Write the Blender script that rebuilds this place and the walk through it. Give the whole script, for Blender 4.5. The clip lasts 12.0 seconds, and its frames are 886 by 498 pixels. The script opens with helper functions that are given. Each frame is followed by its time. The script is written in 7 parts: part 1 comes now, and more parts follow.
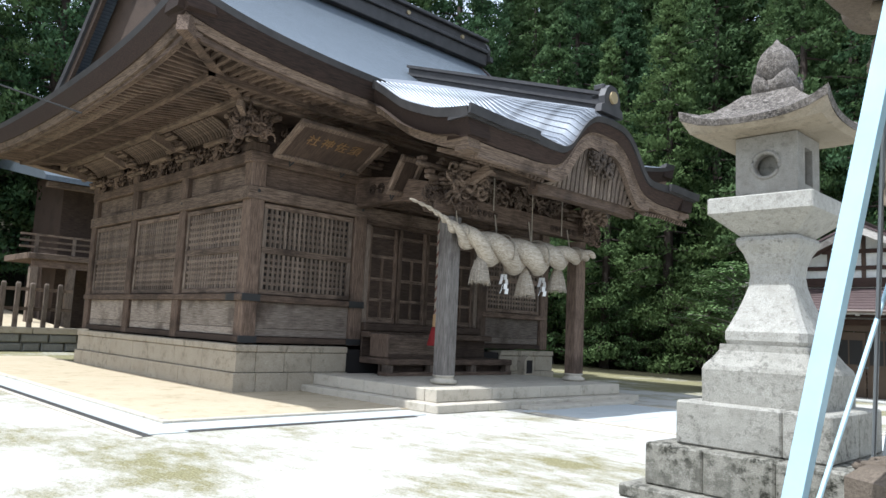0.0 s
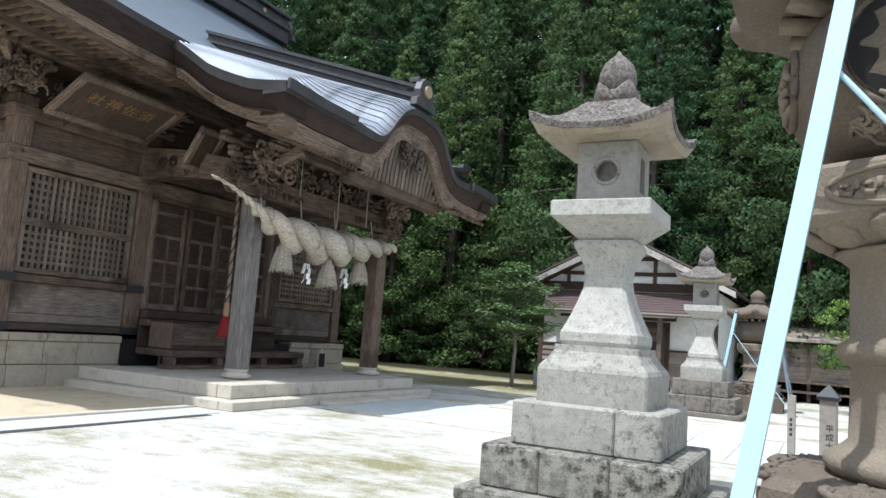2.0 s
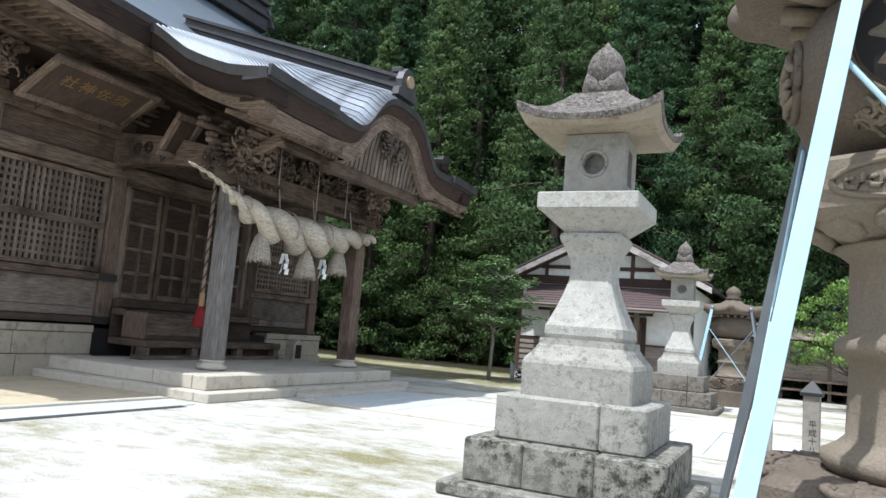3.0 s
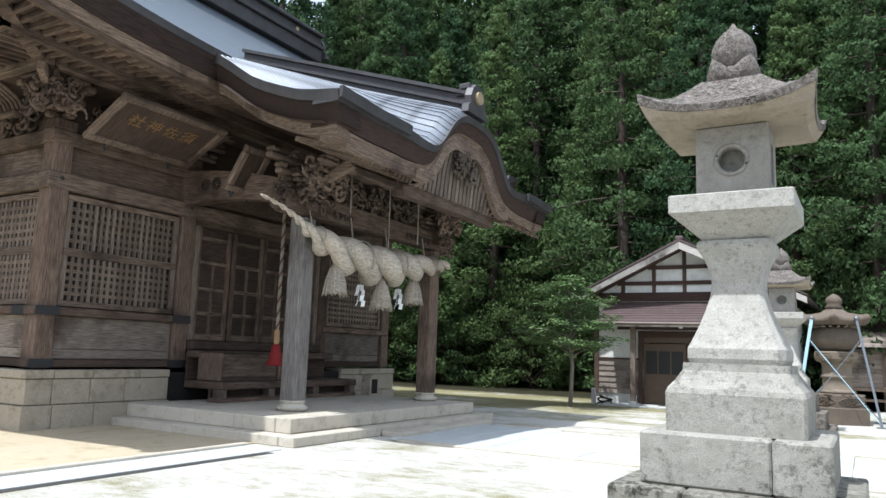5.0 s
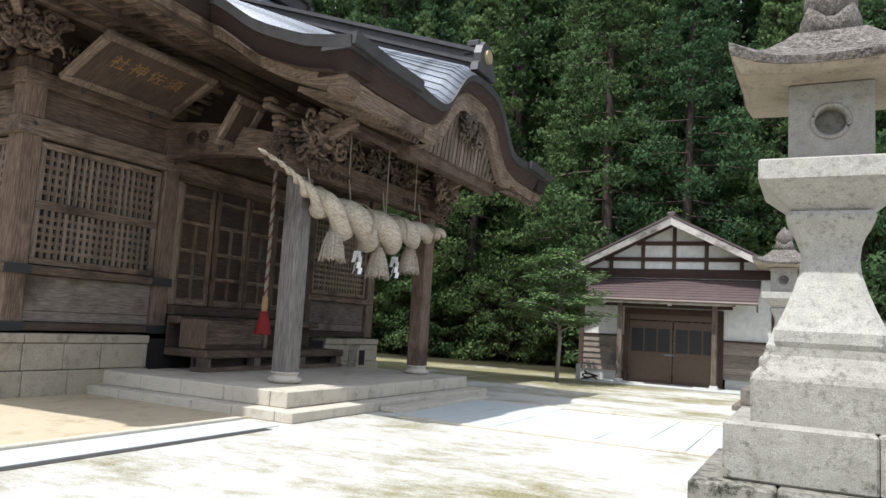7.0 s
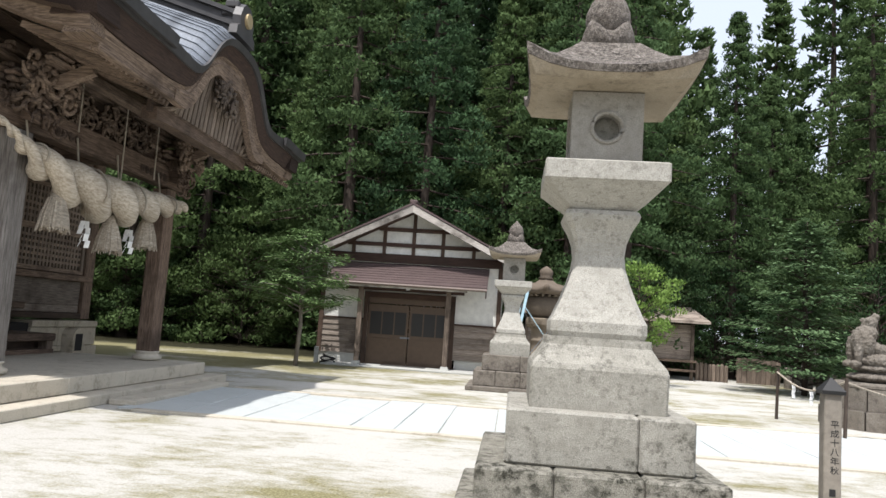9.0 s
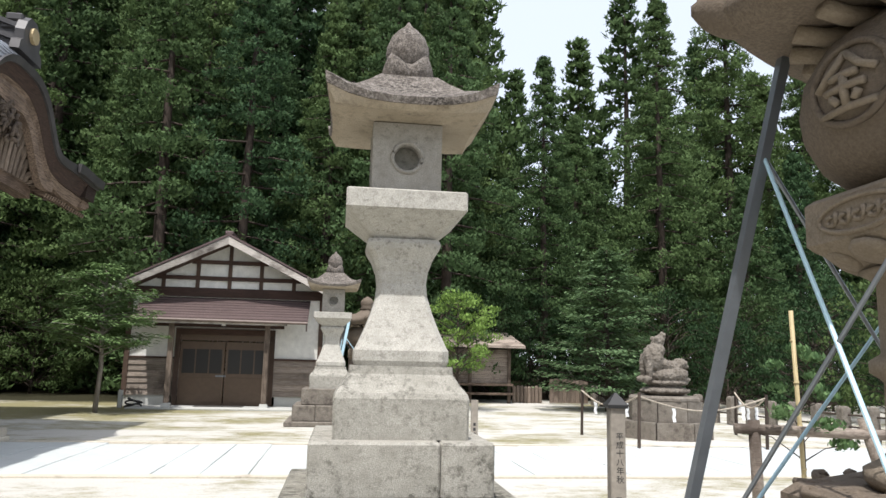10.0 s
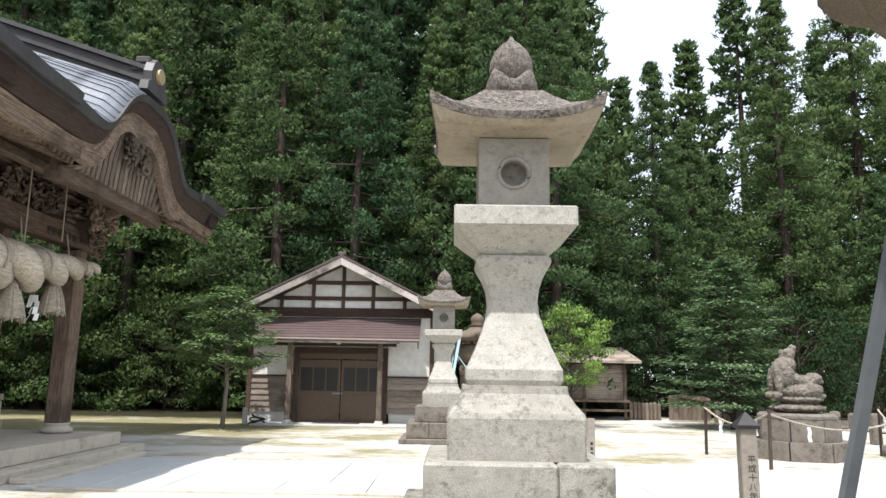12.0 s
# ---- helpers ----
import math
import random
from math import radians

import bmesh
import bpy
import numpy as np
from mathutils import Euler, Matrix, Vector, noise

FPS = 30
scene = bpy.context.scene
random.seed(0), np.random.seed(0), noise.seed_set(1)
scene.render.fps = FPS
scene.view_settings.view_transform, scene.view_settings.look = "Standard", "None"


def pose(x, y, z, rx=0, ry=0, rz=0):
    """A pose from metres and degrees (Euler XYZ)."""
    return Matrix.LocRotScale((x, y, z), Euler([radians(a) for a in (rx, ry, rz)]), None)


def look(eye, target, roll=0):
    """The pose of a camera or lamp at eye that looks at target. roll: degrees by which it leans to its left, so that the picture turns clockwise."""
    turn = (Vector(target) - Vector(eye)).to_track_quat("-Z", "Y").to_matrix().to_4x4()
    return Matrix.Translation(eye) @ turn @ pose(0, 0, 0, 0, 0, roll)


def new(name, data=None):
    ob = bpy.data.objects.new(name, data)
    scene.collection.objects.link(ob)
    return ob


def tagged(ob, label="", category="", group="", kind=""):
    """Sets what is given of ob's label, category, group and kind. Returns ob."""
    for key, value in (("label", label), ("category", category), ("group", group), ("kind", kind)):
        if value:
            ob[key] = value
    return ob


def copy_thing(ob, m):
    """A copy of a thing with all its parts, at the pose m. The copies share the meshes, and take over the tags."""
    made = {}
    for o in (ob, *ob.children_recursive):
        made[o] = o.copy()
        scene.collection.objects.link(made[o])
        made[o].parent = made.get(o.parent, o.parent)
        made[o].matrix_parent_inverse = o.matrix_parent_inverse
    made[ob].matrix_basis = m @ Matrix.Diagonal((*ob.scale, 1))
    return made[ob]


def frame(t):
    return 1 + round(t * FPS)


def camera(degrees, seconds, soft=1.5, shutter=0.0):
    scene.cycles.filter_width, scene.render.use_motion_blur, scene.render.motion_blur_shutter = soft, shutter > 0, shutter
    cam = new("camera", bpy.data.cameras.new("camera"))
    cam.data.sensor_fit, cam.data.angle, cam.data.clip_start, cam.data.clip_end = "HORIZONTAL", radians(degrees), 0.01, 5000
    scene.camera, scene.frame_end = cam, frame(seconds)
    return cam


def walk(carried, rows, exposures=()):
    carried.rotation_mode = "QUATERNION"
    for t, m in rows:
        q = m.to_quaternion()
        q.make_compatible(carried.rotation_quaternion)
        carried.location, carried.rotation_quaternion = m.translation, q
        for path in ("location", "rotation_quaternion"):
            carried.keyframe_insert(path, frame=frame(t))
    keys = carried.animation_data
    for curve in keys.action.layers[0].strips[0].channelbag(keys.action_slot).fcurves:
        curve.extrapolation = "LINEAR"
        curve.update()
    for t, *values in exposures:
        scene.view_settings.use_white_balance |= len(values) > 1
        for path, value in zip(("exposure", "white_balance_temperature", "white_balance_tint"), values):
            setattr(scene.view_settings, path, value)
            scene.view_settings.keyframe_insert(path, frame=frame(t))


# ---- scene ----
cam = camera(63.0, 12.0)
PATH = [
    (0, (0.472, 0.321, 1.442), (-0.956, 1.704, 1.665), 2.7),
    (0.5, (0.189, 0.467, 1.439), (-1.38, 1.691, 1.636), 2.7),
    (1, (0.035, 0.468, 1.396), (-1.477, 1.763, 1.589), 3.6),
    (1.5, (-0.181, 0.388, 1.417), (-1.378, 1.972, 1.657), 3.1),
    (2, (-0.349, 0.348, 1.442), (-1.284, 2.101, 1.678), 4.1),
    (2.5, (-0.366, 0.378, 1.431), (-1.231, 2.168, 1.649), 4.8),
    (4.5, (-1.143, 0.666, 1.446), (-2.119, 2.391, 1.713), 2.6),
    (5, (-1.324, 0.846, 1.456), (-2.324, 2.554, 1.739), 1.9),
    (5.5, (-1.598, 0.924, 1.425), (-2.584, 2.645, 1.682), 2.3),
    (6, (-1.943, 0.971, 1.462), (-2.761, 2.78, 1.708), 2.4),
    (6.5, (-2.144, 1.063, 1.45), (-3.095, 2.811, 1.648), 4.0),
    (8.5, (-2.868, 1.35, 1.487), (-3.302, 3.29, 1.707), 1.8),
    (9, (-2.903, 1.337, 1.475), (-3.104, 3.316, 1.679), 3.9),
    (9.5, (-2.811, 1.341, 1.481), (-2.752, 3.322, 1.749), 3.7),
    (10, (-2.703, 1.378, 1.474), (-2.435, 3.335, 1.785), 1.3),
    (10.5, (-2.651, 1.431, 1.475), (-2.394, 3.388, 1.793), 0.4),
    (11, (-2.659, 1.417, 1.475), (-2.419, 3.376, 1.798), -0.1),
    (11.5, (-2.687, 1.425, 1.489), (-2.602, 3.395, 1.825), 0.4),
    (12, (-2.712, 1.454, 1.5), (-2.741, 3.423, 1.847), 0.9),
]
walk(cam, [(t, look(eye, target, roll)) for t, eye, target, roll in PATH], exposures=[(0, 0.54, 5600, 9), (2.5, 0.44, 5600, 9), (6, 0.52, 5750, 10), (8.5, 0.28, 6100, 12), (10.5, 0.4, 6180, 12), (12, 0.6, 6180, 12)])

# ---------------------------------------------------------------- light
SUN_TO = Vector((0.8, 2.15, -5.2)).normalized()
sun_el = math.asin(-SUN_TO.z)
sun_rot = math.atan2(-SUN_TO.x, -SUN_TO.y)
world = bpy.data.worlds.new("world")
scene.world = world
world.use_nodes = True
wn = world.node_tree
sky = wn.nodes.new("ShaderNodeTexSky")
sky.sky_type = "NISHITA"
sky.sun_disc = False
sky.sun_elevation = sun_el
sky.sun_rotation = sun_rot
sky.air_density, sky.dust_density, sky.ozone_density = 1.0, 4.0, 1.0
bg = wn.nodes["Background"]
bg.inputs["Strength"].default_value = 0.13
haze = wn.nodes.new("ShaderNodeMix")
haze.data_type = "RGBA"
haze.inputs[0].default_value = 0.6
wn.links.new(sky.outputs["Color"], haze.inputs[6])
haze.inputs[7].default_value = (8.2, 8.6, 9.0, 1)
wn.links.new(haze.outputs[2], bg.inputs["Color"])
sun_data = bpy.data.lights.new("sun", "SUN")
sun_data.energy, sun_data.angle, sun_data.color = 4.2, radians(0.8), (1.0, 0.95, 0.87)
sun = new("sun", sun_data)
sun.matrix_world = look((0, 0, 40), Vector((0, 0, 40)) + SUN_TO)

# ---------------------------------------------------------------- materials
MATS = {}


def nodes_of(name):
    m = bpy.data.materials.new(name)
    m.use_nodes = True
    MATS[name] = m
    nt = m.node_tree
    return m, nt, nt.nodes["Principled BSDF"]


def N(nt, kind, **values):
    n = nt.nodes.new(kind)
    for k, v in values.items():
        n.inputs[k].default_value = v
    return n


def mixc(nt, fac, a, b):
    n = nt.nodes.new("ShaderNodeMix")
    n.data_type = "RGBA"
    for sock, v in ((n.inputs[0], fac), (n.inputs[6], a), (n.inputs[7], b)):
        if isinstance(v, bpy.types.NodeSocket):
            nt.links.new(v, sock)
        else:
            sock.default_value = v if isinstance(v, (int, float)) else (*v, 1)
    return n.outputs[2]


def ramp(nt, sock, lo, hi):
    n = nt.nodes.new("ShaderNodeMapRange")
    n.inputs["From Min"].default_value, n.inputs["From Max"].default_value = lo, hi
    nt.links.new(sock, n.inputs["Value"])
    return n.outputs["Result"]


def coords(nt, scale=(1, 1, 1)):
    tc = nt.nodes.new("ShaderNodeTexCoord")
    mp = nt.nodes.new("ShaderNodeMapping")
    mp.inputs["Scale"].default_value = scale
    nt.links.new(tc.outputs["Object"], mp.inputs["Vector"])
    return mp.outputs["Vector"]


def noise_tex(nt, vec, scale, detail=4.0, rough=0.6):
    n = N(nt, "ShaderNodeTexNoise", Scale=scale, Detail=detail, Roughness=rough)
    nt.links.new(vec, n.inputs["Vector"])
    return n.outputs["Fac"]


def bump(nt, bsdf, height, strength=0.4, dist=0.01):
    b = N(nt, "ShaderNodeBump", Strength=strength, Distance=dist)
    nt.links.new(height, b.inputs["Height"])
    nt.links.new(b.outputs["Normal"], bsdf.inputs["Normal"])


def rand(nt):
    return nt.nodes.new("ShaderNodeObjectInfo").outputs["Random"]


def wood(name, dark, light, axis="z", stain=(0.036, 0.025, 0.019), stain_amt=0.78, rough=0.8, grain=14.0):
    """Weathered timber, grain along one axis, with large stains."""
    m, nt, p = nodes_of(name)
    k = {"x": (0.06, 1, 1), "y": (1, 0.06, 1), "z": (1, 1, 0.06)}[axis]
    g = noise_tex(nt, coords(nt, k), grain * 4, 6, 0.65)
    big = noise_tex(nt, coords(nt), 1.3, 5, 0.6)
    c = mixc(nt, ramp(nt, g, 0.32, 0.7), dark, light)
    c = mixc(nt, ramp(nt, big, 0.5, 0.68), c, stain)
    c2 = mixc(nt, stain_amt, mixc(nt, ramp(nt, g, 0.32, 0.7), dark, light), c)
    hue = nt.nodes.new("ShaderNodeHueSaturation")
    r2 = nt.nodes.new("ShaderNodeMapRange")
    r2.inputs["To Min"].default_value, r2.inputs["To Max"].default_value = 0.74, 1.26
    nt.links.new(rand(nt), r2.inputs["Value"])
    nt.links.new(r2.outputs["Result"], hue.inputs["Value"])
    nt.links.new(c2, hue.inputs["Color"])
    nt.links.new(hue.outputs["Color"], p.inputs["Base Color"])
    p.inputs["Roughness"].default_value = rough
    p.inputs["Specular IOR Level"].default_value = 0.25
    bump(nt, p, g, 0.5, 0.006)
    return m


def stone(name, base, light, dark, speck=70.0, lichen=0.5, rough=0.9, bump_amt=0.5, blotch=2.2, lo=0.55):
    """Granite or tuff: fine specks, blotches and dark lichen."""
    m, nt, p = nodes_of(name)
    v = coords(nt)
    fine = noise_tex(nt, v, speck, 3, 0.7)
    mid = noise_tex(nt, v, blotch, 6, 0.65)
    li = noise_tex(nt, v, blotch * 3.1, 8, 0.75)
    c = mixc(nt, ramp(nt, fine, 0.35, 0.65), base, light)
    c = mixc(nt, ramp(nt, mid, 0.35, 0.8), c, base)
    mul = nt.nodes.new("ShaderNodeMath")
    mul.operation = "MULTIPLY"
    nt.links.new(ramp(nt, li, lo, lo + 0.14), mul.inputs[0])
    patch = nt.nodes.new("ShaderNodeMapRange")
    patch.inputs["From Min"].default_value, patch.inputs["From Max"].default_value = 0.38, 0.66
    patch.inputs["To Min"].default_value, patch.inputs["To Max"].default_value = lichen * 0.25, lichen
    nt.links.new(noise_tex(nt, v, 1.4, 4, 0.6), patch.inputs["Value"])
    nt.links.new(patch.outputs["Result"], mul.inputs[1])
    c = mixc(nt, mul.outputs[0], c, dark)
    nt.links.new(c, p.inputs["Base Color"])
    p.inputs["Roughness"].default_value = rough
    p.inputs["Specular IOR Level"].default_value = 0.2
    add = nt.nodes.new("ShaderNodeMath")
    add.operation = "ADD"
    nt.links.new(fine, add.inputs[0])
    nt.links.new(li, add.inputs[1])
    bump(nt, p, add.outputs[0], bump_amt, 0.012)
    return m


def plain(name, col, rough=0.6, metal=0.0, var=0.12, scale=6.0, bump_amt=0.1):
    m, nt, p = nodes_of(name)
    n = noise_tex(nt, coords(nt), scale, 5, 0.65)
    c = mixc(nt, ramp(nt, n, 0.3, 0.7), tuple(v * (1 - var) for v in col), tuple(min(1, v * (1 + var)) for v in col))
    nt.links.new(c, p.inputs["Base Color"])
    p.inputs["Roughness"].default_value, p.inputs["Metallic"].default_value = rough, metal
    bump(nt, p, n, bump_amt, 0.01)
    return m


def leaf_mat(name, dark, light, tips=(0.17, 0.23, 0.07)):
    """Foliage: every leaf its own tint, every plant its own shade, some light through it."""
    m, nt, p = nodes_of(name)
    isl = nt.nodes.new("ShaderNodeNewGeometry").outputs["Random Per Island"]
    patch = ramp(nt, noise_tex(nt, coords(nt), 0.9, 3, 0.6), 0.3, 0.72)
    mx2 = nt.nodes.new("ShaderNodeMath")
    mx2.operation = "MULTIPLY_ADD"
    nt.links.new(isl, mx2.inputs[0])
    mx2.inputs[1].default_value = 0.5
    half = nt.nodes.new("ShaderNodeMath")
    half.operation = "MULTIPLY"
    nt.links.new(patch, half.inputs[0])
    half.inputs[1].default_value = 0.5
    nt.links.new(half.outputs[0], mx2.inputs[2])
    c = mixc(nt, mx2.outputs[0], dark, light)
    c = mixc(nt, ramp(nt, rand(nt), 0.2, 2.6), c, tips)
    nt.links.new(c, p.inputs["Base Color"])
    p.inputs["Roughness"].default_value = 0.75
    p.inputs["Specular IOR Level"].default_value = 0.12
    tr = nt.nodes.new("ShaderNodeBsdfTranslucent")
    nt.links.new(c, tr.inputs["Color"])
    mx = nt.nodes.new("ShaderNodeMixShader")
    mx.inputs[0].default_value = 0.25
    nt.links.new(p.outputs[0], mx.inputs[1])
    nt.links.new(tr.outputs[0], mx.inputs[2])
    nt.links.new(mx.outputs[0], nt.nodes["Material Output"].inputs["Surface"])
    return m


def sheet_roof(name, col, rough, courses, axis, metal=0.6):
    """Sheet-copper or shingle roofing with fine courses across one axis."""
    m, nt, p = nodes_of(name)
    v = coords(nt)
    n = noise_tex(nt, v, 2.0, 6, 0.7)
    w = N(nt, "ShaderNodeTexWave", Scale=courses, Distortion=0.6, Detail=2.0)
    w.bands_direction = axis
    nt.links.new(v, w.inputs["Vector"])
    c = mixc(nt, ramp(nt, n, 0.3, 0.7), tuple(x * 0.75 for x in col), tuple(x * 1.2 for x in col))
    c = mixc(nt, ramp(nt, noise_tex(nt, v, 26, 4, 0.75), 0.35, 0.7), tuple(x * 0.6 for x in col), c)
    c = mixc(nt, ramp(nt, w.outputs["Fac"], 0.0, 0.25), tuple(x * 0.45 for x in col), c)
    nt.links.new(c, p.inputs["Base Color"])
    p.inputs["Roughness"].default_value, p.inputs["Metallic"].default_value = rough, metal
    bump(nt, p, w.outputs["Fac"], 0.4, 0.02)
    return m


def ground_mat():
    """Pale granite sand, moss and thin grass in streaky patches, litter under the forest with the trees' shade in its
    colour.
    """
    m, nt, p = nodes_of("court_sand")
    v = coords(nt)
    big = noise_tex(nt, coords(nt, (0.7, 1.0, 1)), 0.5, 4, 0.6)
    mid = noise_tex(nt, coords(nt, (0.8, 1.4, 1)), 2.4, 10, 0.82)
    fine = noise_tex(nt, v, 42, 5, 0.75)
    sand = mixc(nt, ramp(nt, fine, 0.3, 0.7), (0.40, 0.38, 0.34), (0.60, 0.585, 0.54))
    moss = mixc(nt, ramp(nt, fine, 0.34, 0.66), (0.1, 0.096, 0.04), (0.36, 0.325, 0.19))
    sep = nt.nodes.new("ShaderNodeSeparateXYZ")
    nt.links.new(v, sep.inputs[0])

    def math_node(op, a, b):
        n = nt.nodes.new("ShaderNodeMath")
        n.operation = op
        for s, q in zip(n.inputs, (a, b)):
            if isinstance(q, bpy.types.NodeSocket):
                nt.links.new(q, s)
            else:
                s.default_value = q
        return n.outputs[0]

    amount = math_node("ADD", ramp(nt, big, 0.25, 0.95), ramp(nt, mid, 0.2, 1.0))
    # grass thickens towards the trees and in the western yard
    edge = math_node("MAXIMUM", math_node("MULTIPLY", ramp(nt, sep.outputs[1], 16.5, 21.0), ramp(nt, sep.outputs[0], -4.0, -9.5)), ramp(nt, sep.outputs[0], -11.0, -24.0))
    amount = math_node("ADD", amount, math_node("MULTIPLY", edge, 0.3))
    c = mixc(nt, ramp(nt, amount, 0.66, 0.97), sand, moss)
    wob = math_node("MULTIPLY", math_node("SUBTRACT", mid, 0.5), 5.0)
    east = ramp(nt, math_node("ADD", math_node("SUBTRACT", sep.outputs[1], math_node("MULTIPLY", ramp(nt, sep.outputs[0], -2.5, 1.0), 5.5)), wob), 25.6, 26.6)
    # forest floor goes near black to paint in the shade of the trees
    shaded_litter = math_node("MAXIMUM", east, ramp(nt, math_node("ADD", sep.outputs[0], wob), -31.5, -33.0))
    c = mixc(nt, shaded_litter, c, mixc(nt, fine, (0.012, 0.014, 0.007), (0.05, 0.045, 0.025)))
    nt.links.new(c, p.inputs["Base Color"])
    p.inputs["Roughness"].default_value = 0.95
    p.inputs["Specular IOR Level"].default_value = 0.1
    bump(nt, p, math_node("ADD", fine, mid), 0.6, 0.02)
    return m


WOOD_Z = wood("weathered_wood_upright", (0.044, 0.028, 0.0195), (0.21, 0.151, 0.112), "z")
WOOD_X = wood("weathered_wood_along_x", (0.044, 0.028, 0.0195), (0.21, 0.151, 0.112), "x")
WOOD_Y = wood("weathered_wood_along_y", (0.044, 0.028, 0.0195), (0.21, 0.151, 0.112), "y")
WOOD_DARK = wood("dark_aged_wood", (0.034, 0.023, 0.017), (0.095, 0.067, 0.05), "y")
WOOD_PALE_X = wood("silvered_wood_along_x", (0.052, 0.035, 0.025), (0.265, 0.198, 0.148), "x")
WOOD_PALE_Y = wood("silvered_wood_along_y", (0.052, 0.035, 0.025), (0.265, 0.198, 0.148), "y")
WOOD_PALE_Z = wood("silvered_wood_upright", (0.075, 0.056, 0.042), (0.255, 0.203, 0.16), "z")
WOOD_POST = wood("silver_grey_post", (0.1, 0.088, 0.078), (0.31, 0.285, 0.26), "z", (0.06, 0.048, 0.04), 0.6)
BLEACHED_X = wood("bleached_board_along_x", (0.12, 0.092, 0.07), (0.4, 0.345, 0.285), "x", (0.07, 0.052, 0.04), 0.75)
BLEACHED_Y = wood("bleached_board_along_y", (0.085, 0.066, 0.052), (0.27, 0.228, 0.19), "y", (0.05, 0.036, 0.027), 0.85)
WOOD_RED = wood("reddish_bark_edge", (0.014, 0.01, 0.008), (0.055, 0.034, 0.026), "y")
IRON = plain("black_iron", (0.02, 0.02, 0.02), 0.6)
# near-black colour stands in for unlit depth inside the hall and openings
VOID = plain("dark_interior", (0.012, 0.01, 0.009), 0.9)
ROOF_MAIN = sheet_roof("main_roof_shingle", (0.165, 0.195, 0.225), 0.5, 3.6, "X", 0.3)
ROOF_PORCH = sheet_roof("porch_roof_copper", (0.23, 0.25, 0.28), 0.38, 0.4, "X", 0.5)
ROOF_TRIM = plain("dark_copper_trim", (0.05, 0.047, 0.047), 0.5, 0.15, 0.3, 3.0)
GOLD = plain("aged_gold", (0.42, 0.33, 0.19), 0.5, 0.5)
FADED = plain("faded_gilt", (0.24, 0.145, 0.06), 0.6, 0.3, 0.35, 14)
PLINTH = stone("plinth_stone", (0.33, 0.285, 0.215), (0.47, 0.415, 0.325), (0.13, 0.112, 0.08), 50, 0.75, blotch=1.5, lo=0.5)
SLAB = stone("platform_stone", (0.46, 0.415, 0.335), (0.6, 0.55, 0.46), (0.2, 0.175, 0.13), 60, 0.65, blotch=1.4, lo=0.51)
GRANITE = stone("lantern_granite", (0.33, 0.315, 0.275), (0.57, 0.55, 0.495), (0.1, 0.092, 0.075), 120, 0.75, blotch=6.5, lo=0.51)
GRANITE_DIRTY = stone("lantern_granite_lichened", (0.27, 0.258, 0.22), (0.46, 0.44, 0.39), (0.05, 0.047, 0.036), 110, 0.95, blotch=5.0, lo=0.49)
GRANITE_BLACK = stone("lantern_granite_blackened", (0.2, 0.19, 0.155), (0.4, 0.38, 0.33), (0.03, 0.029, 0.021), 110, 1.2, blotch=3.2, lo=0.44, bump_amt=0.7)
GRANITE_BROWN = stone("old_base_stone_brown", (0.15, 0.13, 0.105), (0.27, 0.245, 0.21), (0.05, 0.04, 0.034), 80, 0.9, blotch=3.0, lo=0.46, bump_amt=0.7)
DRAIN = stone("damp_drain_stone", (0.045, 0.043, 0.04), (0.09, 0.086, 0.078), (0.02, 0.02, 0.017), 60, 0.5)
CAP_STONE = stone("lantern_cap_lichened", (0.12, 0.102, 0.085), (0.37, 0.335, 0.3), (0.03, 0.026, 0.022), 75, 0.95, blotch=9.0, lo=0.43, bump_amt=0.8)
# speckled granite, greyed for the shade on the light boxes
GRANITE_SHADED = stone("grey_speckled_granite", (0.24, 0.225, 0.195), (0.44, 0.42, 0.375), (0.1, 0.092, 0.08), 130, 0.6, blotch=7.0, lo=0.5)
# paler, warmer cap stone that paints in the light on the underside
CAP_UNDER = stone("sheltered_cap_stone", (0.29, 0.245, 0.18), (0.42, 0.365, 0.28), (0.13, 0.108, 0.08), 90, 0.7, blotch=3.0, lo=0.5)
TUFF = stone("brown_tuff", (0.115, 0.092, 0.07), (0.185, 0.15, 0.115), (0.06, 0.05, 0.04), 60, 0.5)
TUFF_PALE = stone("pale_tuff", (0.19, 0.155, 0.115), (0.27, 0.225, 0.17), (0.1, 0.085, 0.065), 60, 0.4)
WALLSTONE = stone("rough_wall_stone", (0.16, 0.155, 0.13), (0.24, 0.23, 0.2), (0.07, 0.07, 0.05), 30, 0.6)
PAVE = stone("paving_granite", (0.42, 0.44, 0.43), (0.53, 0.555, 0.545), (0.3, 0.31, 0.29), 60, 0.4, bump_amt=0.2)
SANDY = stone("raked_sand", (0.44, 0.365, 0.25), (0.55, 0.47, 0.34), (0.22, 0.185, 0.09), 90, 0.6, blotch=0.7, bump_amt=0.5, lo=0.5)
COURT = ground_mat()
STRAW = wood("rice_straw", (0.24, 0.2, 0.152), (0.55, 0.49, 0.4), "y", (0.21, 0.165, 0.115), 0.55, 0.9, 9)
PAPER = plain("white_paper", (0.8, 0.8, 0.78), 0.8)
RED = plain("red_cloth", (0.22, 0.012, 0.012), 0.8)
CORD = plain("hemp_cord", (0.33, 0.29, 0.23), 0.9)
# steel fittings, and the brace legs whose shade is in the colour
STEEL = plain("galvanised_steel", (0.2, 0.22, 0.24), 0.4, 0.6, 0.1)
STEEL_BLUE = plain("pale_blue_painted_steel", (0.42, 0.60, 0.68), 0.4, 0.1, 0.06)
PLASTER = plain("white_plaster", (0.74, 0.73, 0.68), 0.9)
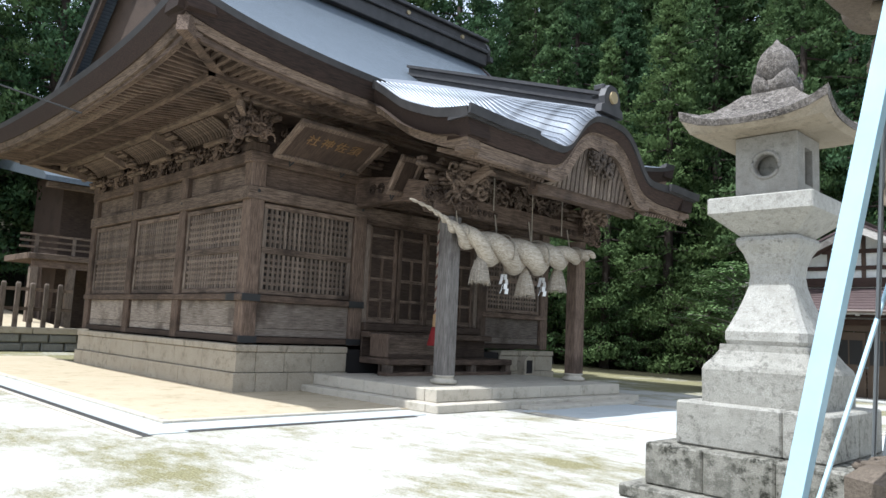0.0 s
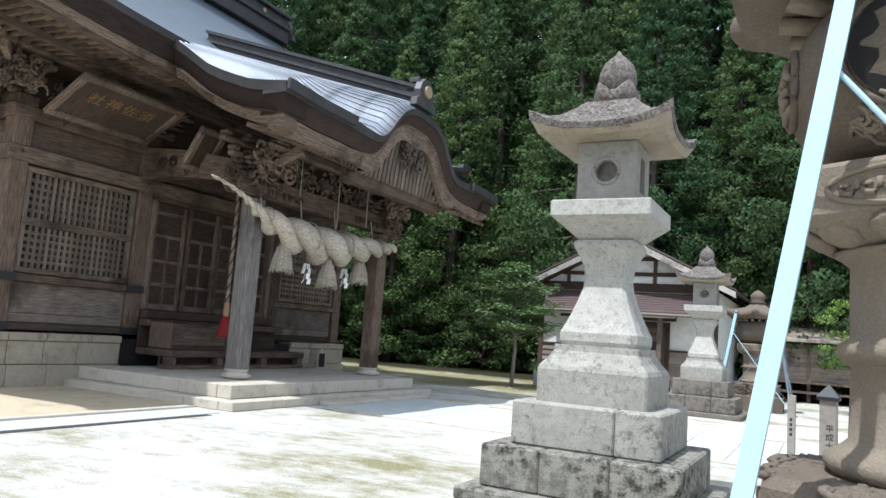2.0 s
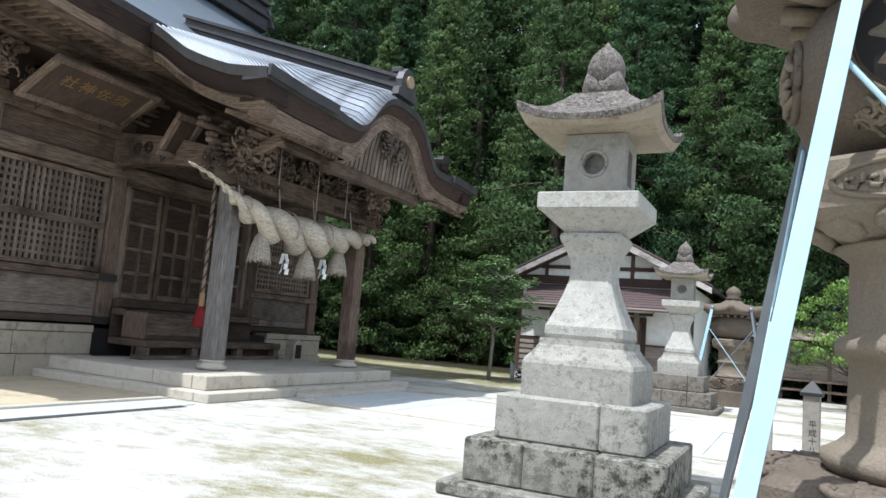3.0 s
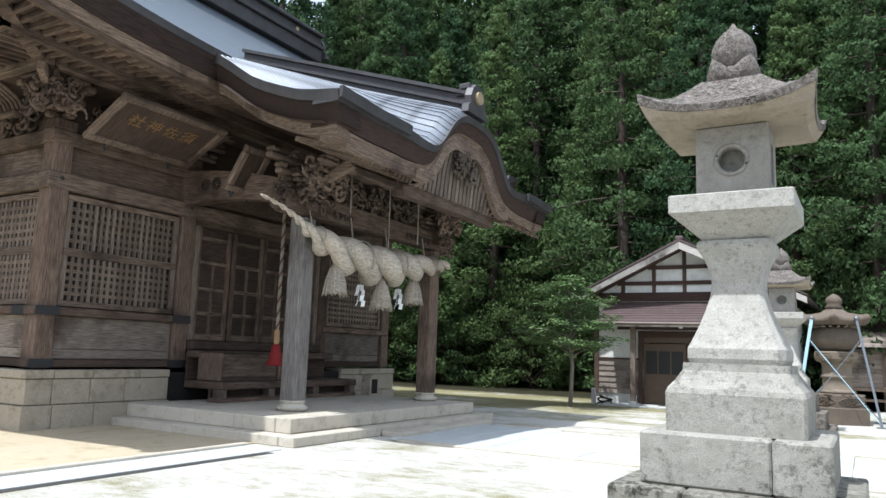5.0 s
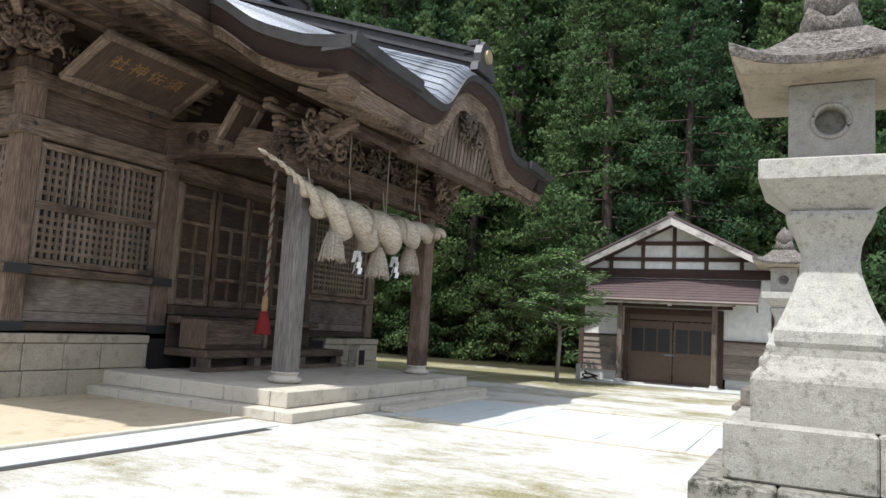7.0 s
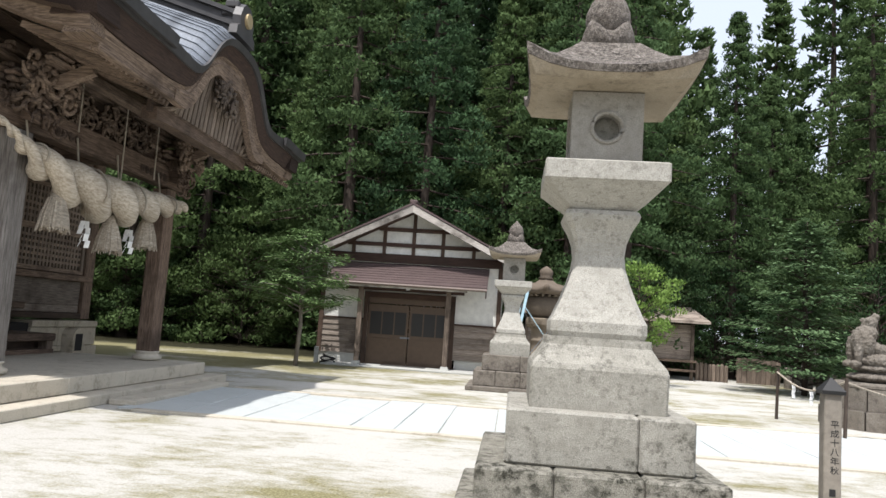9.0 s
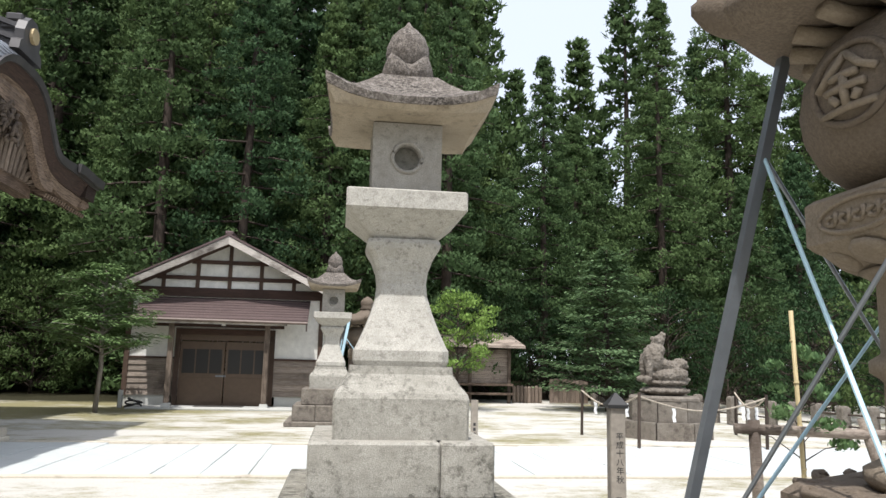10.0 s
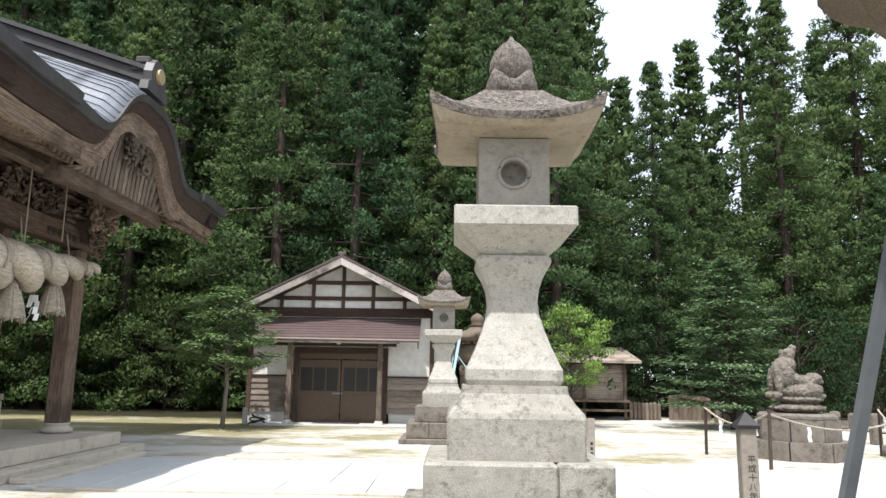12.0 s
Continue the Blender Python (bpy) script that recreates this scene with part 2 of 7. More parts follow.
TIMBER = wood("dark_brown_timber", (0.04, 0.024, 0.018), (0.095, 0.058, 0.045), "x")
TIMBER_Z = wood("dark_brown_timber_upright", (0.05, 0.032, 0.024), (0.11, 0.075, 0.055), "z")
CLAP = wood("weathered_clapboard", (0.16, 0.125, 0.10), (0.36, 0.31, 0.26), "x")
TIN_ROOF = sheet_roof("brown_metal_roof", (0.13, 0.09, 0.085), 0.5, 0.01, "X", 0.2)
CONCRETE = stone("concrete_footing", (0.42, 0.42, 0.39), (0.5, 0.5, 0.47), (0.3, 0.3, 0.26), 60, 0.2)
DOOR = plain("bronze_door", (0.105, 0.07, 0.045), 0.45, 0.2)
LEAF_SUGI = leaf_mat("cedar_foliage", (0.012, 0.03, 0.011), (0.115, 0.182, 0.07))
LEAF_SUGI2 = leaf_mat("cedar_foliage_blue", (0.01, 0.027, 0.012), (0.085, 0.152, 0.065))
# foliage darkened to imitate the shade below the cedars
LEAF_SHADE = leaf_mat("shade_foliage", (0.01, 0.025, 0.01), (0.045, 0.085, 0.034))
LEAF_BROAD = leaf_mat("broad_foliage", (0.05, 0.095, 0.045), (0.17, 0.26, 0.13))
LEAF_YOUNG = leaf_mat("young_foliage", (0.05, 0.1, 0.04), (0.18, 0.28, 0.115))
LEAF_FRESH = leaf_mat("fresh_foliage", (0.09, 0.17, 0.03), (0.24, 0.36, 0.09))
BARK = wood("tree_bark", (0.026, 0.02, 0.016), (0.085, 0.064, 0.05), "z")
GLASS = plain("dark_door_glass", (0.014, 0.012, 0.01), 0.45, 0.0, 0.1)
PALE_BOARD = wood("pale_weathered_board", (0.3, 0.27, 0.235), (0.52, 0.485, 0.44), "x")

# ---------------------------------------------------------------- building blocks


def part(name, bm, material, parent=None, label="", smooth=False):
    me = bpy.data.meshes.new(name)
    bmesh.ops.recalc_face_normals(bm, faces=bm.faces)
    bm.to_mesh(me)
    bm.free()
    me.materials.append(material)
    if smooth:
        for f in me.polygons:
            f.use_smooth = True
    ob = new(name, me)
    if parent is not None:
        ob.parent = parent
    if label:
        ob["label"] = label
    return ob


def again(ob, offset, parent=None, name=None):
    """Another object on the same mesh, moved by offset."""
    o = new(name or ob.name.split(".")[0], ob.data)
    o.parent = parent if parent is not None else ob.parent
    o.matrix_basis = Matrix.Translation(offset) @ ob.matrix_basis
    return o


def thing(name, label, category, group="", kind="", at=(0, 0, 0)):
    ob = new(name)
    ob.location = at
    ob.empty_display_size = 0.2
    return tagged(ob, label, category, group, kind)


def box(bm, x0, x1, y0, y1, z0, z1, bevel=0.0):
    m = Matrix.LocRotScale(((x0 + x1) / 2, (y0 + y1) / 2, (z0 + z1) / 2), None, (abs(x1 - x0), abs(y1 - y0), abs(z1 - z0)))
    vs = bmesh.ops.create_cube(bm, size=1.0, matrix=m)["verts"]
    if bevel:
        es = {e for v in vs for e in v.link_edges}
        bmesh.ops.bevel(bm, geom=list(es), offset=bevel, segments=1, affect="EDGES")
    return bm


def B(*a, **k):
    return box(bmesh.new(), *a, **k)


def loft(bm, rings, closed=True, caps=True):
    """Skin between rings of points (all of one length)."""
    rows = [[bm.verts.new(p) for p in r] for r in rings]
    n = len(rows[0])
    for a, b in zip(rows, rows[1:]):
        for i in range(n if closed else n - 1):
            j = (i + 1) % n
            bm.faces.new((a[i], a[j], b[j], b[i]))
    if caps and closed:
        bm.faces.new(rows[0][::-1])
        bm.faces.new(rows[-1])
    return bm


def ngon(n, r, z, turn=0.0, cx=0, cy=0):
    return [(cx + r * math.cos(turn + 2 * math.pi * i / n), cy + r * math.sin(turn + 2 * math.pi * i / n), z) for i in range(n)]


def sq(r, z, c=0.0, cx=0, cy=0):
    """A square ring of half-width r with its corners cut by c."""
    if c <= 0:
        return [(cx - r, cy - r, z), (cx + r, cy - r, z), (cx + r, cy + r, z), (cx - r, cy + r, z)]
    return [(cx + x, cy + y, z) for x, y in ((-r + c, -r), (r - c, -r), (r, -r + c), (r, r - c), (r - c, r), (-r + c, r), (-r, r - c), (-r, -r + c))]


def lathe(profile, n=24, cx=0, cy=0):
    bm = bmesh.new()
    return loft(bm, [ngon(n, max(r, 0.001), z, 0, cx, cy) for r, z in profile])


def tube(bm, points, radius, n=8):
    """A round bar through points; radius a number or one for each point."""
    pts = [Vector(p) for p in points]
    rs = radius if isinstance(radius, (list, tuple)) else [radius] * len(pts)
    rings = []
    for i, p in enumerate(pts):
        d = (pts[min(i + 1, len(pts) - 1)] - pts[max(i - 1, 0)]).normalized()
        u = d.cross(Vector((0, 0, 1)) if abs(d.z) < 0.9 else Vector((1, 0, 0))).normalized()
        w = d.cross(u)
        rings.append([tuple(p + rs[i] * (math.cos(2 * math.pi * k / n) * u + math.sin(2 * math.pi * k / n) * w)) for k in range(n)])
    return loft(bm, rings)


def bar(bm, a, b, w, h):
    """A square bar from a to b, w wide and h high."""
    a, b = Vector(a), Vector(b)
    d = (b - a).normalized()
    u = d.cross(Vector((0, 0, 1))).normalized() if abs(d.z) < 0.95 else Vector((1, 0, 0))
    v = u.cross(d)
    ring = lambda p: [tuple(p + u * sx * w / 2 + v * sz * h / 2) for sx, sz in ((-1, -1), (1, -1), (1, 1), (-1, 1))]
    return loft(bm, [ring(a), ring(b)])


def lerp(a, b, t):
    return a + (b - a) * t


def curve_at(table, x):
    """Smooth value from a short table of (x, value)."""
    if x <= table[0][0]:
        return table[0][1]
    for (x0, v0), (x1, v1) in zip(table, table[1:]):
        if x <= x1:
            t = (x - x0) / (x1 - x0)
            return lerp(v0, v1, t)
    return table[-1][1]

# ---------------------------------------------------------------- plan of the worship hall
FX, SY, YC = -13.15, 7.9, 12.8          # front wall, near side wall, middle of the front
NY = 2 * YC - SY                        # far side wall
RX = -22.2                              # rear wall
EX, EY, ERX = -10.45, 4.85, -24.9       # eave lines: front, near side, rear
EYF = 2 * YC - EY
RIDGE_X, RIDGE_Z, EAVE_Z, GABLE = (EX + ERX) / 2, 11.4, 6.22, 6.2
PORCH_X, POST_X, PYC = -7.82, -9.95, 13.15
PLAT_Z = 0.38


# ---------------------------------------------------------------- ground
def ground_height(x, y):
    up = max(0.0, y - 33.5) * 0.55 * max(0.0, min(1.0, (8.0 - x) / 9.0)) + max(0.0, -x - 36.0) * 0.5
    return min(up, 26.0)


def build_ground():
    bm = bmesh.new()
    xs = [-900, -300, -120, -80, -60, -50, -44, -40, -36, -30, -20, -10, 0, 10, 20, 30, 45, 70, 120, 300, 900]
    ys = [-900, -300, -100, -40, -20, -10, 0, 10, 20, 28, 33.5, 37, 42, 48, 56, 68, 80, 120, 300, 900]
    grid = [[bm.verts.new((x, y, ground_height(x, y))) for y in ys] for x in xs]
    for i in range(len(xs) - 1):
        for j in range(len(ys) - 1):
            bm.faces.new((grid[i][j], grid[i + 1][j], grid[i + 1][j + 1], grid[i][j + 1]))
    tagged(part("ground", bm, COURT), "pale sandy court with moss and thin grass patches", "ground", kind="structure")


build_ground()

# raked sand strip, gutter and kerbs round the hall
strip = thing("pavement_strip", "tan sand strip with stone kerb under the eaves", "pavement", kind="structure")
sx1, sy0 = -9.35, 4.75
part("sand_bed", B(RX - 3, sx1, sy0, SY - 0.25, -0.02, 0.02), SANDY, strip)
part("sand_bed", B(FX + 0.25, sx1, SY - 0.25, 9.3, -0.02, 0.02), SANDY, strip)
part("kerb", B(RX - 3, sx1 + 0.1, sy0 - 0.12, sy0, -0.02, 0.05, bevel=0.01), SLAB, strip)
part("kerb", B(sx1, sx1 + 0.1, sy0 + 0.001, 8.9, -0.02, 0.05, bevel=0.01), SLAB, strip)
part("apron", B(RX - 3, sx1 + 0.9, sy0 - 0.62, sy0 - 0.125, -0.02, 0.012), PAVE, strip)
part("apron", B(sx1 + 0.105, sx1 + 0.75, sy0 - 0.12, 8.9, -0.02, 0.012), PAVE, strip)
part("gutter", B(RX - 3, sx1 + 1.0, sy0 - 0.78, sy0 - 0.63, -0.02, 0.006), DRAIN, strip, "dark narrow drain")
part("gutter", B(sx1 + 0.76, sx1 + 0.89, sy0 - 0.6, 8.6, -0.02, 0.006), DRAIN, strip, "dark narrow drain")
part("gutter_kerb", B(RX - 3, sx1 + 1.1, sy0 - 0.88, sy0 - 0.79, -0.02, 0.02), SLAB, strip)

# the paved approach, slab by slab
approach = thing("pavement_approach", "pale granite paving slabs leading to the porch", "pavement", kind="structure")
rng = random.Random(5)
slab_meshes = {}
x = -8.3
while x < 22:
    w = rng.choice((0.6, 0.75, 0.9))
    y = 11.1
    while y < 14.6:
        d = rng.choice((0.9, 1.2, 1.5))
        d = min(d, 14.6 - y)
        if d > 0.25:
            key = (w, round(d, 2))
            if key not in slab_meshes:
                ob = part("paving_slab", B(0.006, w - 0.006, 0.006, d - 0.006, -0.04, 0.018, bevel=0.008), PAVE, approach)
                slab_meshes[key] = ob.data
            else:
                ob = new("paving_slab", slab_meshes[key])
                ob.parent = approach
            ob.location = (x, y, rng.uniform(-0.004, 0.004))
        y += d
    x += w
part("kerb_line", B(-8.0, 22, 10.93, 11.08, -0.02, 0.03, bevel=0.008), SLAB, approach)
part("kerb_line", B(-8.0, 22, 14.62, 14.77, -0.02, 0.03, bevel=0.008), SLAB, approach)

# ---------------------------------------------------------------- hall: plinth, frame, panels
hall = thing("worship_hall", "weathered unpainted timber shrine hall with curved grey roof", "shrine hall")


def ashlar(x0, x1, y0, y1, z0, z1, axis, n, parent):
    """A course of dressed stones along one axis, joints left open."""
    r = random.Random(int(1000 * (abs(x0) + abs(y0) + z0)))
    cuts = [0] + sorted((i + r.uniform(-0.25, 0.25)) / n for i in range(1, n)) + [1]
    for a, b in zip(cuts, cuts[1:]):
        if axis == "x":
            bx = (lerp(x0, x1, a) + 0.005, lerp(x0, x1, b) - 0.005, y0, y1)
        else:
            bx = (x0, x1, lerp(y0, y1, a) + 0.005, lerp(y0, y1, b) - 0.005)
        part("plinth_stone", B(*bx, z0 + 0.004, z1 - 0.004, bevel=0.012), PLINTH, parent)


px, py = FX + 0.3, SY - 0.3
for zz0, zz1, k in ((0, 0.40, 0.06), (0.40, 0.82, 0.0), (0.82, 0.965, 0.03)):
    ashlar(RX, px + k, py - k, py + 0.45, zz0, zz1, "x", 7 if zz1 < 0.9 else 5, hall)
    ashlar(px - 0.5, px + k, py + 0.455, 10.35, zz0, zz1, "y", 3, hall)
    ashlar(px - 0.5, px + k, 15.6, NY + 0.3, zz0, zz1, "y", 3, hall)
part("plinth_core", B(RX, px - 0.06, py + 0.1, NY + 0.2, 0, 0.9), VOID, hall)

COLS_Y = (SY, 10.65, 14.95, NY)
COLS_X = (FX, -16.2, -19.2, RX)
CW = 0.17


def column(x, y, w=CW, z0=0.99, z1=5.0, material=WOOD_Z):
    ob = part("column", B(x - w, x + w, y - w, y + w, z0, z1, bevel=0.02), material, hall)
    for dx, dy in ((w + 0.012, 0), (0, -w - 0.012)):
        b = bmesh.new()
        bmesh.ops.create_uvsphere(b, u_segments=10, v_segments=6, radius=0.055, matrix=Matrix.Translation((x + dx, y + dy, 4.16)) @ Matrix.Diagonal((0.5 if dx else 1, 0.5 if dy else 1, 1, 1)))
        part("nail_cover", b, IRON, ob, "black iron nail cover", True)


for y in COLS_Y:
    column(FX, y)
for x in COLS_X[1:]:
    column(x, SY)
column(RX, NY)

# long horizontal members, stacked so that none share a face
for nm, z0, z1, out, m in (("sill", 1.0, 1.13, 0.16, WOOD_DARK), ("rail", 1.86, 2.0, 0.2, WOOD_Y), ("head_beam", 3.98, 4.26, 0.2, WOOD_PALE_Y), ("tie_beam", 4.76, 5.0, 0.19, WOOD_Y)):
    for y0, y1 in ((SY, 10.65), (14.95, NY)) if nm in ("sill", "rail") else ((SY, NY),):
        part(nm, B(FX - 0.1, FX + out, y0 - (0.24 if y0 == SY else 0), y1 + 0.1, z0, z1, bevel=0.015), m, hall)
    mx = {WOOD_DARK: WOOD_DARK, WOOD_Y: WOOD_X, WOOD_PALE_Y: WOOD_PALE_X}[m]
    part(nm, B(RX - 0.2, FX - 0.105, SY - out, SY + 0.1, z0, z1, bevel=0.015), mx, hall)
for x0, y0 in ((FX + 0.205, SY - 0.22), (FX + 0.205, 10.4)):
    part("iron_strap", B(x0 - 0.02, x0 + 0.012, y0, y0 + 0.42, 1.855, 2.005), IRON, hall, "black iron corner strap")
    part("iron_strap", B(x0 - 0.06, x0 - 0.02, y0, y0 + 0.42, 1.0, 1.14), IRON, hall, "black iron corner strap")
part("iron_strap", B(FX - 0.5, FX + 0.2, SY - 0.214, SY - 0.19, 1.855, 2.005), IRON, hall, "black iron corner strap")
# plank walls
part("plank_wall", B(FX - 0.06, FX, SY, NY, 1.13, 4.76), WOOD_DARK, hall)
part("plank_wall", B(RX, FX - 0.06, SY, SY + 0.06, 1.13, 4.76), WOOD_DARK, hall)
part("plank_wall", B(RX, FX - 0.06, NY - 0.06, NY, 1.13, 5.4), WOOD_DARK, hall)
part("plank_wall", B(RX - 0.06, RX, SY, NY, 1.0, 5.4), WOOD_DARK, hall)
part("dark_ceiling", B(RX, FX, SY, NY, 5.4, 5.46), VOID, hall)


def lower_panel(axis, a, b, fixed):
    for z0, z1 in ((1.14, 1.3), (1.306, 1.855)):
        bb = (fixed, fixed + 0.06, a, b, z0, z1) if axis == "y" else (a, b, fixed - 0.06, fixed, z0, z1)
        part("skirting_board", B(*bb, bevel=0.008), BLEACHED_Y if axis == "y" else BLEACHED_X, hall)


for a, b in ((SY + 0.18, 10.47), (15.13, NY - 0.18)):
    lower_panel("y", a, b, FX + 0.02)
for a, b in zip(COLS_X[1:], COLS_X):
    lower_panel("x", a + 0.18, b - 0.18, SY - 0.02)
part("frieze_board", B(FX + 0.004, FX + 0.05, SY + 0.18, NY - 0.18, 4.27, 4.75), WOOD_Y, hall)
part("frieze_board", B(RX, FX - 0.18, SY - 0.05, SY - 0.004, 4.27, 4.75), WOOD_PALE_X, hall)
for x in COLS_X[1:-1]:
    part("strut", B(x - 0.1, x + 0.1, SY - 0.18, SY - 0.06, 4.27, 4.75, bevel=0.008), WOOD_Z, hall)

# lattice windows: frame, near-black backing for the unlit room, every bar
lat_v = lat_h = None


def lattice(axis, a, b, fixed, z0=2.02, z1=3.94):
    root = part("lattice_panel", B(fixed - 0.012, fixed + 0.004, a, b, z0, z1) if axis == "y" else B(a, b, fixed - 0.004, fixed + 0.012, z0, z1), VOID, hall, "square wooden lattice over a near-black sheet for the unlit room")
    zm = (z0 + z1) / 2 - 0.03
    fr = 0.1
    put = (lambda u0, u1, w0, w1, q: B(fixed + 0.01, fixed + q, u0, u1, w0, w1, bevel=0.006)) if axis == "y" else (lambda u0, u1, w0, w1, q: B(u0, u1, fixed - q, fixed - 0.01, w0, w1, bevel=0.006))
    horiz = WOOD_PALE_Y if axis == "y" else WOOD_PALE_X
    for w0, w1 in ((z0, z0 + fr), (z1 - fr, z1), (zm - 0.07, zm + 0.07)):
        part("lattice_frame", put(a, b, w0, w1, 0.09), horiz, root)
    for u0, u1 in ((a, a + fr), (b - fr, b)):
        part("lattice_frame", put(u0, u1, z0 + fr + 0.001, z1 - fr - 0.001, 0.088), WOOD_PALE_Z, root)
    pitch = 0.118
    n = int((b - a - 2 * fr) / pitch)
    step = (b - a - 2 * fr) / n
    first = None
    for i in range(1, n):
        u = a + fr + i * step
        if first is None:
            first = (part("lattice_bar", put(u - 0.033, u + 0.033, z0 + fr, z1 - fr, 0.058), WOOD_PALE_Z, root), u)
        else:
            again(first[0], (0, u - first[1], 0) if axis == "y" else (u - first[1], 0, 0))
    for w0, w1 in ((z0 + fr, zm - 0.07), (zm + 0.07, z1 - fr)):
        k = int((w1 - w0) / pitch)
        st = (w1 - w0) / k
        f2 = None
        for i in range(1, k):
            w = w0 + i * st
            if f2 is None:
                f2 = (part("lattice_bar", put(a + fr, b - fr, w - 0.032, w + 0.032, 0.0565), horiz, root), w)
            else:
                again(f2[0], (0, 0, w - f2[1]))


for a, b in ((SY + 0.2, 10.45), (15.15, NY - 0.2)):
    lattice("y", a, b, FX + 0.02)
for a, b in zip(COLS_X[1:], COLS_X):
    lattice("x", a + 0.2, b - 0.2, SY - 0.02)

# panelled front doors, four leaves
part("threshold", B(FX - 0.05, FX + 0.3, 10.83, 14.77, 1.35, 1.53, bevel=0.015), WOOD_DARK, hall)
part("door_head", B(FX + 0.001, FX + 0.16, 10.83, 14.77, 3.86, 3.98), WOOD_Y, hall)
for y in (10.9, 14.7):
    part("door_jamb", B(FX + 0.001, FX + 0.15, y - 0.065, y + 0.065, 1.53, 3.86, bevel=0.01), WOOD_PALE_Z, hall)


def door_leaf(y0, y1, x):
    leaf = part("door_leaf", B(x - 0.02, x, y0, y1, 1.54, 3.85), WOOD_DARK, hall, "panelled timber door leaf")
    for a, b in ((y0, y0 + 0.09), (y1 - 0.09, y1)):
        part("stile", B(x + 0.001, x + 0.06, a, b, 1.54, 3.85, bevel=0.006), WOOD_Z, leaf)
    for z in (1.54, 2.05, 2.55, 3.1, 3.6):
        part("door_rail", B(x + 0.001, x + 0.052, y0 + 0.09, y1 - 0.09, z, z + (0.13 if z < 1.6 else 0.075), bevel=0.006), WOOD_PALE_Y, leaf)
    ym = (y0 + y1) / 2
    for z0, z1 in ((1.67, 2.05), (2.125, 2.55), (2.625, 3.1)):
        part("muntin", B(x + 0.001, x + 0.045, ym - 0.03, ym + 0.03, z0, z1), WOOD_Z, leaf)


for i in range(4):
    w = (14.63 - 10.97) / 4
    door_leaf(10.97 + i * w + 0.01, 10.97 + (i + 1) * w - 0.01, FX + (0.03 if i in (0, 3) else 0.09))

# arched beam with carved scrolls over the doors
def arched_beam(x0, x1, y0, y1, zb, rise, h, name="arched_beam", material=WOOD_Y):
    bm = bmesh.new()
    n = 16
    rings = []
    for i in range(n + 1):
        t = i / n
        y = lerp(y0, y1, t)
        up = rise * (1 - (2 * t - 1) ** 4)
        rings.append([(x0, y, zb + up * 0.6), (x1, y, zb + up * 0.6), (x1, y, zb + h + up), (x0, y, zb + h + up)])
    return part(name, loft(bm, rings), material, hall)


def scroll(x, y, z, r, parent, flip=1):
    pts = [(x, y + flip * (r * (1 - t * 0.8)) * math.cos(5 * math.pi * t), z + (r * (1 - t * 0.8)) * math.sin(5 * math.pi * t)) for t in np.linspace(0, 1, 26)]
    part("carved_scroll", tube(bmesh.new(), pts, 0.016, 5), WOOD_DARK, parent, smooth=True)


ab = arched_beam(FX + 0.2, FX + 0.42, 10.5, 15.1, 4.2, 0.22, 0.38)
for yy, fl in ((11.15, 1), (11.42, -1), (14.45, -1), (14.18, 1)):
    scroll(FX + 0.43, yy, 4.5, 0.11, ab, fl)


# bracket clusters under the eaves
def bracket(x, y, z0, z1, dx, dy, arm=0.9):
    """Stacked bearing blocks and arms that step out along (dx, dy)."""
    r = part("bracket", B(x - 0.2, x + 0.2, y - 0.2, y + 0.2, z0, z0 + 0.2, bevel=0.03), WOOD_Z, hall, "stacked carved bracket blocks")
    levels = 3
    h = (z1 - z0 - 0.2) / levels
    for k in range(levels):
        zb = z0 + 0.2 + k * h
        out = 0.28 + 0.26 * k
        if dx:
            part("bracket_arm", B(x - 0.1, x + dx * out, y - 0.07, y + 0.07, zb, zb + h * 0.55, bevel=0.02), WOOD_PALE_X, r)
        if dy:
            part("bracket_arm", B(x - 0.068, x + 0.068, min(y, y + dy * out), max(y, y + dy * out), zb + 0.002, zb + h * 0.55, bevel=0.02), WOOD_PALE_Y, r)
        for q in ((-1, 1) if not (dx and dy) else (-1, 1)):
            for s in (0.16, 0.42):
                if abs(dx) and not dy:
                    c = (x + dx * (out - 0.1), y + q * s * (1 - 0.15 * k))
                elif abs(dy) and not dx:
                    c = (x + q * s * (1 - 0.15 * k), y + dy * (out - 0.1))
                else:
                    c = (x + dx * (out - 0.1) * (1 if q > 0 else s), y + dy * (out - 0.1) * (1 if q < 0 else s))
                part("bearing_block", B(c[0] - 0.09, c[0] + 0.09, c[1] - 0.09, c[1] + 0.09, zb + h * 0.56, zb + h * 0.98, bevel=0.025), WOOD_Z, r)
        if dx and not dy:
            part("cross_arm", B(x + dx * (out - 0.17), x + dx * (out - 0.03), y - 0.5, y + 0.5, zb + 0.004, zb + h * 0.5, bevel=0.03), WOOD_PALE_Y, r)
        elif dy and not dx:
            part("cross_arm", B(x - 0.5, x + 0.5, y + dy * (out - 0.03) if dy < 0 else y, y + dy * (out - 0.17), zb + 0.004, zb + h * 0.5, bevel=0.03), WOOD_PALE_X, r)
    # beak of the topmost arm
    tip = Vector((x + dx * 1.05, y + dy * 1.05, z1 - 0.12))
    part("beak", bar(bmesh.new(), (x + dx * 0.5, y + dy * 0.5, z1 - 0.35), tip, 0.11, 0.16), WOOD_PALE_X, r)
    return r


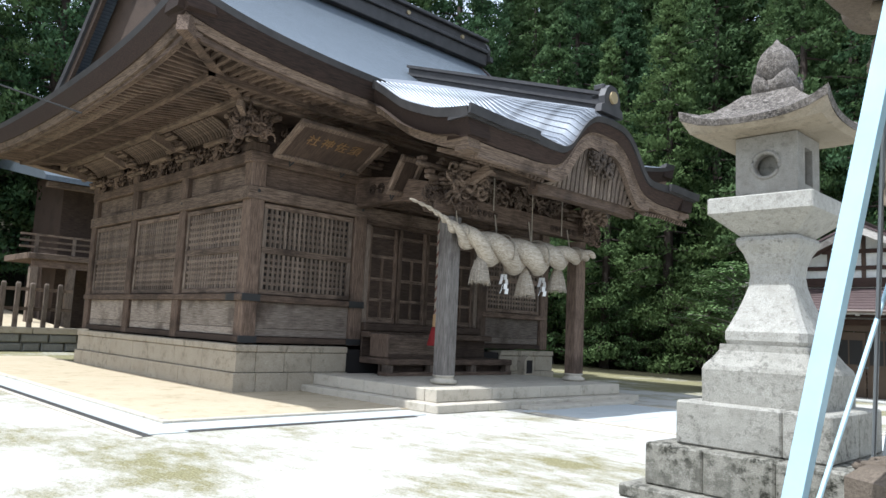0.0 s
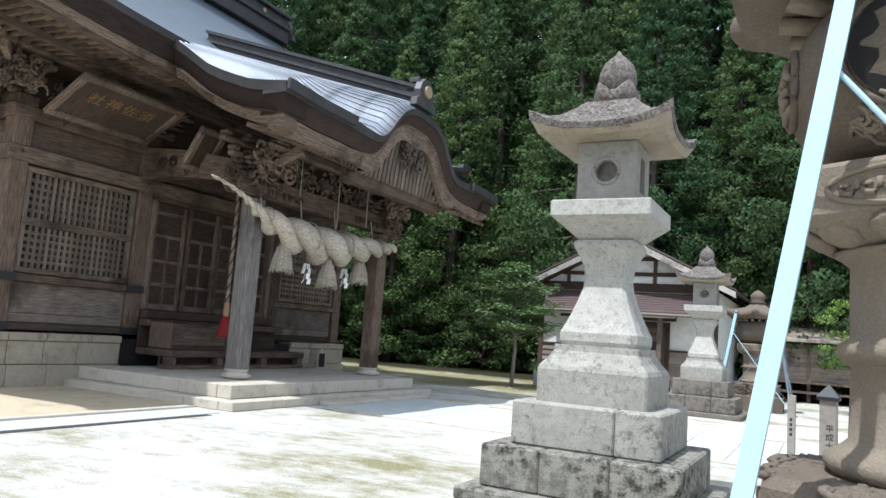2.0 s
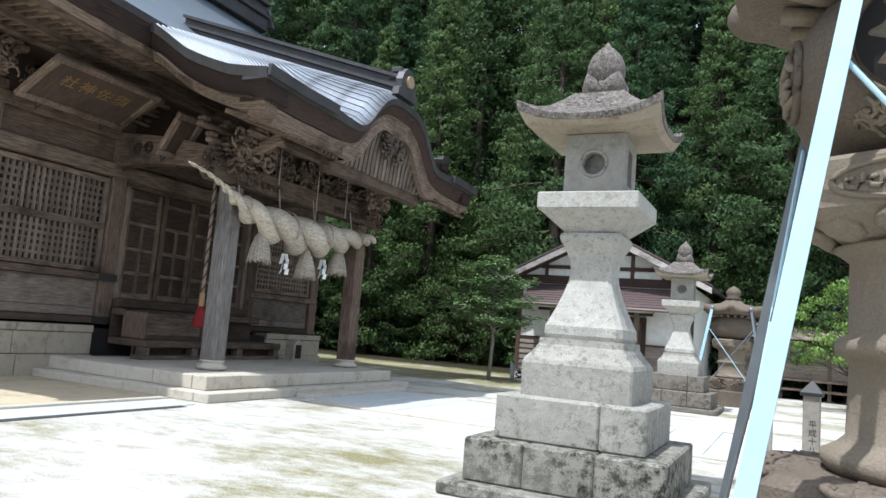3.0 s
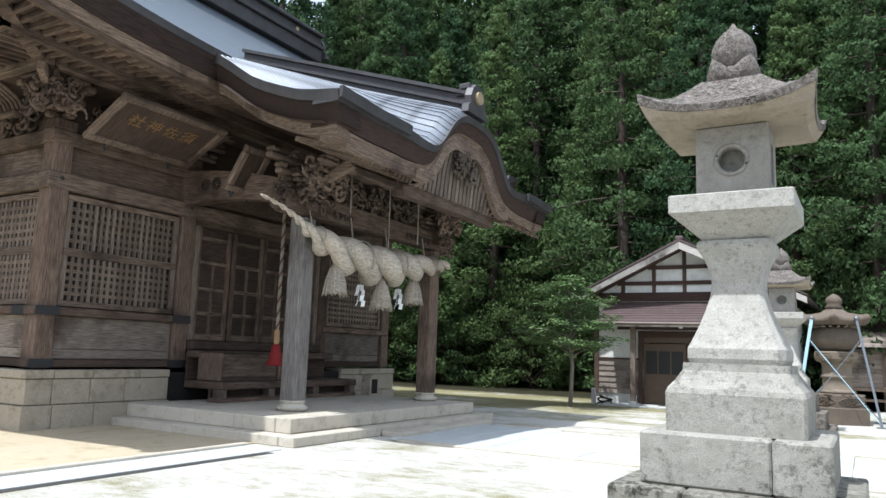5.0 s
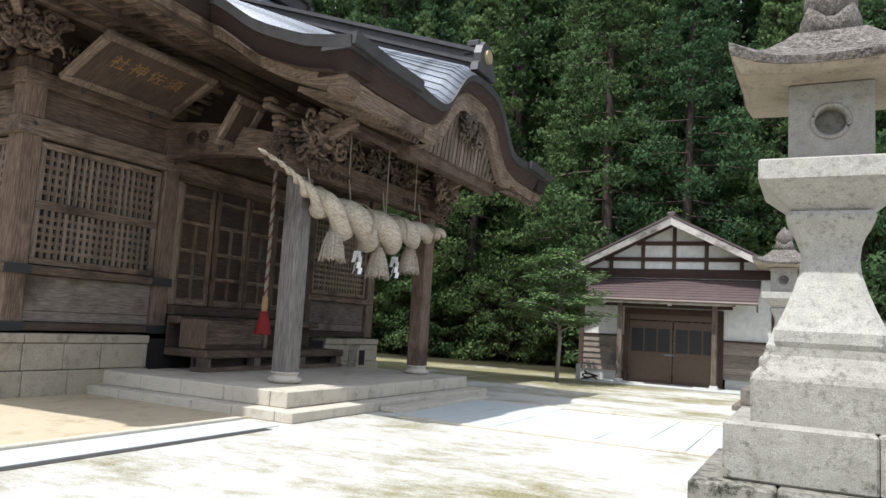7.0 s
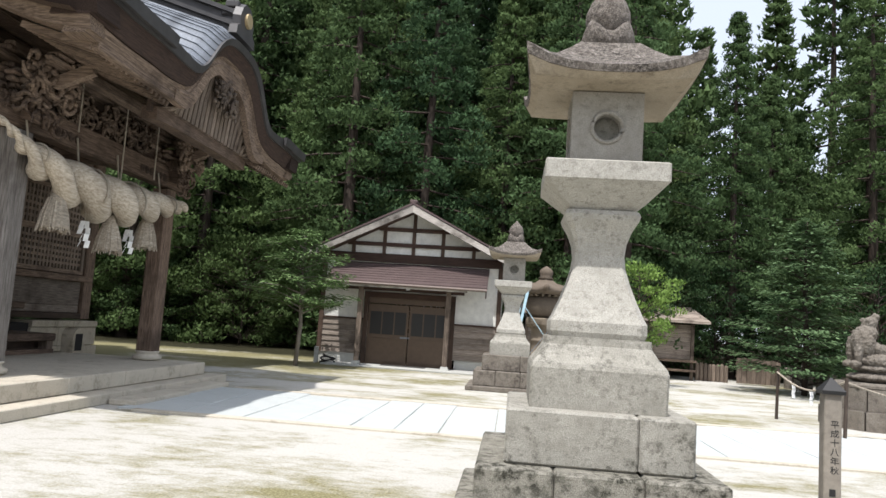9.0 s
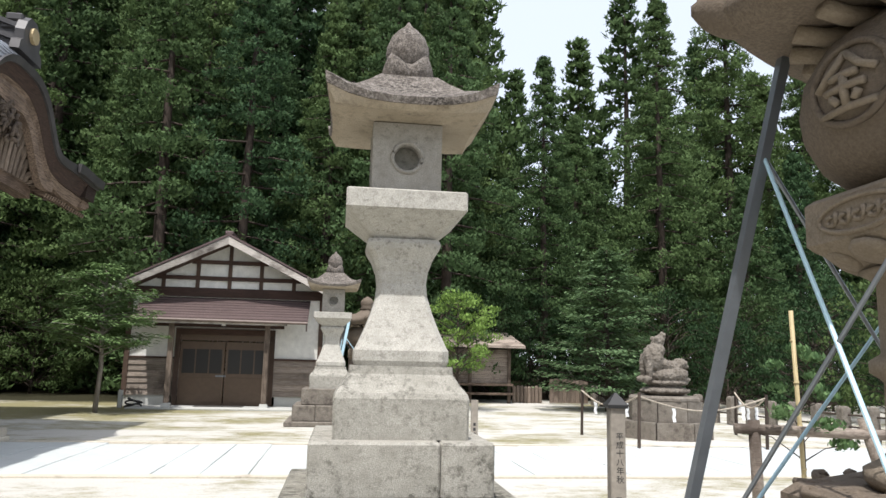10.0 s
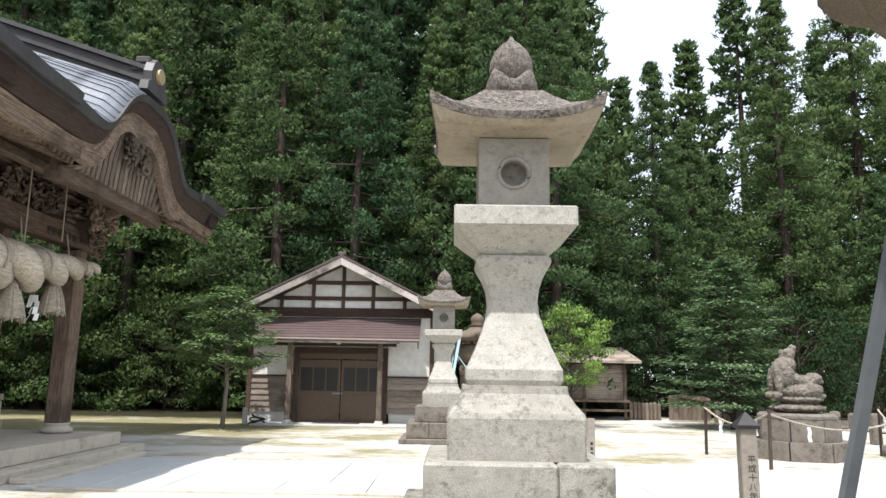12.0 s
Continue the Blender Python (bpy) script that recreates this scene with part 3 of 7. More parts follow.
bracket(FX, SY, 5.0, 5.75, 1, -1)
for x in (-16.2, -19.2, RX):
    bracket(x, SY, 5.0, 5.75, 0, -1)
for x in (-14.7, -17.7, -20.7):
    part("strut_block", B(x - 0.12, x + 0.12, SY - 0.2, SY - 0.02, 5.0, 5.35, bevel=0.03), WOOD_Z, hall)
    part("cross_arm", B(x - 0.5, x + 0.5, SY - 0.28, SY - 0.1, 5.36, 5.5, bevel=0.03), WOOD_PALE_X, hall)
for y in (9.3, 10.65, 14.95, NY):
    bracket(FX, y, 5.0, 5.75, 1, 0)
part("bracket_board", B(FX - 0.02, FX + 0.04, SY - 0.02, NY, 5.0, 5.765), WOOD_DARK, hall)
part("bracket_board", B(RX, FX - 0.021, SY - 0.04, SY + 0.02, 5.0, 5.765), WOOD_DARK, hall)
# curved ribs of the coved eave between the clusters
rib = None
for x0, x1 in ((-15.7, -13.7), (-18.7, -16.7), (-21.7, -19.7)):
    xx = x0
    while xx < x1:
        pts = [(xx, SY - 0.32 - 0.45 * t, 5.42 + 0.32 * t ** 0.55) for t in (0, 0.15, 0.35, 0.6, 0.8, 1)]
        if rib is None:
            rib = (part("cove_rib", tube(bmesh.new(), pts, 0.035, 5), WOOD_PALE_Y, hall, smooth=True), xx)
        else:
            again(rib[0], (xx - rib[1], 0, 0))
        xx += 0.125
# purlins that carry the rafters
part("eave_purlin", B(RX - 1.0, FX + 1.0, SY - 0.98, SY - 0.8, 5.72, 5.9, bevel=0.02), WOOD_PALE_X, hall)
part("eave_purlin", B(FX + 0.8, FX + 0.98, SY - 0.78, NY + 1.0, 5.72, 5.9, bevel=0.02), WOOD_PALE_Y, hall)
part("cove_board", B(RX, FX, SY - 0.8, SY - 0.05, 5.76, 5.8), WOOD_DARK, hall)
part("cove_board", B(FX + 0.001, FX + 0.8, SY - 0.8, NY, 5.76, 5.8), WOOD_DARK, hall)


# ---------------------------------------------------------------- hall roof
def lift(dx, dy):
    """Upward sweep of the eaves towards the corners."""
    return 0.62 * math.exp(-max(0.0, dx) / 1.9 - max(0.0, dy) / 1.9)


def slope(d):
    u = d / (EX - RIDGE_X)
    return EAVE_Z + (RIDGE_Z - EAVE_Z) * (0.62 * u + 0.38 * u * u)


def roof_top(x, y, hip):
    dx = min(EX - x, x - ERX)
    dy = min(y - EY, EYF - y)
    d = min(dx, dy) if hip else dx
    return slope(max(0.0, d)) + lift(dx, dy)


def roof_sheet(xs, ys, hip):
    bm = bmesh.new()
    g = [[bm.verts.new((x, y, roof_top(x, y, hip))) for y in ys] for x in xs]
    for i in range(len(xs) - 1):
        for j in range(len(ys) - 1):
            bm.faces.new((g[i][j], g[i + 1][j], g[i + 1][j + 1], g[i][j + 1]))
    return bm


def spread(a, b, n):
    return [lerp(a, b, i / n) for i in range(n + 1)]


gy0, gy1 = YC - GABLE, YC + GABLE
main_roof = part("roof", roof_sheet(spread(ERX, RIDGE_X, 24) + spread(RIDGE_X, EX, 30)[1:], spread(gy0 - 0.25, gy1 + 0.25, 40), False), ROOF_MAIN, hall, "grey shingled curved roof", True)
for a, b in ((EY, gy0 + 0.35), (gy1 - 0.35, EYF)):
    part("roof_hip", roof_sheet(spread(ERX, EX, 60), spread(a, b, 12), True), ROOF_MAIN, hall, smooth=True)
# gable walls and barge boards
for gy, s in ((gy0, -1), (gy1, 1)):
    bm = bmesh.new()
    xs = spread(ERX + 1.6, EX - 1.6, 24)
    lo = [bm.verts.new((x, gy + 0.2 * s * -1, roof_top(x, EY + 1.6, True) - 0.3)) for x in xs]
    hi = [bm.verts.new((x, gy + 0.2 * s * -1, roof_top(x, gy, False) - 0.05)) for x in xs]
    for i in range(len(xs) - 1):
        bm.faces.new((lo[i], lo[i + 1], hi[i + 1], hi[i]))
    part("gable_wall", bm, WOOD_DARK, hall)
    for q, w, m in ((0.26, 0.55, WOOD_DARK), (0.34, 0.28, ROOF_TRIM)):
        for xa, xb in ((EX - 1.0, RIDGE_X), (ERX + 1.0, RIDGE_X)):
            rings = []
            for x in spread(xa, xb, 14):
                z = roof_top(x, gy, False) + 0.05
                y = gy + s * q
                rings.append([(x, y, z), (x, y - s * 0.1, z), (x, y - s * 0.1, z - w), (x, y, z - w)])
            part("barge_board", loft(bmesh.new(), rings), m, hall)


def eave_band(points, normal, depth, z_off0, z_off1, name, material, inset0=0.0, inset1=0.0):
    """A band that follows an eave line; normal points outwards."""
    n = Vector(normal)
    rings = []
    for p in points:
        p = Vector(p)
        a, b = p - n * inset0, p - n * inset1
        rings.append([tuple(a + Vector((0, 0, z_off0))), tuple(b + Vector((0, 0, z_off1))), tuple(b - n * depth + Vector((0, 0, z_off1))), tuple(a - n * depth + Vector((0, 0, z_off0)))])
    return part(name, loft(bmesh.new(), rings), material, hall)


def eave_line_side(y, cut=0.0):
    return [(x, y, roof_top(x, y, True)) for x in spread(ERX + cut, EX - cut, 60)]


def eave_line_front(x, y0, y1):
    return [(x, y, roof_top(x, y, True)) for y in spread(y0, y1, 24)]


FRONT_SPLIT = ((EY, 9.3), (16.5, EYF))
for args in ((0.02, -0.1, "eave_edge", ROOF_TRIM, -0.03, 0.0), (-0.1, -0.42, "bark_edge", WOOD_RED, 0.0, 0.13), (-0.42, -0.55, "eave_fascia", WOOD_PALE_X, 0.16, 0.22)):
    z0, z1, nm, mt, i0, i1 = args
    mty = WOOD_PALE_Y if mt is WOOD_PALE_X else mt
    eave_band(eave_line_side(EY, max(0.0, i0)), (0, -1, 0), 0.5, z0, z1, nm, mt, i0, i1)
    eave_band(eave_line_side(EYF, max(0.0, i0)), (0, 1, 0), 0.5, z0, z1, nm, mt, i0, i1)
    for a, b in FRONT_SPLIT:
        eave_band(eave_line_front(EX, a + (max(0.0, i0) + 0.004 if a == EY else 0), b - (max(0.0, i0) + 0.004 if b == EYF else 0)), (1, 0, 0), 0.5, z0, z1, nm, mty, i0, i1)
    eave_band([(ERX, y, roof_top(ERX, y, True)) for y in spread(EY, EYF, 24)], (-1, 0, 0), 0.5, z0, z1, nm, mty, i0, i1)


# soffit boards and two tiers of rafters
def soffit_z(d, dx, dy):
    """Height of the rafters' upper side, d inwards from the eave line."""
    return EAVE_Z - 0.52 + 0.13 * d + lift(dx, dy) * max(0.0, 1 - d / 3.2)


def soffit(points_out, points_in, name="soffit_board"):
    bm = bmesh.new()
    a = [bm.verts.new(p) for p in points_out]
    b = [bm.verts.new(p) for p in points_in]
    for i in range(len(a) - 1):
        bm.faces.new((a[i], a[i + 1], b[i + 1], b[i]))
    return part(name, bm, WOOD_X, hall)


for ya, sgn in ((EY, 1), (EYF, -1)):
    for d0, d1 in ((0.25, 1.0), (1.0, 2.2), (2.2, 3.2)):
        soffit([(x, ya + sgn * d0, soffit_z(d0, min(EX - x, x - ERX), d0)) for x in spread(ERX + d0, EX - d0, 50)], [(x, ya + sgn * d1, soffit_z(d1, min(EX - x, x - ERX), d1)) for x in spread(ERX + d1, EX - d1, 50)])
for d0, d1 in ((0.25, 1.0), (1.0, 2.2), (2.2, 3.0)):
    soffit([(EX - d0, y, soffit_z(d0, d0, min(y - EY, EYF - y)) - 0.004) for y in spread(EY + d0, EYF - d0, 50)], [(EX - d1, y, soffit_z(d1, d1, min(y - EY, EYF - y)) - 0.004) for y in spread(EY + d1, EYF - d1, 50)])


def rafters(axis, start, end, step):
    u = start
    while u < end:
        e = min(EX - u, u - ERX) if axis == "x" else min(u - EY, EYF - u)
        for d0, d1, drop in ((0.3, min(1.7, max(0.5, e)), 0.05), (1.15, min(3.1, max(1.2, e)), 0.14)):
            if d1 - d0 < 0.15:
                continue
            ends = []
            for d in (d0, d1):
                z = soffit_z(d, *((e, d) if axis == "x" else (d, e))) - drop
                ends.append((u, EY + d, z) if axis == "x" else (EX - d, u, z))
            part("rafter", bar(bmesh.new(), ends[0], ends[1], 0.065, 0.085), WOOD_Y if axis == "x" else WOOD_X, hall)
        u += step


rafters("x", ERX + 0.4, EX - 0.2, 0.2)
rafters("y", EY + 0.3, 9.6, 0.2)
rafters("y", 16.2, EYF - 0.3, 0.3)
for d, drop, w in ((1.12, 0.06, 0.12), (0.27, 0.01, 0.09)):
    pts = [(x, EY + d, soffit_z(d, min(EX - x, x - ERX), d) - drop) for x in spread(ERX + d, EX - d, 40)]
    eave_band(pts, (0, -1, 0), 0.1, 0.03, -w, "rafter_beam", WOOD_X)
    pts = [(EX - d, y, soffit_z(d, d, min(y - EY, EYF - y)) - drop) for y in spread(EY + d, EYF - d, 40)]
    eave_band(pts, (1, 0, 0), 0.1, 0.03, -w, "rafter_beam", WOOD_Y)
hipm = bmesh.new()
bar(hipm, (EX - 0.1, EY + 0.1, soffit_z(0.1, 0.1, 0.1) - 0.1), (FX + 0.1, SY - 0.1, 5.75), 0.2, 0.26)
part("hip_rafter", hipm, WOOD_X, hall)
# ridge
for z0, z1, w in ((-0.15, 0.3, 0.42), (0.3, 0.42, 0.52), (0.42, 0.75, 0.36), (0.75, 0.87, 0.5)):
    part("ridge_course", B(RIDGE_X - w, RIDGE_X + w, gy0 - 0.3, gy1 + 0.3, RIDGE_Z + z0, RIDGE_Z + z1 - 0.004, bevel=0.02), ROOF_TRIM, hall)
for yy in spread(gy0 + 1.0, gy1 - 1.0, 4):
    part("ridge_crest", lathe([(0.0, -0.03), (0.075, -0.03), (0.075, 0.03), (0.0, 0.03)], 14), GOLD, hall, "small gilt disc").matrix_basis = pose(RIDGE_X + 0.38, yy, RIDGE_Z + 0.58, 0, 90, 0)


def ridge_end(parent, x, y, z, s, axis):
    """Ornamental end tile: stepped shoulders, scrolled top, gilt disc."""
    o = part("ridge_end_tile", bmesh.new(), ROOF_TRIM, parent, "dark ornamental ridge end")
    bm = bmesh.new()
    prof = [(-0.5, 0), (0.5, 0), (0.46, 0.18), (0.34, 0.25), (0.36, 0.42), (0.26, 0.62), (0.12, 0.74), (-0.12, 0.74), (-0.26, 0.62), (-0.36, 0.42), (-0.34, 0.25), (-0.46, 0.18)]
    loft(bm, [[(0.0, a * s, b * s) for a, b in prof], [(0.16 * s, a * s * 0.96, b * s * 0.97) for a, b in prof]])
    for k, (h, l) in enumerate(((0.1, 0.5), (0.28, 0.42), (0.46, 0.34), (0.62, 0.26))):
        for q in (-0.09, 0.09):
            box(bm, -l * s * 0.9, 0.05 * s, q * s * 2 - 0.06 * s, q * s * 2 + 0.06 * s, h * s, (h + 0.14) * s, bevel=0.02)
    bmesh.ops.recalc_face_normals(bm, faces=bm.faces)
    bm.to_mesh(o.data)
    bm.free()
    o.matrix_basis = pose(x, y, z, 0, 0, axis)
    d = part("gilt_disc", lathe([(0.0, 0.0), (0.15 * s, 0.0), (0.15 * s, 0.05), (0.0, 0.05)], 16), GOLD, o, "gilt crest disc")
    d.matrix_basis = pose(0.16 * s, 0, 0.42 * s, 0, 90, 0)


ridge_end(hall, RIDGE_X, gy1 + 0.3, RIDGE_Z, 1.2, 90)
ridge_end(hall, RIDGE_X, gy0 - 0.3, RIDGE_Z, 1.2, -90)

# ---------------------------------------------------------------- porch roof with its curved gable
FRONT_CURVE = ((0, 6.0), (0.3, 5.99), (0.5, 5.96), (0.75, 5.85), (0.95, 5.69), (1.15, 5.45), (1.3, 5.26), (1.45, 5.11), (1.65, 5.03), (2.0, 5.04), (2.6, 5.09), (3.4, 5.07), (4.4, 5.1))
JOIN_X = -14.3
PORCH_Y0, PORCH_Y1 = 8.79, 16.9
# rise of the side edge from the front corner back to the main eave
EDGE_RISE = ((0, 0), (0.16, 0.05), (0.3, 0.11), (0.42, 0.21), (0.56, 0.34), (0.68, 0.48), (0.79, 0.66), (0.87, 0.8), (1, 1))
# rise of the crown: quick at the lip, then steady
CROWN_RISE = ((0, 0), (0.1, 0.24), (0.3, 0.42), (1, 1))


def smooth(t):
    t = max(0.0, min(1.0, t))
    return t * t * (3 - 2 * t)


def front_z(v):
    k = 0.1
    return (curve_at(FRONT_CURVE, abs(v - k)) + curve_at(FRONT_CURVE, abs(v)) * 2 + curve_at(FRONT_CURVE, abs(v + k))) / 4


def front_at(y):
    """Front edge, sagging slightly to the far side."""
    return front_z(abs(y - PYC)) - 0.025 * (y - PYC)


def ridge_base(x):
    return 6.26 + 0.33 * (-8.1 - x)


def porch_top(x, y):
    v = abs(y - PYC)
    w = PYC - PORCH_Y0 if y < PYC else PORCH_Y1 - PYC
    fall = (ridge_base(EX) - EAVE_Z - 0.02) * v / w
    if x <= EX:
        return ridge_base(x) - fall
    q = (PORCH_X - x) / (PORCH_X - EX)
    rise = lerp(curve_at(CROWN_RISE, q), curve_at(EDGE_RISE, q), smooth(v / 2.6))
    return lerp(front_at(y), ridge_base(EX) - fall, rise)


def porch_sheet(x0, x1, nx, ny):
    bm = bmesh.new()
    g = [[bm.verts.new((x, y, porch_top(x, y))) for y in spread(PORCH_Y0, PORCH_Y1, ny)] for x in spread(x0, x1, nx)]
    for i in range(nx):
        for j in range(ny):
            bm.faces.new((g[i][j], g[i + 1][j], g[i + 1][j + 1], g[i][j + 1]))
    return bm


part("porch_roof", porch_sheet(JOIN_X, EX, 12, 72), ROOF_PORCH, hall, "striped grey copper porch roof", True)
part("porch_roof", porch_sheet(EX, PORCH_X, 26, 72), ROOF_PORCH, hall, "striped grey copper porch roof", True)
yy = PORCH_Y0 + 0.06
while yy < PORCH_Y1 - 0.03:
    xs = [x for x in spread(JOIN_X, EX, 16) if porch_top(x, yy) > slope(EX - x) - 0.06] + spread(EX + 0.1, PORCH_X - 0.02, 20)
    part("roof_rib", tube(bmesh.new(), [(x, yy, porch_top(x, yy) + 0.006) for x in xs], 0.017, 4), ROOF_PORCH, hall)
    yy += 0.118


def porch_band(top, low, in0, in1, depth, name, material):
    """Band along the porch roof's sides and front; top and low give the drop at the crown and on the flanks."""
    for side in (-1, 1):
        y = PORCH_Y0 if side < 0 else PORCH_Y1
        rings = []
        for x in spread(EX - 0.1, PORCH_X - max(0.0, in0), 20):
            z = porch_top(x, y)
            a, b = y - side * in0, y - side * in1
            rings.append([(x, a, z + top[1]), (x, b, z + low[1]), (x, b - side * depth, z + low[1]), (x, a - side * depth, z + top[1])])
        part(name, loft(bmesh.new(), rings), WOOD_PALE_X if material is WOOD_PALE_Y else material, hall)
    rings = []
    for y in spread(PORCH_Y0 + max(in0, in1) + 0.003, PORCH_Y1 - max(in0, in1) - 0.003, 80):
        z = front_at(y)
        k = smooth((abs(y - PYC) - 1.3) / 1.3)
        z0, z1 = lerp(top[0], top[1], k), lerp(low[0], low[1], k)
        a, b = PORCH_X - in0, PORCH_X - in1
        rings.append([(a, y, z + z0), (b, y, z + z1), (b - depth, y, z + z1), (a - depth, y, z + z0)])
    part(name, loft(bmesh.new(), rings), material, hall)


porch_band((0.015, 0.015), (-0.1, -0.15), -0.03, 0.0, 0.5, "porch_eave_edge", ROOF_TRIM)
porch_band((-0.1, -0.15), (-0.3, -0.44), 0.04, 0.14, 0.5, "porch_bark_edge", WOOD_RED)
porch_band((-0.3, -0.46), (-0.37, -0.63), 0.15, 0.22, 0.3, "porch_fascia", WOOD_PALE_Y)
# upper lip of the low eaves, cut off square where the curved gable begins
for y0, y1 in ((PORCH_Y0 - 0.03, PYC - 2.5), (PYC + 2.4, PORCH_Y1 + 0.03)):
    rings = []
    for y in spread(y0, y1, 14):
        z = front_at(y)
        rings.append([(PORCH_X + 0.03, y, z + 0.05), (PORCH_X + 0.1, y, z + 0.045), (PORCH_X + 0.08, y, z - 0.12), (PORCH_X + 0.03, y, z - 0.12)])
    part("porch_eave_lip", loft(bmesh.new(), rings), ROOF_TRIM, hall)
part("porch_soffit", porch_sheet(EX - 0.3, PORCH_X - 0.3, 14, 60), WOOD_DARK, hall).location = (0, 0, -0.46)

# cusped barge board of the gable
for half in (-1, 1):
    rings = []
    for i in range(33):
        v = 1.9 * i / 32
        y = PYC + half * v
        z = front_at(y) - 0.34
        h = 0.27 + 0.14 * math.exp(-((v - 1.15) / 0.4) ** 2) + 0.1 * max(0, 1 - v / 0.4)
        rings.append([(PORCH_X - 0.32, y, z), (PORCH_X - 0.2, y, z), (PORCH_X - 0.18, y, z - h * 0.55), (PORCH_X - 0.2, y, z - h), (PORCH_X - 0.32, y, z - h)])
    bb = part("barge_board", loft(bmesh.new(), rings), WOOD_PALE_Y, hall, "silvered curved barge board")
    part("barge_moulding", tube(bmesh.new(), [(PORCH_X - 0.19, PYC + half * v, front_at(PYC + half * v) - 0.44) for v in spread(0.1, 1.85, 30)], 0.022, 6), WOOD_PALE_Y, bb, smooth=True)
# ribs behind the gable, beam below, carved pendant
for i in range(23):
    y = PYC - 1.65 + i * 0.15
    v = abs(y - PYC)
    zt = front_z(v) - 0.62
    lo = [(PORCH_X - 0.52, y - 0.05, 4.42), (PORCH_X - 0.44, y - 0.05, 4.42), (PORCH_X - 0.44, y + 0.05, 4.42), (PORCH_X - 0.52, y + 0.05, 4.42)]
    part("gable_rib", loft(bmesh.new(), [lo, [(a + 0.05, b, lerp(4.42, zt, 0.55)) for a, b, _ in lo], [(a + 0.14, b, zt) for a, b, _ in lo]]), WOOD_PALE_Z, hall)
part("gable_board", B(PORCH_X - 0.62, PORCH_X - 0.56, PYC - 1.9, PYC + 1.9, 4.3, 5.3), WOOD_DARK, hall)
arched_beam(PORCH_X - 0.75, PORCH_X - 0.5, PYC - 1.8, PYC + 1.75, 4.2, 0.06, 0.2, "gable_beam", WOOD_Y)


def carving(x, y0, y1, z0, z1, n, seed, name, parent, material=WOOD_PALE_Y, thick=0.05, axis="y"):
    """Openwork carving: interlaced curling stems and leaf lobes in one relief, in the plane of x or of y."""
    r = random.Random(seed)
    bm = bmesh.new()
    for _ in range(n):
        cy, cz = r.uniform(y0, y1), r.uniform(z0, z1)
        rad, ph, fl = r.uniform(0.05, 0.13), r.uniform(0, 6.28), r.choice((-1, 1))
        pts = [(x + r.uniform(-0.01, 0.01) + 0.05 * math.sin(t * 3 + ph), cy + rad * (0.35 + t * 0.9) * math.cos(ph + fl * t * 4.2), cz + rad * (0.35 + t * 0.9) * math.sin(ph + fl * t * 4.2)) for t in np.linspace(0, 1.2, 8)]
        if axis == "x":
            pts = [(q, p, w) for p, q, w in pts]
        tube(bm, pts, [thick * (0.35 + 0.65 * math.sin(math.pi * (k + 0.6) / 8.2)) * 0.6 for k in range(8)], 5)
    return tagged(part(name, bm, material, parent, "weathered openwork wood carving", True), kind="stuff")


# carved masses between the eave brackets and at the hall's corner
carving(FX + 0.14, SY + 0.4, 10.3, 5.08, 5.6, 60, 61, "bracket_carving", hall, WOOD_Y)
for k, (c0, c1) in enumerate(((-15.9, -13.6), (-18.9, -16.5), (-21.9, -19.5))):
    carving(SY - 0.14, c0, c1, 5.06, 5.4, 46, 70 + k, "bracket_carving", hall, WOOD_X, 0.06, "x")
carving(FX + 0.75, SY - 0.95, SY - 0.15, 5.12, 5.62, 46, 81, "corner_carving", hall, WOOD_Y, 0.055)
carving(SY - 0.75, FX + 0.1, FX + 0.95, 5.12, 5.62, 46, 82, "corner_carving", hall, WOOD_X, 0.055, "x")
for yy in (10.6, 15.0):
    carving(POST_X + 0.5, yy - 0.5, yy + 0.5, 4.2, 4.6, 40, int(yy * 7), "bracket_carving", hall, WOOD_PALE_Y, 0.075)
carving(10.6 - 0.3, POST_X - 0.5, POST_X + 0.5, 4.0, 4.55, 40, 95, "bracket_carving", hall, WOOD_PALE_X, 0.07, "x")
carving(PORCH_X - 0.24, PYC - 0.42, PYC + 0.42, 4.85, 5.35, 44, 3, "gable_pendant", hall, WOOD_PALE_Z, 0.06)

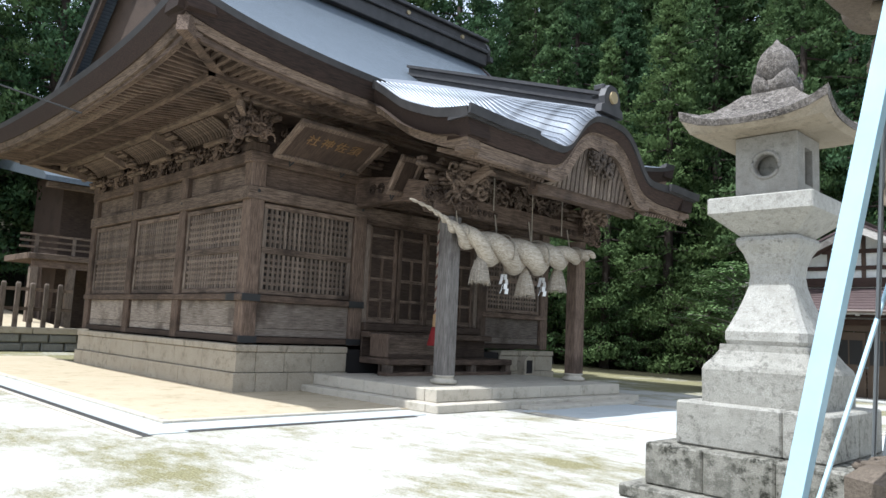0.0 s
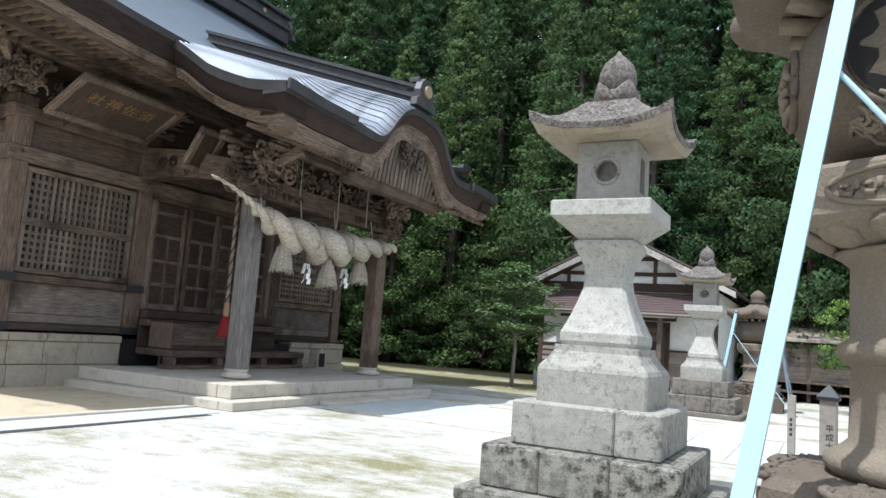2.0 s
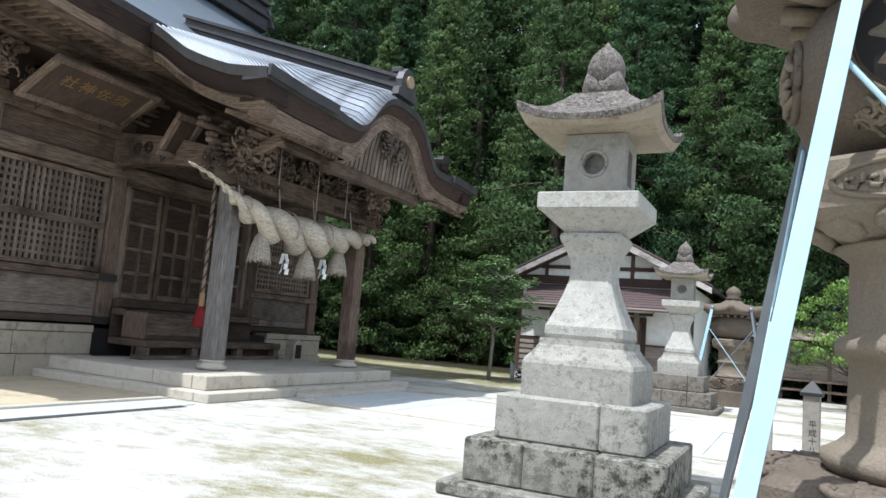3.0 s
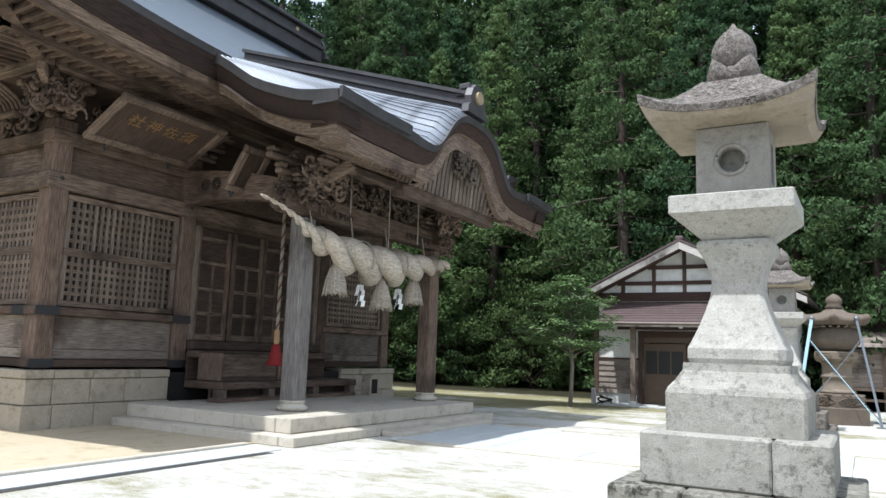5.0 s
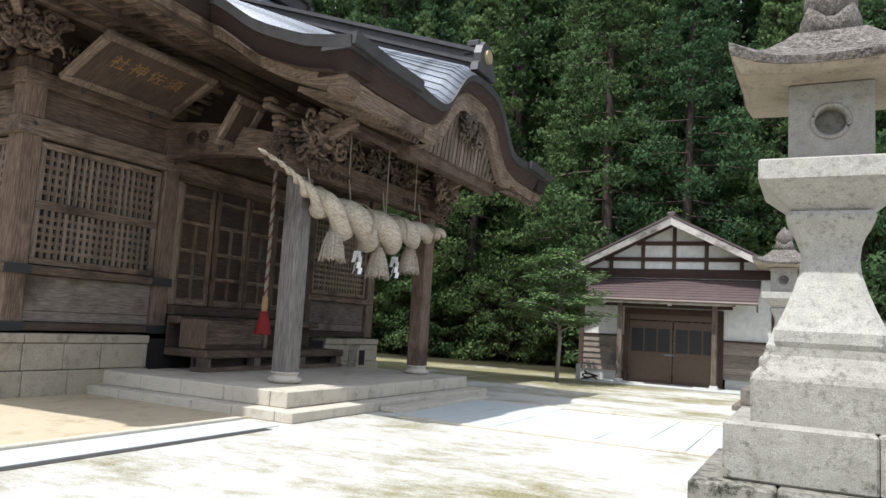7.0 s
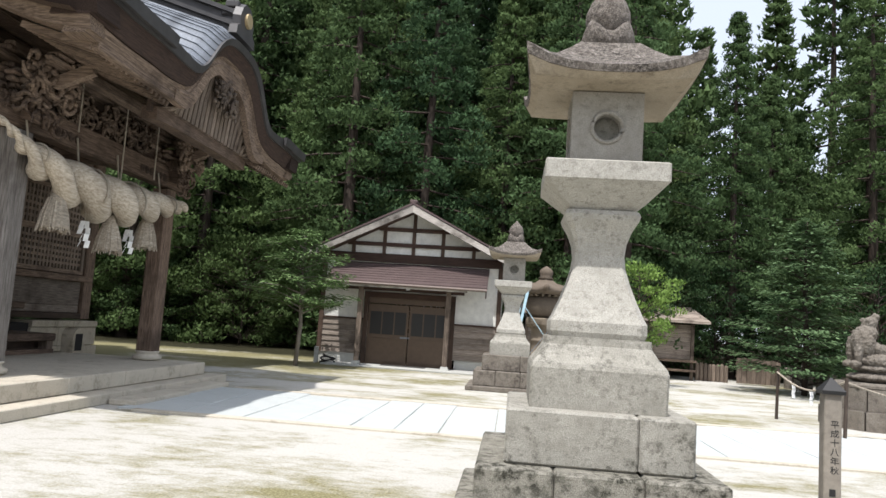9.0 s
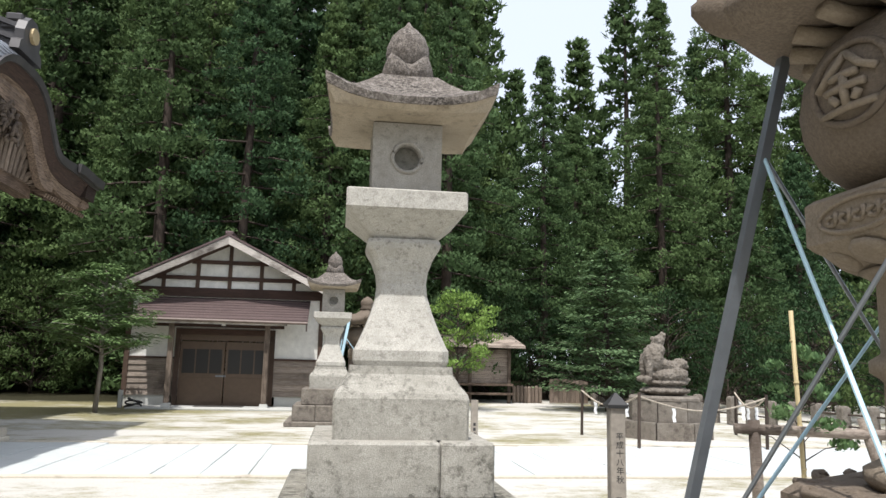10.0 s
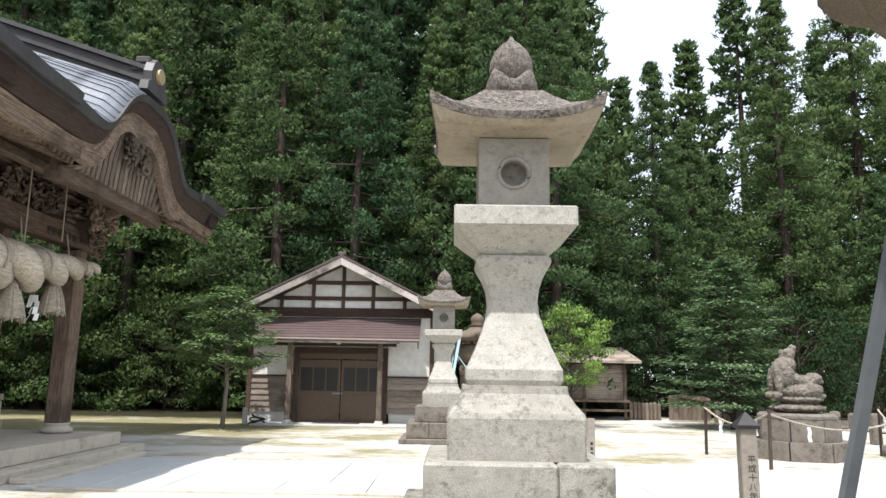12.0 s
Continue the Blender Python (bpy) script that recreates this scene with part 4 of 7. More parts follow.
# ---------------------------------------------------------------- porch frame
for y in (10.6, 15.0):
    # the far post takes the darker wood to imitate its shade
    post = part("porch_post", loft(bmesh.new(), [sq(0.175, z, 0.045, POST_X, y) for z in (PLAT_Z + 0.17, 3.74)]), WOOD_POST if y < YC else WOOD_Z, hall, "square chamfered grey timber post" if y < YC else "square chamfered timber post, coloured dark brown for shade")
    part("post_base", lathe([(0.22, PLAT_Z), (0.27, PLAT_Z + 0.02), (0.275, PLAT_Z + 0.07), (0.21, PLAT_Z + 0.1), (0.19, PLAT_Z + 0.13), (0.23, PLAT_Z + 0.16), (0.22, PLAT_Z + 0.175)], 24, POST_X, y), SLAB, post, "round moulded stone post base", True)
    # carved nosing outside the post and brackets above it
    s = -1 if y < YC else 1
    carving(POST_X + 0.1, min(y + s * 0.25, y + s * 0.75), max(y + s * 0.25, y + s * 0.75), 3.8, 4.2, 22, int(y), "carved_nosing", hall, WOOD_Y)
    carving(POST_X + 0.45, y - 0.3, y + 0.3, 3.8, 4.2, 16, int(y) + 40, "carved_nosing", hall, WOOD_Y)
    bracket(POST_X, y, 4.12, 4.78, 1, 0)
    for k, (h, w) in enumerate(((4.12, 0.5), (4.33, 0.75), (4.55, 1.0))):
        part("cross_arm", B(POST_X - 0.08, POST_X + 0.08, y - w, y + w, h + 0.1, h + 0.2, bevel=0.03), WOOD_PALE_Y, hall)
        for q in (-1, -0.4, 0.4, 1):
            part("bearing_block", B(POST_X - 0.1, POST_X + 0.1, y + q * w * 0.88 - 0.08, y + q * w * 0.88 + 0.08, h + 0.21, h + 0.3, bevel=0.025), WOOD_Z, hall)
    # deep arched tie from hall to post
    rings = []
    for i in range(17):
        t = i / 16
        xx = lerp(FX + 0.17, POST_X + 0.3, t)
        zb = lerp(4.2, 3.86, t) + 0.16 * math.sin(math.pi * t)
        zt = lerp(4.9, 4.3, t) + 0.1 * math.sin(math.pi * t)
        rings.append([(xx, y - 0.13, zb), (xx, y + 0.13, zb), (xx, y + 0.13, zt), (xx, y - 0.13, zt)])
    tie = part("arched_tie", loft(bmesh.new(), rings), WOOD_X, hall)
    for cx, fl in ((FX + 0.75, 1), (FX + 1.05, -1)):
        pts = [(cx + fl * 0.13 * (1 - t * 0.8) * math.cos(5 * math.pi * t), y - 0.135, 4.55 + 0.13 * (1 - t * 0.8) * math.sin(5 * math.pi * t)) for t in np.linspace(0, 1, 26)]
        part("carved_scroll", tube(bmesh.new(), pts, 0.018, 5), WOOD_DARK, tie, smooth=True)
beam = part("porch_beam", B(POST_X - 0.14, POST_X + 0.14, 10.0, 15.6, 3.78, 4.2, bevel=0.03), WOOD_Y, hall, "broad beam with incised scrolls")
for k in range(6):
    scroll(POST_X + 0.145, 10.95 + 0.17 * k, 3.93, 0.07, beam, 1 if k % 2 else -1)
    scroll(POST_X + 0.145, 14.65 - 0.17 * k, 3.93, 0.07, beam, 1 if k % 2 else -1)
carving(POST_X + 0.12, 11.4, 14.2, 4.24, 4.66, 120, 9, "frieze_carving", hall)
part("frieze_backing", B(POST_X - 0.1, POST_X - 0.04, 11.1, 14.5, 4.1, 4.75), WOOD_DARK, hall)
part("porch_purlin", B(POST_X + 0.55, POST_X + 0.72, PYC - 2.9, PYC + 2.9, 4.62, 4.78, bevel=0.02), WOOD_PALE_Y, hall)
part("porch_purlin", B(POST_X - 0.08, POST_X + 0.08, PYC - 2.9, PYC + 2.9, 4.79, 4.93, bevel=0.02), WOOD_PALE_Y, hall)
# porch rafters along the low eave
for side in (-1, 1):
    for i in range(18):
        y = PYC + side * (1.9 + i * 0.115)
        part("porch_rafter", bar(bmesh.new(), (POST_X + 0.9, y, 4.76), (PORCH_X - 0.3, y, front_at(y) - 0.68), 0.055, 0.08), WOOD_PALE_X, hall)
    part("porch_eave_beam", B(PORCH_X - 0.32, PORCH_X - 0.2, PYC + side * 1.9 - (1.95 if side < 0 else 0), PYC + side * 1.9 + (1.95 if side > 0 else 0), 4.46, 4.58, bevel=0.02), WOOD_PALE_Y, hall)
# porch ridge, falling gently to the front
for z0, z1, w in ((-0.3, 0.1, 0.2), (0.1, 0.17, 0.28), (0.17, 0.32, 0.17), (0.32, 0.4, 0.26)):
    rings = [[(x, PYC - w, ridge_base(x) + z0), (x, PYC + w, ridge_base(x) + z0), (x, PYC + w, ridge_base(x) + z1 - 0.003), (x, PYC - w, ridge_base(x) + z1 - 0.003)] for x in (JOIN_X, PORCH_X - 0.12)]
    part("porch_ridge_course", loft(bmesh.new(), rings), ROOF_TRIM, hall)
ridge_end(hall, PORCH_X - 0.14, PYC, 6.13, 0.88, 0)

# ---------------------------------------------------------------- stone platform and steps
plat = thing("porch_platform", "low stone porch platform with a single step", "platform")
for name, x0, x1, y0, y1, z0, z1, n in (("step", FX + 0.35, -8.6, 9.15, 15.75, 0.0, 0.15, 5), ("platform", FX + 0.35, -8.95, 9.45, 15.45, 0.15, PLAT_Z, 4)):
    part(name + "_core", B(x0, x1 - 0.3, y0 + 0.3, y1 - 0.3, z0, z1 - 0.006), SLAB, plat)
    for i in range(n):
        a, b = lerp(y0, y1, i / n), lerp(y0, y1, (i + 1) / n)
        part("edge_stone", B(x1 - 0.31, x1, a + 0.003, b - 0.003, z0, z1, bevel=0.012), SLAB, plat)
        a, b = lerp(x0, x1 - 0.315, i / n), lerp(x0, x1 - 0.315, (i + 1) / n)
        part("edge_stone", B(a + 0.003, b - 0.003, y0, y0 + 0.31, z0, z1, bevel=0.012), SLAB, plat)
        part("edge_stone", B(a + 0.003, b - 0.003, y1 - 0.31, y1, z0, z1, bevel=0.012), SLAB, plat)
for y0, y1, xe in ((11.35, 13.1, -8.15), (13.2, 14.9, -8.2)):
    tagged(part("doorstep_slab", B(xe - 0.42, xe, y0, y1, 0.0, 0.085, bevel=0.015), SLAB), "flat grey stone slab at the porch step", "step", "loose step slabs")

# wooden steps and floor edge behind the posts
stair = thing("wooden_steps", "dark worn wooden steps below the doors", "steps")
for x0, x1, z0, z1 in ((FX + 0.3, FX + 0.62, 1.2, 1.34), (FX + 0.3, FX + 1.35, 0.62, 0.76)):
    part("tread", B(x0, x1, 10.7, 14.9, z0, z1, bevel=0.02), WOOD_Y, stair)
part("riser", B(FX + 0.3, FX + 0.36, 10.72, 14.88, 0.77, 1.2), WOOD_DARK, stair)
part("riser", B(FX + 0.98, FX + 1.04, 10.72, 14.88, PLAT_Z, 0.62), WOOD_DARK, stair)
for y in (10.8, 12.1, 13.5, 14.8):
    part("support", B(FX + 1.12, FX + 1.3, y - 0.09, y + 0.09, PLAT_Z, 0.62), WOOD_PALE_Z, stair)
part("base_rail", B(FX + 1.0, FX + 1.32, 10.7, 14.9, PLAT_Z, PLAT_Z + 0.08), WOOD_Y, stair)

# ---------------------------------------------------------------- square granite lanterns
def square_lantern(x, y, s, group, low=None, mid=None):
    """Tall square lantern on three stepped tiers, waisted shaft, up-curved cap, lotus jewel."""
    o = thing("stone_lantern", "tall square granite lantern with waisted shaft on stepped base", "stone lantern", group)
    low, mid = low or GRANITE_BLACK, mid or GRANITE_DIRTY
    part("foundation_slab", B(-1.05, 1.05, -1.05, 1.05, 0, 0.12, bevel=0.02), low, o)
    for h, z0, z1, cut, mat in ((0.88, 0.12, 0.5, (-0.32, 0.3), low), (0.68, 0.5, 0.9, (0.28,), mid)):
        xs = [-h, *cut, h]
        for a, b in zip(xs, xs[1:]):
            part("base_block", B(a + 0.003, b - 0.003, -h, 0.0, z0 + 0.002, z1, bevel=0.018), mat, o)
            part("base_block", B(a + 0.003, b - 0.003, 0.004, h, z0 + 0.002, z1, bevel=0.018), mat, o)
    part("pedestal", loft(bmesh.new(), [sq(q, z, 0.02) for q, z in ((0.51, 0.9), (0.515, 1.2), (0.5, 1.24), (0.45, 1.3), (0.4, 1.38), (0.395, 1.44))]), GRANITE_DIRTY, o)
    shaft = ((0.355, 1.44), (0.37, 1.48), (0.37, 1.56), (0.345, 1.61), (0.29, 1.74), (0.24, 1.88), (0.206, 2.0), (0.195, 2.1), (0.207, 2.2), (0.242, 2.3), (0.288, 2.38), (0.3, 2.42), (0.285, 2.455), (0.25, 2.46))
    part("shaft", loft(bmesh.new(), [sq(q, z, q * 0.14) for q, z in shaft]), GRANITE, o)
    part("middle_platform", loft(bmesh.new(), [sq(q, z, 0.012) for q, z in ((0.25, 2.46), (0.27, 2.48), (0.47, 2.66), (0.48, 2.67), (0.48, 2.81), (0.47, 2.82))]), GRANITE, o)
    # light box with a round opening in front and a square one at the sides; greyer stone paints the cap's shade
    fb = part("light_box", bmesh.new(), GRANITE_SHADED, o)
    bm = bmesh.new()
    for x0, x1, y0, y1 in ((-0.285, -0.2, -0.2, 0.2), (0.2, 0.285, -0.2, 0.2)):
        box(bm, x0, x1, y0, -0.1, 2.82, 3.42)
        box(bm, x0, x1, 0.1, y1, 2.82, 3.42)
        box(bm, x0, x1, -0.1, 0.1, 2.82, 2.95)
        box(bm, x0, x1, -0.1, 0.1, 3.3, 3.42)
    n = 20
    for yy, dy in ((-0.285, -1), (0.2, 1)):
        out = []
        for i in range(n):
            a = 2 * math.pi * i / n + math.pi / 4
            c, sn = math.cos(a), math.sin(a)
            k = 1 / max(abs(c), abs(sn))
            out.append((0.285 * c * k, 3.12 + 0.3 * sn * k, 0.105 * c, 3.13 + 0.105 * sn))
        for i in range(n):
            p, q = out[i], out[(i + 1) % n]
            f = [bm.verts.new((px, yy, pz)) for px, pz in ((p[0], p[1]), (q[0], q[1]), (q[2], q[3]), (p[2], p[3]))]
            g = [bm.verts.new((v.co.x, yy + 0.085, v.co.z)) for v in f]
            bm.faces.new(f)
            bm.faces.new(g[::-1])
            bm.faces.new((f[3], f[2], g[2], g[3]))
            bm.faces.new((f[1], f[0], g[0], g[1]))
    bmesh.ops.remove_doubles(bm, verts=bm.verts, dist=0.002)
    bmesh.ops.recalc_face_normals(bm, faces=bm.faces)
    bm.to_mesh(fb.data)
    bm.free()
    ring = [(0.125 * math.cos(a), -0.288, 3.13 + 0.125 * math.sin(a)) for a in np.linspace(0, 2 * math.pi, 25)]
    part("moulded_ring", tube(bmesh.new(), ring, 0.017, 6), GRANITE_SHADED, fb, smooth=True)
    # cap: flared square roof with raised corners
    bm = bmesh.new()

    def cap_ring(h, z, up, n=8):
        pts = []
        for k in range(4):
            for i in range(n):
                t = -1 + 2 * i / n
                c = (t, -1) if k == 0 else (1, t) if k == 1 else (-t, 1) if k == 2 else (-1, -t)
                e = abs(t) ** 3
                bow = 1 - 0.06 * (1 - t * t)
                pts.append((c[0] * h * (bow if abs(c[0]) == 1 else 1), c[1] * h * (bow if abs(c[1]) == 1 else 1), z + up * e))
        return pts

    part("cap_soffit", loft(bmesh.new(), [cap_ring(0.3, 3.43, 0), cap_ring(0.6, 3.432, 0.02), cap_ring(0.665, 3.468, 0.11)]), CAP_UNDER, o, "underside of the cap, warm light put into its pale tan")
    loft(bm, [cap_ring(0.672, 3.47, 0.115), cap_ring(0.685, 3.525, 0.15), cap_ring(0.57, 3.59, 0.05), cap_ring(0.44, 3.67, 0.01), cap_ring(0.33, 3.77, 0), cap_ring(0.24, 3.86, 0)])
    part("cap", bm, CAP_STONE, o, "lichened up-curved stone cap")
    part("inner_plate", B(-0.2, 0.2, -0.13, -0.1, 2.83, 3.41), GRANITE_DIRTY, fb)
    j = part("jewel", lathe([(0.13, 3.98), (0.175, 4.04), (0.192, 4.12), (0.185, 4.2), (0.15, 4.29), (0.09, 4.36), (0.04, 4.4), (0.008, 4.45)], 20), CAP_STONE, o, "onion-shaped stone jewel", True)
    # lotus cup: four pointed petals round the foot of the jewel
    for i in range(4):
        a0 = 2 * math.pi * (i + 0.5) / 4
        rows = []
        for k in range(7):
            t = k / 6
            row = []
            for m in range(9):
                e = -1 + m / 4
                tip = 0.15 * t * (1 - abs(e)) ** 0.8 + 0.115 * t
                rad = 0.15 + 0.075 * math.sin(math.pi * min(1.0, 0.12 + 0.62 * t)) + 0.012 * (1 - e * e)
                a = a0 + e * math.pi / 4
                row.append((rad * math.cos(a), rad * math.sin(a), 3.825 + tip))
            rows.append(row)
        back = [[(p[0] * 0.78, p[1] * 0.78, p[2]) for p in r] for r in rows]
        bm = bmesh.new()
        loft(bm, [list(r) + list(q)[::-1] for r, q in zip(rows, back)])
        part("lotus_petal", bm, CAP_STONE, j, smooth=True)
    part("lotus_foot", lathe([(0.17, 3.8), (0.2, 3.83), (0.19, 3.9), (0.16, 4.0)], 20), CAP_STONE, j, smooth=True)
    o.matrix_basis = pose(x, y, 0) @ Matrix.Scale(s, 4)
    return o


lantern1 = square_lantern(-2.23, 7.4, 1.0, "square stone lanterns")
lantern2 = square_lantern(-2.92, 19.0, 0.92, "square stone lanterns", GRANITE_BROWN, GRANITE_BROWN)


# ---------------------------------------------------------------- round carved lanterns in steel braces
def round_lantern(x, y, group):
    o = thing("round_stone_lantern", "carved brown tuff lantern with round light chamber", "stone lantern", group)
    base = part("carved_base", loft(bmesh.new(), [ngon(6, r, z, math.pi / 6) for r, z in ((1.0, 0), (1.0, 0.55), (0.86, 0.58), (0.86, 0.98), (0.8, 1.03))]), TUFF, o, "hexagonal carved stone base")
    for i in range(6):
        a = 2 * math.pi * i / 6 + math.pi / 3
        d = Vector((math.cos(a), math.sin(a), 0))
        u = Vector((-d.y, d.x, 0))
        c = d * 0.75 + Vector((0, 0, 0.78))
        oval = [tuple(c + u * 0.33 * math.cos(q) * (1 + 0.12 * math.cos(4 * q)) + Vector((0, 0, 0.145 * math.sin(q)))) for q in np.linspace(0, 2 * math.pi, 30)]
        part("panel_moulding", tube(bmesh.new(), oval, 0.018, 5), TUFF, base, smooth=True)
        r = random.Random(i)
        bm = bmesh.new()
        for _ in range(16):
            q = c + u * r.uniform(-0.24, 0.24) + Vector((0, 0, r.uniform(-0.09, 0.09)))
            ph = r.uniform(0, 6.28)
            pts = [tuple(q + u * 0.06 * t * math.cos(ph + 4 * t) + Vector((0, 0, 0.06 * t * math.sin(ph + 4 * t))) + d * 0.01) for t in np.linspace(0.2, 1.2, 7)]
            tube(bm, pts, 0.016, 5)
        part("relief", bm, TUFF, base, smooth=True)
    bm = bmesh.new()
    r = random.Random(11)
    for _ in range(70):
        a, q = r.uniform(0, 6.28), r.uniform(0.5, 0.78)
        ph = r.uniform(0, 6.28)
        tube(bm, [(q * math.cos(a) + 0.09 * t * math.cos(ph + 4 * t), q * math.sin(a) + 0.09 * t * math.sin(ph + 4 * t), 1.012 + 0.012 * math.sin(5 * t)) for t in np.linspace(0, 1.2, 6)], 0.022, 5)
    tagged(part("base_top_relief", bm, TUFF, base, smooth=True), kind="stuff")
    part("column", lathe([(0.5, 1.03), (0.53, 1.07), (0.53, 1.12), (0.47, 1.16), (0.435, 1.2), (0.425, 1.55), (0.44, 1.57), (0.48, 1.6), (0.48, 1.66), (0.43, 1.7), (0.43, 2.06), (0.47, 2.1), (0.5, 2.12)], 36), TUFF_PALE, o, smooth=True)
    cup = part("cup_platform", loft(bmesh.new(), [ngon(6, r, z, math.pi / 6) for r, z in ((0.5, 2.12), (0.56, 2.16), (0.67, 2.23), (0.7, 2.26), (0.7, 2.48), (0.66, 2.51), (0.5, 2.52))]), TUFF_PALE, o, "hexagonal carved cup")
    for i in range(6):
        a = 2 * math.pi * i / 6 + math.pi / 3
        d = Vector((math.cos(a), math.sin(a), 0))
        u = Vector((-d.y, d.x, 0))
        c = d * 0.61 + Vector((0, 0, 2.37))
        oval = [tuple(c + u * 0.25 * math.cos(q) + Vector((0, 0, 0.085 * math.sin(q)))) for q in np.linspace(0, 2 * math.pi, 26)]
        part("panel_moulding", tube(bmesh.new(), oval, 0.014, 5), TUFF_PALE, cup, smooth=True)
        bm = bmesh.new()
        for k in range(5):
            y0 = -0.17 + 0.085 * k
            tube(bm, [tuple(c + u * (y0 + 0.05 * t * math.cos(7 * t)) + Vector((0, 0, 0.05 * t * math.sin(7 * t)))) for t in np.linspace(0.1, 1, 8)], 0.014, 5)
        part("cloud_relief", bm, TUFF_PALE, cup, smooth=True)
    for i in range(12):
        a = 2 * math.pi * i / 12
        b = bmesh.new()
        bmesh.ops.create_uvsphere(b, u_segments=10, v_segments=7, radius=1, matrix=Matrix.Rotation(a, 4, "Z") @ Matrix.Translation((0.545, 0, 2.185)) @ Matrix.Rotation(radians(-32), 4, "Y") @ Matrix.Diagonal((0.1, 0.115, 0.04, 1)))
        part("carved_leaf", b, TUFF_PALE, cup, smooth=True)
    ball = part("light_chamber", lathe([(0.36, 2.52), (0.5, 2.58), (0.62, 2.7), (0.685, 2.86), (0.7, 3.0), (0.68, 3.14), (0.6, 3.3), (0.46, 3.42), (0.36, 3.46)], 40), TUFF, o, "round stone light chamber", True)
    # moon opening and character medallion
    for a, kind in ((radians(252), "moon"), (radians(187), "sign")):
        d = Vector((math.cos(a), math.sin(a), 0))
        u = Vector((-d.y, d.x, 0))
        z = Vector((0, 0, 1))
        ringr = 0.3 if kind == "moon" else 0.2
        surf = lambda p, q, out: tuple(d * (math.sqrt(max(0.05, 0.7 ** 2 - p * p - (q * 1.15) ** 2)) + out) + u * p + z * (2.99 + q))
        pts = [surf(ringr * math.cos(t), ringr * math.sin(t), 0.005) for t in np.linspace(0, 2 * math.pi, 32)]
        part("medallion_rim", tube(bmesh.new(), pts, 0.02, 5), TUFF, ball, smooth=True)
        # the opening is a near-black disc, its inner shade painted on
        if kind == "moon":
            bm = bmesh.new()
            ctr = bm.verts.new(surf(0, 0, 0.008))
            vs = [bm.verts.new(surf(0.27 * math.cos(t), 0.27 * math.sin(t), 0.008)) for t in np.linspace(0, 2 * math.pi, 29)[:-1]]
            for i in range(28):
                bm.faces.new((ctr, vs[i], vs[(i + 1) % 28]))
            part("dark_opening", bm, VOID, ball, "near-black disc that paints the unlit crescent opening")
            bm = bmesh.new()
            ctr = bm.verts.new(surf(0.07, 0.06, 0.02))
            vs = [bm.verts.new(surf(0.07 + 0.17 * math.cos(t), 0.06 + 0.17 * math.sin(t), 0.02)) for t in np.linspace(0, 2 * math.pi, 29)[:-1]]
            for i in range(28):
                bm.faces.new((ctr, vs[i], vs[(i + 1) % 28]))
            part("moon_disc", bm, TUFF_PALE, ball, "pale stone moon disc")
        else:
            bm = bmesh.new()
            strokes = (((0, 0.15), (-0.08, 0.06), (-0.15, 0.0)), ((0, 0.15), (0.08, 0.06), (0.15, 0.02)), ((-0.07, 0.03), (0, 0.035), (0.07, 0.03)), ((-0.1, -0.03), (0, -0.025), (0.1, -0.03)), ((0, 0.03), (0, -0.05), (0, -0.12)), ((-0.07, -0.06), (-0.055, -0.08), (-0.04, -0.1)), ((0.07, -0.06), (0.055, -0.08), (0.04, -0.1)), ((-0.14, -0.13), (0, -0.125), (0.14, -0.13)))
            for st in strokes:
                tube(bm, [surf(p, q, 0.01) for p, q in st], 0.02, 6)
            part("carved_character", bm, TUFF_PALE, ball, "raised carved character", True)
    bm = bmesh.new()
    rr = random.Random(23)
    for _ in range(60):
        a, q, ph = radians(252) + rr.uniform(-0.5, 0.5), rr.uniform(2.62, 2.74), rr.uniform(0, 6.28)
        pts = []
        for t in np.linspace(0.2, 1.2, 6):
            z = q + 0.045 * t * math.sin(ph + 4 * t)
            rad = float(np.interp(z, (2.52, 2.58, 2.7, 2.86, 3.0), (0.36, 0.5, 0.62, 0.685, 0.7))) + 0.006
            b = a + 0.075 * t * math.cos(ph + 4 * t)
            pts.append((rad * math.cos(b), rad * math.sin(b), z))
        tube(bm, pts, 0.012, 5)
    tagged(part("carved_wave_band", bm, TUFF_PALE, ball, smooth=True), kind="stuff")
    # heavy hexagonal cap with rolled corners
    def hexring(r, z, up):
        pts = []
        for k in range(6):
            a0, a1 = math.pi / 6 + k * math.pi / 3, math.pi / 6 + (k + 1) * math.pi / 3
            for i in range(6):
                t = i / 6
                e = abs(2 * t - 1) ** 2.5
                pts.append((r * lerp(math.cos(a0), math.cos(a1), t), r * lerp(math.sin(a0), math.sin(a1), t), z + up * e))
        return pts

    cap = part("cap", loft(bmesh.new(), [hexring(*q) for q in ((0.42, 3.46, 0), (0.66, 3.44, 0), (0.98, 3.46, 0.06), (1.08, 3.56, 0.12), (1.06, 3.66, 0.16), (0.8, 3.74, 0.08), (0.45, 3.9, 0), (0.24, 4.05, 0))]), TUFF, o, "heavy hexagonal stone cap", True)
    for i in range(6):
        a = math.pi / 6 + i * math.pi / 3
        b = bmesh.new()
        bmesh.ops.create_uvsphere(b, u_segments=14, v_segments=9, radius=1, matrix=Matrix.Translation((0.95 * math.cos(a), 0.95 * math.sin(a), 3.66)) @ Matrix.Rotation(a, 4, "Z") @ Matrix.Rotation(radians(-24), 4, "Y") @ Matrix.Diagonal((0.22, 0.13, 0.15, 1)))
